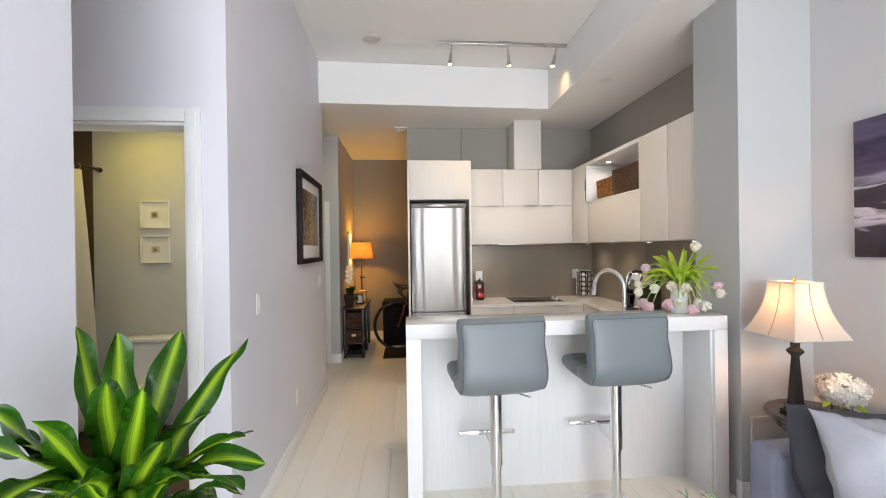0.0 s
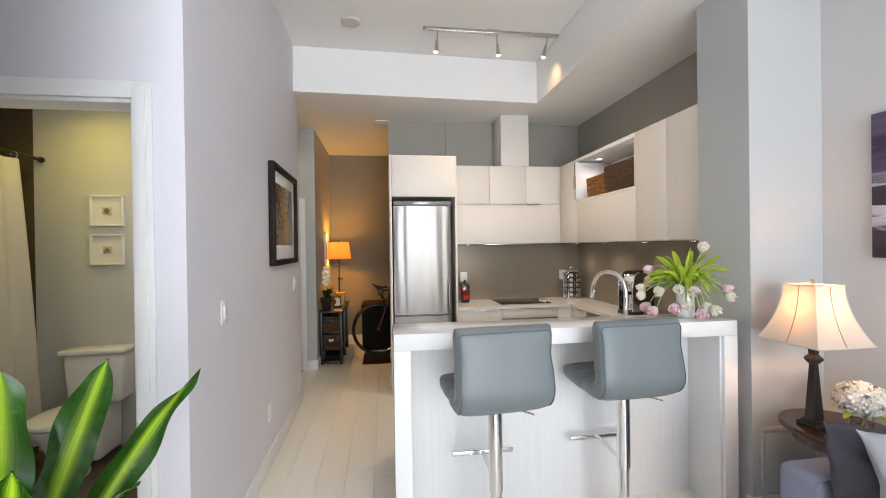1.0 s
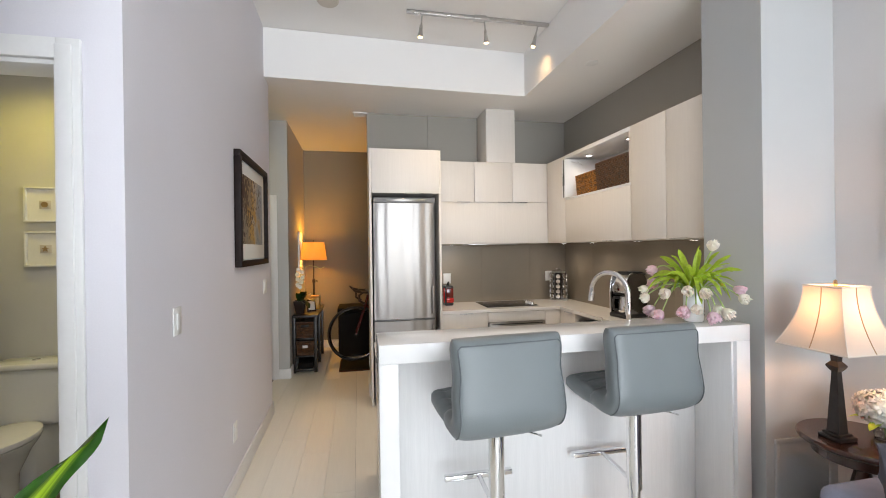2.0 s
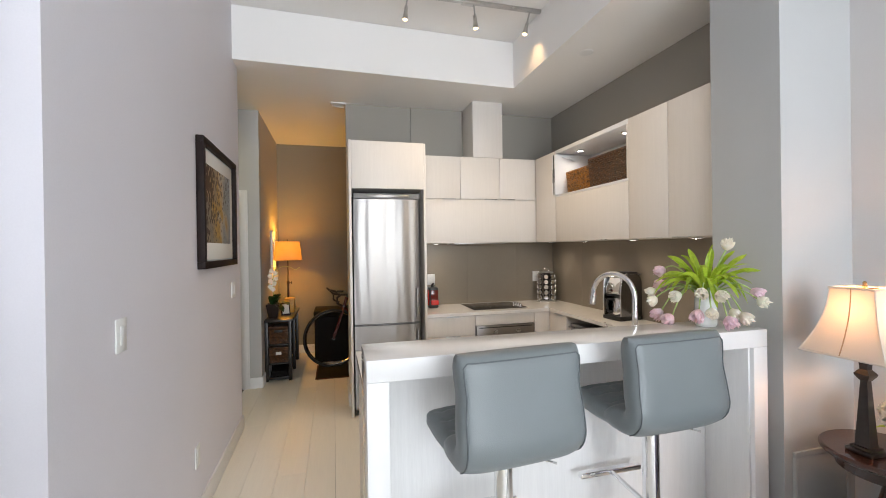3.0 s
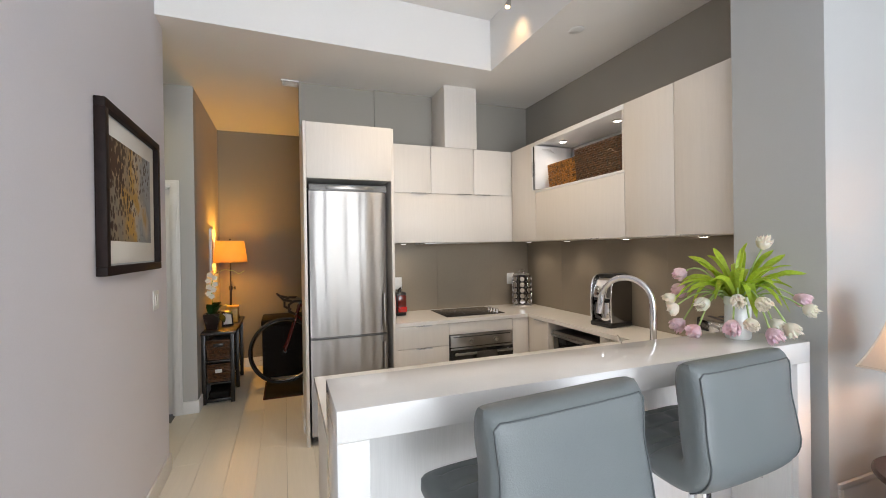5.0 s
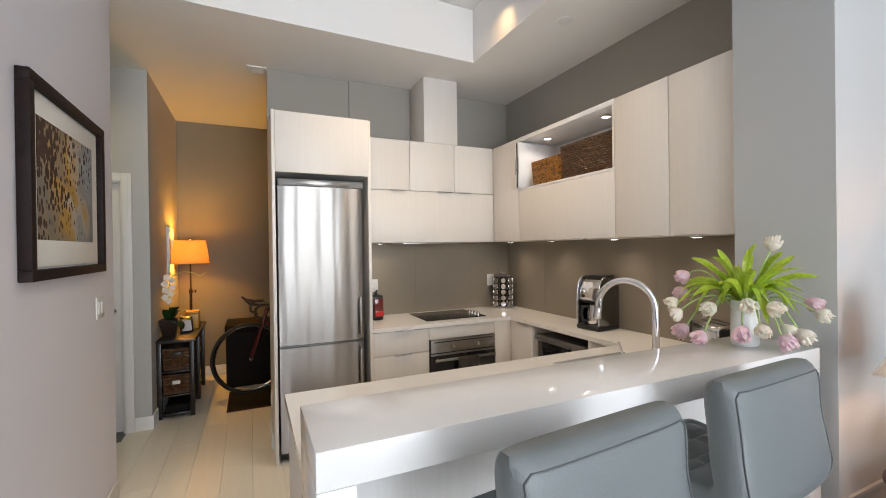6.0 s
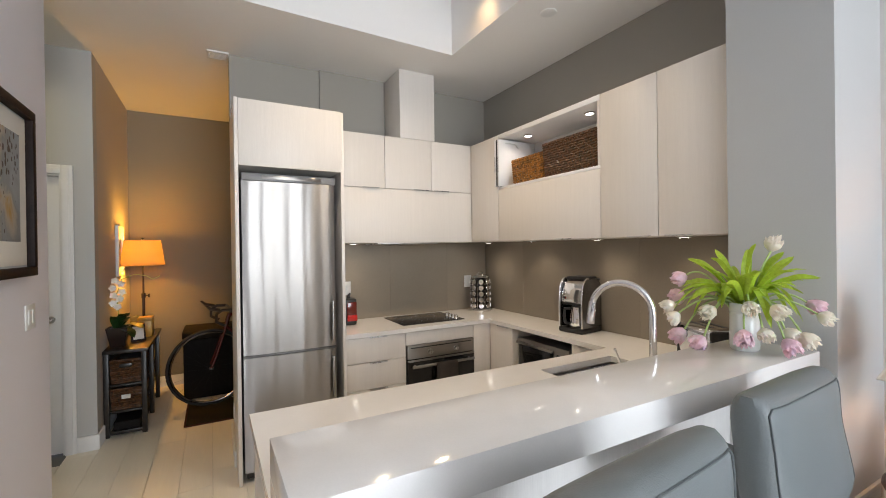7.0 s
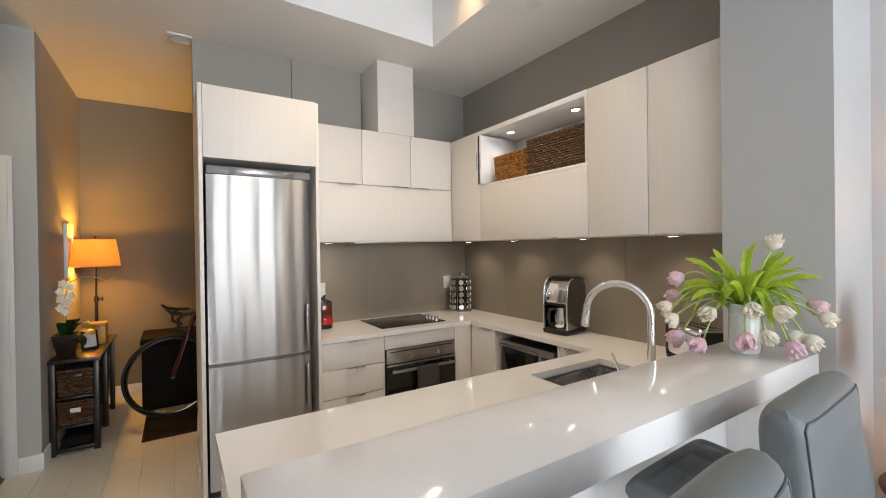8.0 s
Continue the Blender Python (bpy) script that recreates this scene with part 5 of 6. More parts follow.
_vb = thing("tulip_vase", (1.862, 3.514, BZ), "white ceramic vase of drooping pink and cream tulips", "vase of flowers")
part("vase", lathe(bmesh.new(), ((0, 0.0), (0.045, 0.0), (0.049, 0.006), (0.050, 0.02), (0.049, 0.135), (0.047, 0.141), (0.051, 0.149), (0.050, 0.176), (0.048, 0.180), (0.045, 0.178), (0.044, 0.16), (0.043, 0.03), (0, 0.03)), 44), CERAMIC, _vb, "white glazed ceramic vase")
_rng = random.Random(11)
HEADS = [("w", 0.057, -0.072, 0.40), ("p", -0.092, 0.192, 0.272), ("p", -0.069, 0.215, 0.194), ("w", -0.127, 0.22, 0.155), ("w", -0.154, 0.183, 0.115), ("p", -0.12, 0.181, 0.045),
         ("p", -0.134, 0.094, 0.03), ("w", -0.11, 0.068, 0.149), ("w", -0.083, -0.059, 0.175), ("p", -0.091, -0.041, 0.069), ("w", -0.073, -0.102, 0.084), ("w", -0.049, -0.129, 0.169),
         ("w", 0.021, -0.138, 0.08), ("p", -0.026, -0.154, 0.049), ("w", 0.032, -0.183, 0.07), ("p", 0.106, -0.176, 0.18), ("w", 0.1, -0.21, 0.142)]
for _c, _hx, _hy, _hz in HEADS:
    _h = Vector((_hx, _hy, _hz))
    _flat = Vector((_hx, _hy, 0)).normalized()
    _up = _hz > 0.35
    _ax = Vector((0.25 * _flat.x, 0.25 * _flat.y, 1)).normalized() if _up else (_flat * (0.95 if _hz > 0.12 else 0.5) + Vector((0, 0, -0.55))).normalized()
    _st = _h - _ax * 0.022
    _pk = Vector((_hx * 0.62, _hy * 0.62, max(_hz + 0.06, 0.20)))
    _p0, _p1 = Vector((_hx * 0.10, _hy * 0.10, 0.12)), Vector((_hx * 0.3, _hy * 0.3, 0.235 if not _up else 0.26))
    _line = [(1 - t) ** 3 * _p0 + 3 * t * (1 - t) ** 2 * _p1 + 3 * t * t * (1 - t) * (_pk if not _up else _st * 0.7 + _p1 * 0.3) + t ** 3 * _st for t in [k / 12 for k in range(13)]]
    part("stem", tube(bmesh.new(), _line, 0.0036, 7), TULIP_STEM, _vb)
    part("flower", tulip_head(bmesh.new(), _st, _ax, 0.049 * _rng.uniform(0.88, 1.15), _rng), PETAL_WHITE if _c == "w" else PETAL_PINK, _vb, "cream tulip head" if _c == "w" else "pink tulip head")
TULIP_TIPS = [(-0.15, 0.17, 0.21), (-0.135, 0.20, 0.14), (-0.10, 0.14, 0.12), (-0.155, 0.115, 0.19), (-0.03, 0.20, 0.20), (0.09, -0.15, 0.12), (0.12, -0.09, 0.15), (-0.12, 0.05, 0.30), (-0.055, 0.186, 0.349), (0.004, 0.108, 0.387), (-0.064, 0.087, 0.355), (0.059, 0.015, 0.386), (0.016, -0.034, 0.408), (0.071, -0.102, 0.376), (0.139, -0.106, 0.357), (0.115, -0.195, 0.281),
              (-0.116, 0.174, 0.236), (-0.085, 0.178, 0.152), (-0.041, 0.224, 0.248), (0.132, -0.137, 0.217), (0.022, -0.161, 0.151), (-0.047, -0.11, 0.103), (-0.085, 0.039, 0.162), (-0.067, -0.044, 0.30)]
for _k, (_lx, _ly, _lz) in enumerate(TULIP_TIPS):
    _b = (_lx * 0.14, _ly * 0.14, 0.165)
    part("leaf", blade(bmesh.new(), _b, (_lx, _ly, _lz), 0.02 + 0.04 * _rng.random() + max(0, 0.26 - _lz) * 0.45, 0.046 + 0.014 * _rng.random(), 0.45, 14, _rng.uniform(-0.9, 0.9)), TULIP_LEAF, _vb)
for _k in range(26):
    _a = 2 * math.pi * _k / 26 + _rng.uniform(-0.2, 0.2)
    _r = _rng.uniform(0.09, 0.22)
    part("leaf", blade(bmesh.new(), (0.02 * math.cos(_a), 0.02 * math.sin(_a), 0.16), (_r * math.cos(_a), _r * math.sin(_a), _rng.uniform(0.15, 0.33)), 0.06, _rng.uniform(0.032, 0.050), 0.45, 12, _rng.uniform(-0.8, 0.8)), TULIP_LEAF, _vb)

# ---- living room ----
_dp = thing("dracaena_plant", (-0.42, 1.95, 0.0), "tall potted dracaena with lime-striped dark green leaves", "house plant")
part("pot", lathe(bmesh.new(), ((0, 0), (0.13, 0), (0.14, 0.01), (0.175, 0.30), (0.18, 0.31), (0.165, 0.31), (0.15, 0.27), (0, 0.27)), 40), POT_DARK, _dp)
part("soil", lathe(bmesh.new(), ((0, 0.276), (0.10, 0.278), (0.152, 0.273)), 30), SOIL, _dp)
part("cane", tube(bmesh.new(), [(0, 0, 0.27), (0.012, 0.008, 0.5), (0.004, 0.0, 0.75), (-0.006, 0.004, 0.98)], [0.026, 0.023, 0.02, 0.015], 14), BARK, _dp)
LEAF_TIPS = [(-0.60, 2.08, 1.331), (-0.459, 2.0, 1.328), (-0.413, 2.18, 1.298), (-0.247, 2.18, 1.273), (-0.55, 1.80, 1.25), (-0.52, 1.75, 1.21), (-0.53, 1.78, 1.10), (-0.385, 1.70, 1.255), (-0.31, 1.64, 1.15), (-0.125, 1.82, 1.165),
             (-0.10, 1.85, 1.10), (-0.105, 1.76, 1.10), (-0.252, 1.97, 1.155), (-0.20, 1.70, 1.215), (-0.335, 1.78, 1.285), (-0.29, 1.80, 1.27), (-0.57, 1.86, 1.16), (-0.45, 1.68, 1.12), (-0.18, 2.02, 1.09), (-0.26, 1.72, 1.08), (-0.56, 2.10, 1.15)]
for _k, (_lx, _ly, _lz) in enumerate(LEAF_TIPS):
    _t = Vector((_lx + 0.42, _ly - 1.95, _lz))
    _hh = 0.90 + 0.07 * (_k % 3) / 2
    _lift = 0.06 if _k == 3 else 0.025 if _lz > 1.2 else 0.06 + 0.03 * _rng.random()
    _bm = blade(bmesh.new(), (_t.x * 0.06, _t.y * 0.06, _hh), _t, _lift, (0.060 if _k == 3 else 0.082 if _lz > 1.2 else 0.070) + 0.012 * _rng.random(), 0.30, 26, 2.4 if _k == 3 else _rng.uniform(-0.7, 0.7), 0.15)
    _lf = part("leaf", _bm, LEAF_DARK, _dp)
for _k in range(32):
    _a = 2 * math.pi * _k * 0.382 + _rng.uniform(-0.15, 0.15)
    _r = (_rng.uniform(0.24, 0.36) if math.sin(_a) < -0.35 else _rng.uniform(0.20, 0.29)) if math.cos(_a) > -0.45 else _rng.uniform(0.15, 0.20)
    _bm = blade(bmesh.new(), (0.012 * math.cos(_a), 0.012 * math.sin(_a), 0.84), (_r * math.cos(_a), _r * math.sin(_a), _rng.uniform(0.78, 1.02)), 0.10, _rng.uniform(0.062, 0.084), 0.22, 22, _rng.uniform(-0.7, 0.7), 0.13)
    _lf = part("leaf", _bm, LEAF_DARK, _dp)

# round side table with lamp and hydrangea
_st = thing("side_table", (2.27, 3.01, 0.0), "round dark cherry side table in the corner", "side table")
part("tabletop", lathe(bmesh.new(), ((0, 0.583), (0.20, 0.583), (0.216, 0.591), (0.226, 0.597), (0.230, 0.606), (0.228, 0.615), (0.222, 0.620), (0, 0.620)), 64), RED_WOOD, _st)
part("apron", lathe(bmesh.new(), ((0.170, 0.535), (0.175, 0.54), (0.175, 0.583)), 48), RED_WOOD, _st)
part("column", lathe(bmesh.new(), ((0.05, 0.04), (0.05, 0.1), (0.03, 0.16), (0.035, 0.3), (0.045, 0.40), (0.03, 0.47), (0.06, 0.54), (0, 0.54)), 28), RED_WOOD, _st)
for _k in range(3):
    _a = 2 * math.pi * _k / 3 + 0.4
    part("leg", tube(bmesh.new(), [(0.03 * math.cos(_a), 0.03 * math.sin(_a), 0.14), (0.13 * math.cos(_a), 0.13 * math.sin(_a), 0.10), (0.22 * math.cos(_a), 0.22 * math.sin(_a), 0.018)], [0.024, 0.02, 0.018], 10), RED_WOOD, _st)

_tl = thing("table_lamp", (2.165, 3.035, 0.620), "lit table lamp with a cream square bell shade", "table lamp")


def square_rings(bm, rings):
    """A square turned form: (half width, height) pairs joined into four flat-faced sides."""
    prev = None
    for h, z in rings:
        cur = [bm.verts.new((sx * h, sy * h, z)) for sx, sy in ((-1, -1), (1, -1), (1, 1), (-1, 1))]
        if prev:
            for k in range(4):
                j = (k + 1) % 4
                bm.faces.new((prev[k], prev[j], cur[j], cur[k]))
        prev = cur
    return bm


part("plinth", box(box(bmesh.new(), (-0.048, -0.048, 0.0), (0.048, 0.048, 0.018), 0.004), (-0.037, -0.037, 0.018), (0.037, 0.037, 0.03), 0.004), BRONZE, _tl)
part("body", square_rings(bmesh.new(), ((0.026, 0.03), (0.025, 0.04), (0.012, 0.30), (0.0115, 0.305), (0.0, 0.305))), BRONZE, _tl, "tapered square dark bronze body")
part("collar", square_rings(bmesh.new(), ((0.0145, 0.300), (0.025, 0.318), (0.027, 0.326), (0.019, 0.338), (0.0135, 0.345), (0.017, 0.40), (0.020, 0.408), (0.0, 0.408))), BRONZE, _tl)
part("stem", tube(bmesh.new(), [(0, 0, 0.40), (0, 0, 0.55), (0, 0, 0.70)], 0.005, 8), BRASS, _tl)
part("finial", lathe(bmesh.new(), ((0, 0.682), (0.009, 0.684), (0.010, 0.689), (0.006, 0.694), (0.008, 0.700), (0.005, 0.707), (0, 0.709)), 16), BRASS, _tl, "brass finial")


def bell(z):
    q = (z - 0.408) / 0.272
    return 0.150 - 0.071 * (1 - (1 - q) ** 1.9)


_zs = [0.408 + 0.272 * k / 10 for k in range(11)]
_shade = part("shade", square_rings(bmesh.new(), [(bell(z), z) for z in _zs]), SHADE_LINEN, _tl, "cream linen square bell shade")
for _sx, _sy, _o, _r in ((-1, -1, 0, 0.0028), (1, -1, 0, 0.0028), (1, 1, 0, 0.0028), (-1, 1, 0, 0.0028), (0, -1, 0.0006, 0.0022), (1, 0, 0.0006, 0.0022), (0, 1, 0.0006, 0.0022), (-1, 0, 0.0006, 0.0022)):
    part("piping", tube(bmesh.new(), [(_sx * (bell(z) + _o), _sy * (bell(z) + _o), z) for z in _zs], _r, 6), SEAM_CLOTH if _o else CREAM_CLOTH, _shade)
for _z in (_zs[0], _zs[-1]):
    _b = bell(_z)
    part("trim", tube(bmesh.new(), [(-_b, -_b, _z), (_b, -_b, _z), (_b, _b, _z), (-_b, _b, _z)], 0.0045, 6, close=True), CREAM_CLOTH, _shade)
part("spider", tube(tube(bmesh.new(), [(-0.078, 0, 0.676), (0.078, 0, 0.676)], 0.002, 6), [(0, -0.078, 0.676), (0, 0.078, 0.676)], 0.002, 6), BRASS, _shade)
part("bulb", lathe(bmesh.new(), ((0, 0.44), (0.013, 0.442), (0.014, 0.47), (0.028, 0.50), (0.026, 0.52), (0.012, 0.534), (0, 0.536)), 20), GLOW_WARM, _tl)

_hy = thing("hydrangea_vase", (2.37, 2.985, 0.620), "white hydrangea in a small glass vase", "vase of flowers")
_bm = lathe(bmesh.new(), ((0, 0.0), (0.036, 0.0), (0.04, 0.004), (0.042, 0.07), (0.039, 0.07), (0.037, 0.008), (0, 0.008)), 28)
GLASS = material("clear_glass", (0.95, 0.96, 0.95), 0.03, vary=0.0, bump=0.0, trans=1.0, rough_vary=0.01)
part("glass", _bm, GLASS, _hy, "clear glass vase")
part("stems", tube(tube(tube(bmesh.new(), [(0.0, 0, 0.01), (0.01, 0, 0.1)], 0.005, 6), [(0.015, 0.01, 0.01), (-0.01, 0.01, 0.1)], 0.005, 6), [(-0.015, -0.01, 0.01), (0.02, -0.02, 0.1)], 0.005, 6), TULIP_STEM, _hy)
_bm = bmesh.new()
for _k in range(520):
    _u, _v = _rng.uniform(-1, 1), _rng.uniform(0, 2 * math.pi)
    _s = math.sqrt(1 - _u * _u)
    _n = Vector((_s * math.cos(_v), _s * math.sin(_v), _u))
    _rad = _rng.uniform(0.86, 1.06)
    _c = Vector((0.102 * _n.x * _rad, 0.102 * _n.y * _rad, 0.132 + 0.074 * _n.z * _rad))
    _q = Vector((0, 0, 1)).rotation_difference((_n + Vector((_rng.uniform(-0.4, 0.4), _rng.uniform(-0.4, 0.4), _rng.uniform(-0.3, 0.3)))).normalized())
    _sz, _t0 = _rng.uniform(0.013, 0.019), _rng.uniform(0, 1.5)
    for _j in range(4):
        _a = _t0 + _j * math.pi / 2
        _vv = [_bm.verts.new(_c + _q @ Vector((r * math.cos(_a + da), r * math.sin(_a + da), h))) for r, da, h in ((0, 0, 0), (_sz * 0.8, -0.55, 0.002), (_sz * 1.25, 0, 0.004), (_sz * 0.8, 0.55, 0.002))]
        _bm.faces.new(_vv)
part("flower_head", _bm, PETAL_SNOW, _hy, "full white hydrangea head")
for _k in range(5):
    _a = 1.3 * _k + 2
    part("leaf", blade(bmesh.new(), (0.02 * math.cos(_a), 0.02 * math.sin(_a), 0.07), (0.13 * math.cos(_a), 0.13 * math.sin(_a), 0.055), 0.02, 0.05, 0.2, 8), TULIP_LEAF, _hy)

# sofa
_so = thing("sofa", (-0.045, 0.0, 0.0), "slate blue fabric sofa beside the side table", "sofa")
part("arm", box(bmesh.new(), (1.645, 2.545, 0.06), (2.53, 2.705, 0.676), 0.04, 5), FABRIC, _so)
part("base", box(bmesh.new(), (1.68, 0.70, 0.06), (2.53, 2.543, 0.26), 0.02, 3), FABRIC, _so)
part("back", box(bmesh.new(), (2.29, 0.70, 0.26), (2.53, 2.543, 0.72), 0.06, 5), FABRIC, _so)
for _y0, _y1 in ((0.71, 1.62), (1.63, 2.54)):
    part("seat_cushion", box(bmesh.new(), (1.665, _y0, 0.262), (2.285, _y1, 0.40), 0.045, 5), FABRIC, _so)
part("piping", tube(bmesh.new(), [(1.652, 2.56, z) for z in np.linspace(0.10, 0.63, 8)] + [(1.662, 2.555, 0.661), (1.70, 2.552, 0.669)] + [(x, 2.552, 0.669) for x in np.linspace(1.8, 2.25, 6)], 0.004, 6), FABRIC, _so)
for _x, _y in ((1.74, 0.78), (1.74, 2.62), (2.46, 0.78), (2.46, 2.62)):
    part("foot", lathe(bmesh.new(), ((0, 0), (0.02, 0), (0.028, 0.06), (0, 0.06)), 14, (_x, _y, 0)), DARK_WOOD, _so)


def cushion(at, turn, size, mat, label, flange=True):
    """A plump square cushion with a flat flange, wrinkled a little at the corners."""
    t = new("cushion")
    t.matrix_world = pose(*at, *turn)
    tagged(t, label, "cushion")
    bm = bmesh.new()
    n = 44
    sides = []
    for sgn in (-1, 1):
        g = []
        for i in range(n + 1):
            row = []
            for j in range(n + 1):
                u, v = 2 * i / n - 1, 2 * j / n - 1
                e = max(0.0, math.cos(math.pi * u / 2) * math.cos(math.pi * v / 2))
                th = 0.24 * size * e ** 0.55 + 0.002
                wr = 0.07 * size * (1 - e) * noise.noise((1.7 * u, 1.7 * v, 5.0 + 9 * size)) + 0.05 * noise.noise((2.4 * u, 2.4 * v, 2.0 + sgn + 9 * size)) * min(1.0, 3 * e) + 0.03 * noise.noise((6.0 * u + 3 * v, 2.5 * v - u, 7.0 + sgn)) * min(1.0, 3 * e) * (1 - 0.6 * e) + 0.045 * abs(noise.noise((3.2 * u + 2 * v, 1.6 * v, 4.0 + sgn + size))) * sgn * min(1.0, 3 * e)
                pin = 1 - 0.05 * (1 - u * u) * (v * v)
                row.append(bm.verts.new((size / 2 * u * (1 + 0.05 * (1 - v * v) * abs(u)) + 0.05 * size * noise.noise((1.3 * u, 1.3 * v, 3.0 + 7 * size)) + 0.012 * noise.noise((4.0 * u, 4.0 * v, 1.0)), sgn * th + wr, size / 2 * v * (1 + 0.05 * (1 - u * u) * abs(v)) * pin + 0.05 * size * noise.noise((1.3 * u, 1.3 * v, 8.0 + 7 * size)) + 0.012 * noise.noise((4.0 * u, 4.0 * v, 6.0)))))
            g.append(row)
        sides.append(g)
        for i in range(n):
            for j in range(n):
                q = (g[i][j], g[i + 1][j], g[i + 1][j + 1], g[i][j + 1])
                bm.faces.new(q if sgn < 0 else tuple(reversed(q)))
    rim = [(0, j) for j in range(n)] + [(i, n) for i in range(n)] + [(n, j) for j in range(n, 0, -1)] + [(i, 0) for i in range(n, 0, -1)]
    for (a, b), (c, d) in zip(rim, rim[1:] + rim[:1]):
        bm.faces.new((sides[0][a][b], sides[0][c][d], sides[1][c][d], sides[1][a][b]))
    part("cover", bm, mat, t)
    return t


cushion((1.855, 2.43, 0.635), (-22, 4, -4), 0.48, CUSHION_DARK, "charcoal cotton cushion leaning on the sofa arm")
cushion((1.83, 2.23, 0.632), (-37, 10, -4), 0.57, CUSHION_LIGHT, "pale grey flanged cushion on the sofa")
cushion((2.17, 2.12, 0.62), (-20, 4, 30), 0.44, CREAM_CLOTH, "cream cushion against the sofa back")

# wall art
_ar = thing("canvas_print", (RIGHT - 0.001, 2.55, 1.78), "purple and white stormy seascape canvas print", "wall art")
part("canvas", box(bmesh.new(), (-0.035, -0.50, -0.355), (0.0, 0.50, 0.355), 0.003), ART_SEA, _ar)
_pf = thing("framed_print", (hall_x(4.855) + 0.001, 4.855, 1.765), "dark brown shadow-box frame with a botanical print", "framed picture", turn=0.95)
_bm = bmesh.new()
for _lo, _hi in (((0, -0.442, 0.338), (0.042, 0.442, 0.378)), ((0, -0.442, -0.378), (0.042, 0.442, -0.338)), ((0, -0.442, -0.338), (0.042, -0.402, 0.338)), ((0, 0.402, -0.338), (0.042, 0.442, 0.338))):
    box(_bm, _lo, _hi, 0.003)
part("frame", _bm, BLACK_FRAME, _pf, "deep dark brown wooden frame")
part("mount", box(bmesh.new(), (0.0, -0.401, -0.337), (0.014, 0.401, 0.337)), BLUE_PAPER, _pf, "pale grey-blue mount")
part("print_border", box(bmesh.new(), (0.014, -0.392, -0.328), (0.0165, 0.392, 0.328), 0.0008), PAPER, _pf)
part("print", box(bmesh.new(), (0.0165, -0.325, -0.225), (0.018, 0.315, 0.245), 0.0005), ART_BROWN, _pf, "brown and gold botanical print")

# sprig of greenery on a low table near the camera's start
_ct = thing("coffee_table", (0.93, 1.98, 0.0), "low dark wood table holding a sprig vase", "coffee table")
part("tabletop", box(bmesh.new(), (-0.20, -0.20, 0.37), (0.20, 0.20, 0.40), 0.006), DARK_WOOD, _ct)
for _x in (-0.17, 0.17):
    for _y in (-0.17, 0.17):
        part("leg", box(bmesh.new(), (_x - 0.018, _y - 0.018, 0), (_x + 0.018, _y + 0.018, 0.37), 0.004), DARK_WOOD, _ct)
_sg = thing("sprig_vase", (0.915, 1.99, 0.40), "glass vase with a sprig of small green leaves", "vase of leaves")
part("glass", lathe(bmesh.new(), ((0, 0), (0.035, 0), (0.038, 0.2), (0.034, 0.2), (0.03, 0.01), (0, 0.01)), 24), CERAMIC, _sg)
for _k, (_dx, _dy, _dz) in enumerate(((-0.04, 0.05, 0.455), (0.045, 0.06, 0.44), (-0.015, 0.03, 0.43), (0.065, 0.02, 0.42), (-0.06, 0.02, 0.435), (0.015, 0.04, 0.45))):
    _pts = [Vector((_dx * t * t, _dy * t * t, 0.1 + (_dz - 0.1) * t)) for t in [i / 8 for i in range(9)]]
    _tw = part("twig", tube(bmesh.new(), _pts, 0.0014, 6), SPRIG, _sg)
    _bm = bmesh.new()
    for _i in range(2, 9):
        for _s in (-1, 0, 1):
            _a = 1.1 * _i + _s * 1.4
            blade(_bm, _pts[_i], _pts[_i] + Vector((0.024 * math.cos(_a), 0.024 * math.sin(_a), 0.014)), 0.004, 0.010, 0.2, 5)
    part("foliage", _bm, SPRIG, _tw)


# ---- entry hall ----
_cs = thing("console_table", (-0.575, 7.36, 0.0), "espresso wood console with open shelves of baskets", "console table")
part("tabletop", box(bmesh.new(), (-0.145, -0.50, 0.672), (0.16, 0.50, 0.70), 0.004), DARK_WOOD, _cs)
for _x in (-0.125, 0.125):
    for _y in (-0.465, 0.0, 0.465):
        part("leg", box(bmesh.new(), (_x - 0.018, _y - 0.018, 0), (_x + 0.018, _y + 0.018, 0.672), 0.003), DARK_WOOD, _cs)
for _z in (0.02, 0.185, 0.40):
    part("shelf", box(bmesh.new(), (-0.105, -0.46, _z), (0.105, 0.46, _z + 0.016), 0.002), DARK_WOOD, _cs)
for _y in (-0.465, 0.465):
    part("rail", box(bmesh.new(), (-0.107, _y - 0.012, 0.018), (0.107, _y + 0.012, 0.045), 0.002), DARK_WOOD, _cs)
for _y, _z, _h, _hd, _tg in ((-0.24, 0.417, 0.19, True, False), (0.24, 0.417, 0.19, True, False), (-0.24, 0.202, 0.17, False, True), (0.24, 0.202, 0.17, False, True)):
    basket("storage_basket", (-0.575, 7.36 + _y, _z), 0.20, 0.42, _h, WICKER, "dark woven storage basket on the console shelf", 0.92, 0, _hd, _tg)
_tb = thing("storage_tray", (-0.575, 7.12, 0.037), "low dark tray on the bottom console shelf", "tray")
part("tray", box(bmesh.new(), (-0.09, -0.2, 0.0), (0.09, 0.2, 0.07), 0.01), BOX_DARK, _tb)

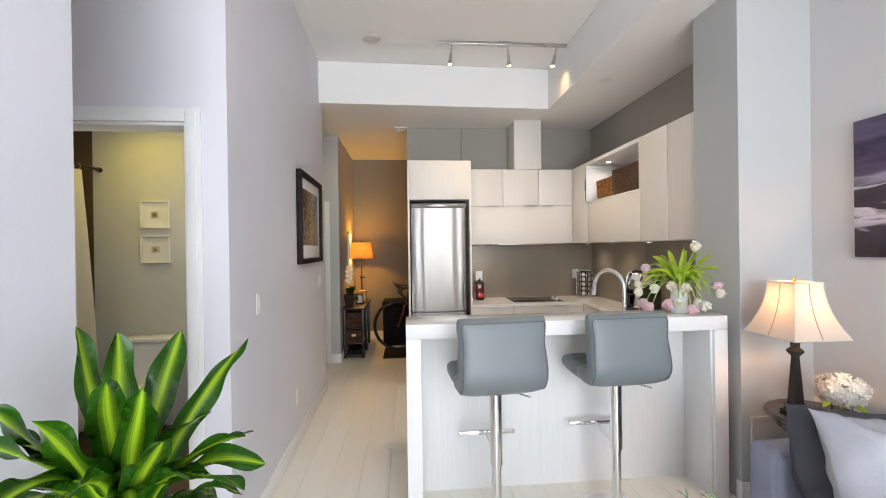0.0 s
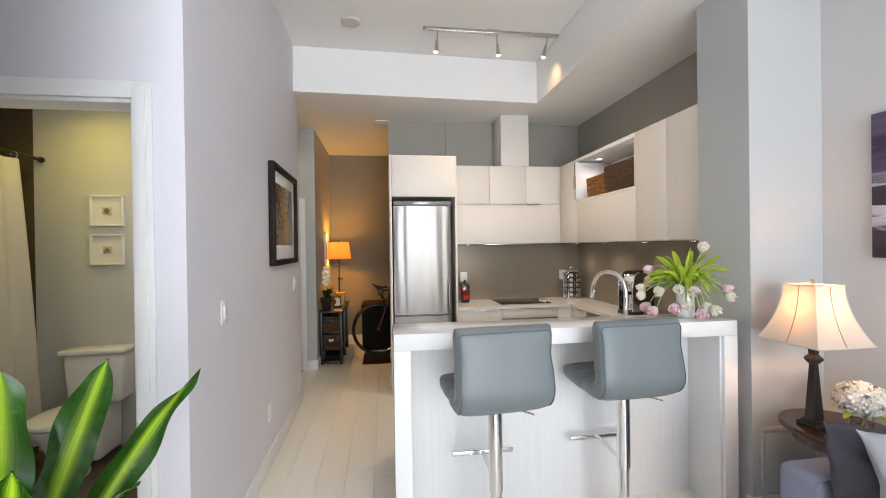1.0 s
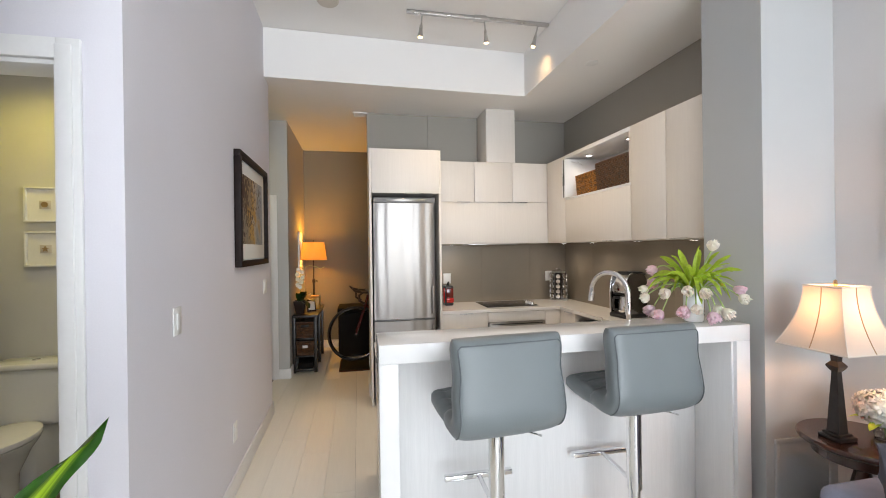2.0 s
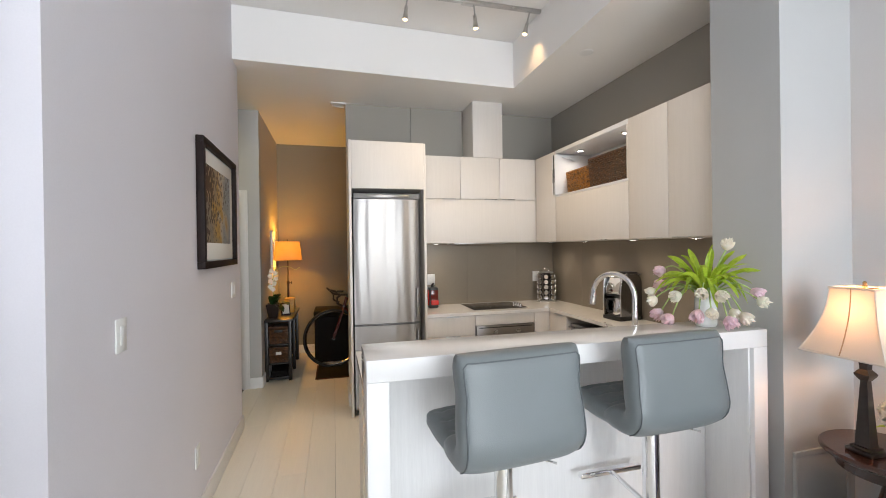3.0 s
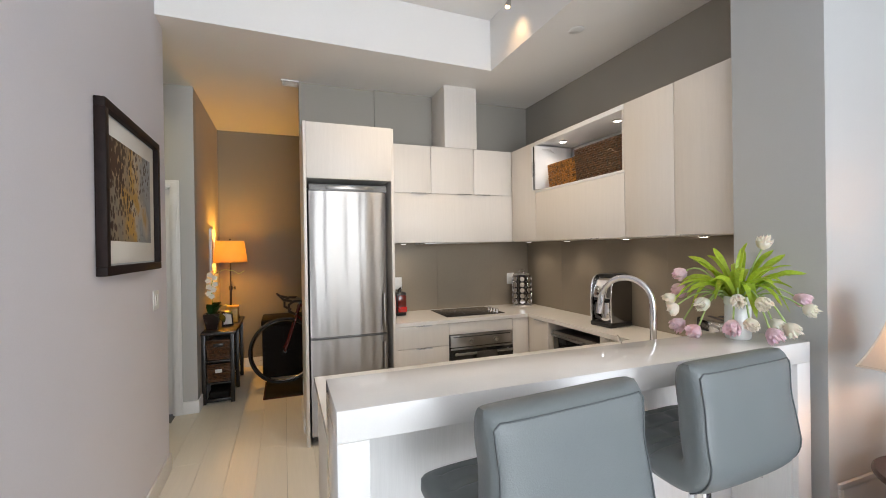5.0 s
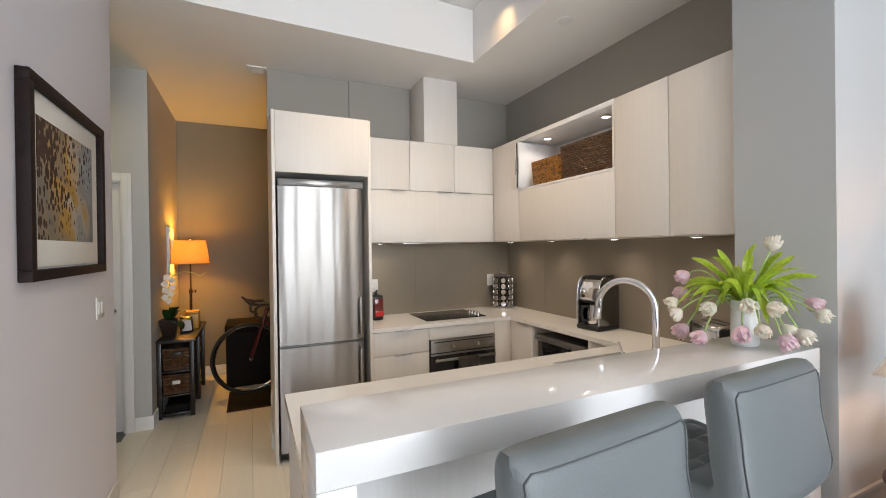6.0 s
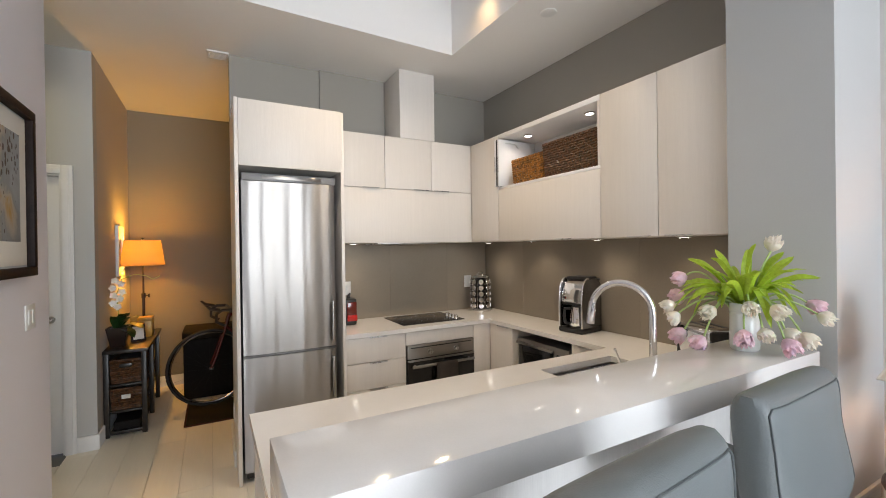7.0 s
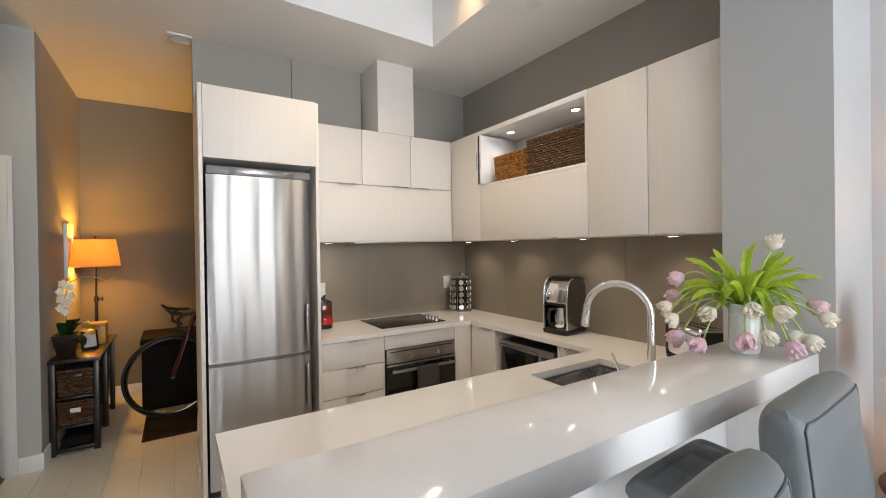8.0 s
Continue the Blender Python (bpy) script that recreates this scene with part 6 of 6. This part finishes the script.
_fl2 = thing("hall_lamp", (-0.545, 7.72, 0.70), "lit dark bronze lamp with a burlap drum shade", "lamp")
part("base", lathe(bmesh.new(), ((0, 0), (0.085, 0), (0.09, 0.008), (0.08, 0.018), (0.02, 0.03), (0.014, 0.05)), 36), BRONZE, _fl2)
part("pole", tube(tube(bmesh.new(), [(0, 0, 0.02), (0, 0, 0.36)], 0.013, 12), [(0, 0, 0.35), (0, 0, 0.90)], 0.0085, 12), BRONZE, _fl2)
part("knob", tube(tube(bmesh.new(), [(0, 0, 0.355), (0.05, -0.01, 0.355)], 0.005, 8), [(0.045, -0.01, 0.338), (0.045, -0.01, 0.372)], 0.007, 8), BRONZE, _fl2)
part("collar", lathe(bmesh.new(), ((0.014, 0.33), (0.019, 0.335), (0.019, 0.375), (0.012, 0.382)), 20), BRONZE, _fl2)
_hs = part("shade", lathe(bmesh.new(), ((0.182, 0.655), (0.1685, 0.77), (0.150, 0.90)), 56), SHADE_WARM, _fl2, "burlap drum shade lit from inside")
for _r, _z in ((0.182, 0.655), (0.150, 0.90)):
    part("trim", tube(bmesh.new(), [(_r * math.cos(a), _r * math.sin(a), _z) for a in [2 * math.pi * k / 48 for k in range(48)]], 0.003, 6, close=True), BRASS, _hs)
part("finial", lathe(bmesh.new(), ((0.004, 0.88), (0.004, 0.91), (0.011, 0.915), (0.009, 0.928), (0, 0.932)), 14), BRONZE, _fl2)

_or = thing("orchid_pot", (-0.645, 7.06, 0.70), "white orchid in a dark flared pot on the console", "potted orchid")
part("pot", square_rings(bmesh.new(), ((0.045, 0.0), (0.048, 0.004), (0.074, 0.16), (0.068, 0.16), (0.06, 0.12), (0.0, 0.12))), POT_DARK, _or, "dark flared square pot")
part("stem", tube(bmesh.new(), [(0.01, 0.0, 0.12), (0.0, 0.01, 0.30), (-0.005, 0.0, 0.44), (0.03, -0.01, 0.56), (0.12, -0.02, 0.60), (0.20, -0.02, 0.585), (0.25, -0.01, 0.55), (0.30, 0, 0.58)], 0.0035, 8), TULIP_STEM, _or)
for _k, (_dx, _dz) in enumerate(((0.15, 0.22), (0.19, 0.13), (0.12, 0.05), (0.02, 0.24), (0.08, 0.26))):
    part("leaf", blade(bmesh.new(), (0.0, 0.0, 0.13), (_dx, -0.07 - 0.04 * (_k % 2), _dz + 0.02), 0.05, 0.15, 0.15, 10), ORCHID_LEAF, _or, "broad dark green orchid leaf")
for _k, (_fx, _fz) in enumerate(((-0.01, 0.55), (0.03, 0.52), (-0.025, 0.49), (0.035, 0.455), (-0.02, 0.43), (0.02, 0.40), (-0.025, 0.365), (0.005, 0.335))):
    _bm = bmesh.new()
    for _j in range(5):
        _a = 2 * math.pi * _j / 5 + 0.3 * _k
        _c = Vector((_fx + 0.015 * math.cos(_a), -0.035 - 0.004 * (_k % 3), _fz + 0.015 * math.sin(_a)))
        _hub = _bm.verts.new(_c + Vector((0, 0.004, 0)))
        _ring = [_bm.verts.new(_c + Vector((0.016 * math.cos(b_) * math.cos(_a) - 0.012 * math.sin(b_) * math.sin(_a), -0.005 * math.cos(b_) ** 2, 0.016 * math.cos(b_) * math.sin(_a) + 0.012 * math.sin(b_) * math.cos(_a)))) for b_ in [2 * math.pi * i / 10 for i in range(10)]]
        for _i in range(10):
            _bm.faces.new((_hub, _ring[_i], _ring[(_i + 1) % 10]))
    part("flower", _bm, PETAL_SNOW, _or, "white orchid flower")
_ph = thing("photo_frame", (-0.52, 7.18, 0.70), "small black photo frame standing on the console", "photo frame", turn=22)
part("frame", box(bmesh.new(), (-0.055, -0.008, 0.0), (0.055, 0.006, 0.15), 0.003), BLACK_FRAME, _ph).matrix_local = pose(0, 0, 0.002, -14, 0, 0)
part("photo", box(bmesh.new(), (-0.04, -0.0105, 0.018), (0.04, -0.0085, 0.132), 0.0005), PAPER, _ph).matrix_local = pose(0, 0, 0.002, -14, 0, 0)
_yb = thing("amber_box", (-0.50, 7.46, 0.70), "amber wooden box on the console", "box")
part("box_body", box(bmesh.new(), (-0.055, -0.07, 0.0), (0.055, 0.07, 0.15), 0.004), AMBER_BOX, _yb)
part("lid", box(bmesh.new(), (-0.058, -0.073, 0.151), (0.058, 0.073, 0.178), 0.004), AMBER_BOX, _yb)
_wf = thing("wall_frame", (HX + 0.001, 7.60, 1.50), "slim white picture frame on the entry wall", "framed picture")
_bm = bmesh.new()
for _lo, _hi in (((0, -0.13, 0.215), (0.025, 0.13, 0.235)), ((0, -0.13, -0.235), (0.025, 0.13, -0.215)), ((0, -0.13, -0.215), (0.025, -0.11, 0.215)), ((0, 0.11, -0.215), (0.025, 0.13, 0.215))):
    box(_bm, _lo, _hi, 0.002)
part("frame", _bm, TRIM, _wf)
# Print takes the dimmed wall colour to hold down the lamp's glare.
part("picture", box(bmesh.new(), (0, -0.109, -0.214), (0.008, 0.109, 0.214)), ENTRY_PAINT, _wf, "plain print in the dimmed wall colour")
_lk = thing("wall_switch_box", (HX + 0.001, 7.92, 1.52), "small dark intercom on the entry wall", "intercom")
part("body", box(bmesh.new(), (0, -0.03, -0.05), (0.02, 0.03, 0.05), 0.004), BRASS, _lk)

# bicycle, mostly behind the fridge wall
_bk = thing("bicycle", (0.03, 7.27, 0.0), "road bicycle with dark red frame parked in the entry hall", "bicycle", turn=6)


def wheel(cx, steer):
    w = part("wheel", tube(bmesh.new(), [(0.355 * math.cos(a), 0, 0.355 * math.sin(a)) for a in [2 * math.pi * k / 64 for k in range(64)]], 0.013, 10, close=True), RUBBER, _bk, "narrow road bike wheel")
    w.matrix_local = pose(cx, 0, 0.372, 0, 0, steer)
    part("rim", tube(bmesh.new(), [(0.333 * math.cos(a), 0, 0.333 * math.sin(a)) for a in [2 * math.pi * k / 64 for k in range(64)]], 0.011, 8, close=True), ALLOY, w)
    part("hub", tube(bmesh.new(), [(0, -0.05, 0), (0, 0.05, 0)], 0.018, 14), ALLOY, w)
    bm = bmesh.new()
    for k in range(20):
        a = 2 * math.pi * k / 20
        s = 0.03 if k % 2 else -0.03
        tube(bm, [(0.016 * math.cos(a + 0.9), s, 0.016 * math.sin(a + 0.9)), (0.328 * math.cos(a), 0, 0.328 * math.sin(a))], 0.0005, 4)
    part("spokes", bm, RUBBER, w)


wheel(0.0, 0)
wheel(1.0, 0)
part("fork", tube(tube(bmesh.new(), [(0, -0.055, 0.372), (0.05, -0.055, 0.50), (0.13, -0.04, 0.74)], 0.012, 10), [(0, 0.055, 0.372), (0.05, 0.055, 0.50), (0.13, 0.04, 0.74)], 0.012, 10), RED_PAINT, _bk, "dark red fork")
_bm = tube(bmesh.new(), [(0.125, 0, 0.72), (0.17, 0, 0.88)], 0.019, 12)
for _p, _q in (((0.165, 0, 0.86), (0.70, 0, 0.86)), ((0.135, 0, 0.75), (0.58, 0, 0.30)), ((0.58, 0, 0.30), (0.72, 0, 0.92)), ((0.58, 0, 0.30), (1.0, 0, 0.372)), ((0.71, 0, 0.85), (1.0, 0, 0.372))):
    tube(_bm, [_p, _q], 0.016, 12)
part("frame", _bm, RED_PAINT, _bk, "dark red tube frame")
part("handlebar", tube(tube(tube(bmesh.new(), [(0.17, -0.21, 0.93), (0.17, 0.21, 0.93)], 0.0135, 10), [(0.17, -0.21, 0.93), (0.08, -0.21, 0.935), (0.03, -0.21, 0.90), (0.03, -0.21, 0.83), (0.10, -0.21, 0.79)], 0.0145, 10), [(0.17, 0.21, 0.93), (0.08, 0.21, 0.935), (0.03, 0.21, 0.90), (0.03, 0.21, 0.83), (0.10, 0.21, 0.79)], 0.0145, 10), BLACK_PLASTIC, _bk, "black taped drop bar")
part("stem", tube(bmesh.new(), [(0.17, 0, 0.86), (0.19, 0, 0.93), (0.17, 0, 0.93)], 0.014, 10), BLACK_PLASTIC, _bk)
for _y in (-0.21, 0.21):
    part("brake_lever", tube(bmesh.new(), [(0.06, _y, 0.935), (-0.02, _y, 0.955), (-0.05, _y, 0.985), (-0.06, _y, 0.99)], [0.016, 0.015, 0.01, 0.006], 8), BLACK_PLASTIC, _bk)
part("saddle", prism(bmesh.new(), ((0.60, -0.02), (0.72, -0.03), (0.86, -0.075), (0.86, 0.075), (0.72, 0.03), (0.60, 0.02)), "z", 0.92, 0.96, 0.012), BLACK_PLASTIC, _bk)
part("crank", tube(lathe(bmesh.new(), ((0, -0.004), (0.09, -0.004), (0.09, 0.004), (0, 0.004)), 36), [(0, 0, 0.0), (0.05, 0.16, 0.03)], 0.009, 8), ALLOY, _bk).matrix_local = pose(0.58, -0.05, 0.30, 90, 0, 0)

_bc = thing("storage_chest", (0.21, 7.80, 0.0), "black leatherette storage chest against the entry wall", "chest")
part("body", box(bmesh.new(), (-0.42, -0.24, 0.0), (0.42, 0.24, 0.60), 0.012, 3), BOX_DARK, _bc)
part("lid", box(bmesh.new(), (-0.43, -0.25, 0.602), (0.43, 0.25, 0.68), 0.02, 3), BOX_DARK, _bc)
_dm = thing("door_mat", (0.36, 7.10, 0.0), "dark door mat with a red edge on the hall floor", "door mat")
part("mat_surface", box(bmesh.new(), (-0.52, -0.29, 0.001), (0.52, 0.29, 0.016), 0.005), BOX_DARK, _dm)
part("border", box(box(bmesh.new(), (-0.535, -0.302, 0.001), (0.535, -0.290, 0.012), 0.003), (-0.535, -0.290, 0.001), (-0.521, 0.29, 0.012), 0.003), MAT_RED, _dm, "dark red woven edge")

# ---- bathroom ----
_to2 = thing("toilet", (-1.985, 4.868, 0.0), "white two-piece porcelain toilet", "toilet")
_tk2 = part("tank", box(bmesh.new(), (-0.205, -0.215, 0.40), (0.205, -0.02, 0.760), 0.03, 4), PORCELAIN, _to2)
for _v in _tk2.data.vertices:
    _f = 0.86 + 0.14 * (_v.co.z - 0.40) / 0.335
    _v.co.x *= _f
_lid = part("tank_lid", box(bmesh.new(), (-0.222, -0.235, 0.762), (0.222, -0.012, 0.800), 0.014, 3), PORCELAIN, _to2)
part("flush_button", lathe(bmesh.new(), ((0.022, 0.800), (0.022, 0.807), (0.018, 0.810), (0, 0.810)), 20, (0.0, -0.12, 0)), CHROME, _lid, "chrome flush button")
_bm = bmesh.new()
lathe(_bm, ((0.0, 0.0), (0.55, 0.0), (0.56, 0.02), (0.50, 0.10), (0.52, 0.20), (0.80, 0.33), (0.98, 0.385), (1.0, 0.40), (0.8, 0.40), (0.6, 0.30), (0, 0.25)), 40, (0, -0.46, 0), 0.185, 0.25)
box(_bm, (-0.10, -0.32, 0.02), (0.10, -0.03, 0.39), 0.04, 4)
part("bowl", _bm, PORCELAIN, _to2)
part("seat_lid", lathe(bmesh.new(), ((0.0, 0.445), (0.80, 0.443), (0.98, 0.434), (1.0, 0.420), (0.98, 0.405), (0.0, 0.405)), 44, (0, -0.455, 0), 0.19, 0.255), PORCELAIN, _to2, "closed white seat lid")
_cu = thing("shower_curtain", (-2.44, 4.0, 0.0), "cream shower curtain hanging from a rod", "shower curtain")
_bm = bmesh.new()
_cols = []
for _k in range(121):
    _u = _k / 120
    _col = []
    for _j in range(13):
        _v = _j / 12
        _z = 2.17 - 2.03 * _v
        _y = 0.66 - 1.35 * _u + 0.02 * _v
        _x = 0.035 * (0.5 + 0.7 * _v) * math.sin(46 * _u + 1.2 * math.sin(9 * _u)) + 0.10 * _v * (1 - 0.5 * _u) + 0.012 * math.sin(3 * _v + 20 * _u)
        _col.append(_bm.verts.new((_x, _y, _z)))
    _cols.append(_col)
for _a, _b in zip(_cols, _cols[1:]):
    for _j in range(12):
        _bm.faces.new((_a[_j], _b[_j], _b[_j + 1], _a[_j + 1]))
part("cloth", _bm, CURTAIN, _cu)
for _k in range(9):
    part("ring", tube(bmesh.new(), [(0.022 * math.cos(a), 0.0, 2.195 + 0.026 * math.sin(a)) for a in [2 * math.pi * k / 14 for k in range(14)]], 0.003, 6, close=True), CHROME, _cu).location = (0, 0.62 - 0.15 * _k, 0)
_rd = thing("shower_rod", (-2.44, 4.0, 2.21), "dark bronze shower curtain rod", "curtain rod")
part("rod", tube(bmesh.new(), [(0, -0.78, 0), (0, 0.868, 0)], 0.0125, 14), BRONZE, _rd)
part("flange", tube(bmesh.new(), [(0, 0.85, 0), (0, 0.868, 0)], 0.021, 20), BRONZE, _rd)
_tu = thing("bathtub", (-2.86, 4.04, 0.0), "white bathtub behind the shower curtain", "bathtub")
part("tub", box(bmesh.new(), (-0.335, -0.80, 0.0), (0.33, 0.82, 0.50), 0.04, 4), PORCELAIN, _tu)
for _z, _w in ((1.823, 0), (1.523, 1)):
    _ff = thing("small_frame", (-1.99, 4.869, _z), "small white shadow-box frame with a star ornament", "framed picture", "pair of frames above the toilet")
    _bm = bmesh.new()
    for _lo, _hi in (((-0.118, -0.03, 0.106), (0.118, 0, 0.118)), ((-0.118, -0.03, -0.118), (0.118, 0, -0.106)), ((-0.118, -0.03, -0.106), (-0.106, 0, 0.106)), ((0.106, -0.03, -0.106), (0.118, 0, 0.106))):
        box(_bm, _lo, _hi, 0.002)
    part("frame", _bm, TRIM, _ff)
    part("mount", box(bmesh.new(), (-0.105, -0.012, -0.105), (0.105, -0.001, 0.105)), PAPER, _ff)
    part("card", box(bmesh.new(), (-0.034, -0.016, -0.028), (0.034, -0.013, 0.028), 0.001), CREAM_CLOTH, _ff)
    _star = [((0.022 if k % 2 == 0 else 0.009) * math.sin(math.pi * k / 5), (0.022 if k % 2 == 0 else 0.009) * math.cos(math.pi * k / 5)) for k in range(10)] if _w else [(0.019 * math.sin(2 * math.pi * k / 14), 0.019 * math.cos(2 * math.pi * k / 14)) for k in range(14)]
    part("ornament", prism(bmesh.new(), _star, "y", -0.024, -0.017), BRASS, _ff, "small bronze star" if _w else "small bronze disc")
_tp = thing("toilet_paper", (LEFT - 0.23, 4.35, 0.66), "white toilet roll on a chrome wall holder", "toilet paper")
part("roll", tube(bmesh.new(), [(-0.0, -0.055, 0), (0.0, 0.055, 0)], 0.05, 24), PAPER, _tp)
part("holder", tube(bmesh.new(), [(0.065, 0.075, 0.0), (0.0, 0.075, 0.0), (0, -0.07, 0)], 0.007, 10), CHROME, _tp)
_sc = thing("waste_bin", (-1.50, 4.62, -0.004), "small black waste bin beside the toilet", "waste bin")
part("bin", lathe(bmesh.new(), ((0, 0), (0.09, 0), (0.105, 0.24), (0.1, 0.24), (0.086, 0.01), (0, 0.01)), 30), BLACK_PLASTIC, _sc)

# Fixtures added for the two assumed downlights, both out of view.
puck((-2.0, 4.42, 2.6995), "assumed unseen downlight in the bathroom ceiling", "ceiling downlights")
puck((-1.30, 6.15, LOW - 0.0005), "assumed unseen downlight in the side passage ceiling", "ceiling downlights")
# Invented sconce that carries the bathroom fill lamp, out of view.
_vs = thing("added_wall_sconce", (LEFT - 0.161, 4.10, 1.95), "added lit nickel sconce on the bathroom wall, out of view", "wall lamp")
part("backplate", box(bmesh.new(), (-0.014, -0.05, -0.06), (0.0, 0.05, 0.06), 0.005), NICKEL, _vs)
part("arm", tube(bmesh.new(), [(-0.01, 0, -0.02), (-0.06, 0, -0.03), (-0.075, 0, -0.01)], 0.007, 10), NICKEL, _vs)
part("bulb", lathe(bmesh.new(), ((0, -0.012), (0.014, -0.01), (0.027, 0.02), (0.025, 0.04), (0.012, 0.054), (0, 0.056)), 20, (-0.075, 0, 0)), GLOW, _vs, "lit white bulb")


# ---- floor planks and backsplash panels ----
_fl = tagged(part("floor", box(bmesh.new(), (-2.05, -2.7, -FLOOR_T - 0.002), (RIGHT + 0.1, 8.25, -FLOOR_T)), EDGE), "pale oak plank floor", "floor", kind="structure")
_rng = random.Random(4)
_meshes = {}
_pw, _lens = 0.188, (1.2, 1.5, 1.8)
_x = -0.9
_k = 0
while _x < RIGHT:
    _y = -2.7 - _rng.random() * 1.2
    while _y < 8.20:
        _len = _rng.choice(_lens)
        _y1 = min(_y + _len, 8.20)
        _y0 = max(_y, -2.7)
        if _y1 - _y0 > 0.05:
            _key = round(_y1 - _y0, 3)
            if _key not in _meshes:
                _meshes[_key] = finish("plank", box(bmesh.new(), (0.0006, 0.0006, -FLOOR_T), (_pw - 0.0006, _y1 - _y0 - 0.0006, 0.0), 0.0012, 1), PLANK)
            _p = new("plank", _meshes[_key])
            _p.location, _p.parent = (_x, _y0, 0), _fl
        _y += _len
    _x += _pw
for _yy in (2.19, 5.62):
    for _j in range(3):
        _p = new("plank", finish("plank", box(bmesh.new(), (-2.04, 0.0006 + 0.188 * _j * 1.6, -FLOOR_T), (-0.902, 0.188 * 1.6 * (_j + 1) - 0.0006, 0.0), 0.0012, 1), PLANK))
        _p.location, _p.parent = (0, _yy, 0), _fl
_bs = tagged(part("backsplash", box(box(bmesh.new(), (0.886, BACK - 0.003, WT), (RIGHT, BACK, UP_LO)), (RIGHT - 0.003, 3.692, WT), (RIGHT, BACK - 0.003, UP_LO)), EDGE), "taupe glass panel backsplash", "backsplash", kind="structure")
for _a, _b in ((0.887, 1.49), (1.49, 2.09), (2.09, RIGHT - 0.008)):
    part("tile", box(bmesh.new(), (_a + 0.0003, BACK - 0.007, WT + 0.001), (_b - 0.0003, BACK - 0.0032, UP_LO), 0.0005, 1), SPLASH, _bs)
for _a, _b in ((5.67, BACK - 0.008), (5.07, 5.67), (4.47, 5.07), (3.87, 4.47), (3.693, 3.87)):
    part("tile", box(bmesh.new(), (RIGHT - 0.007, _a + 0.0003, WT + 0.001), (RIGHT - 0.0032, _b - 0.0003, UP_LO), 0.0005, 1), SPLASH, _bs)
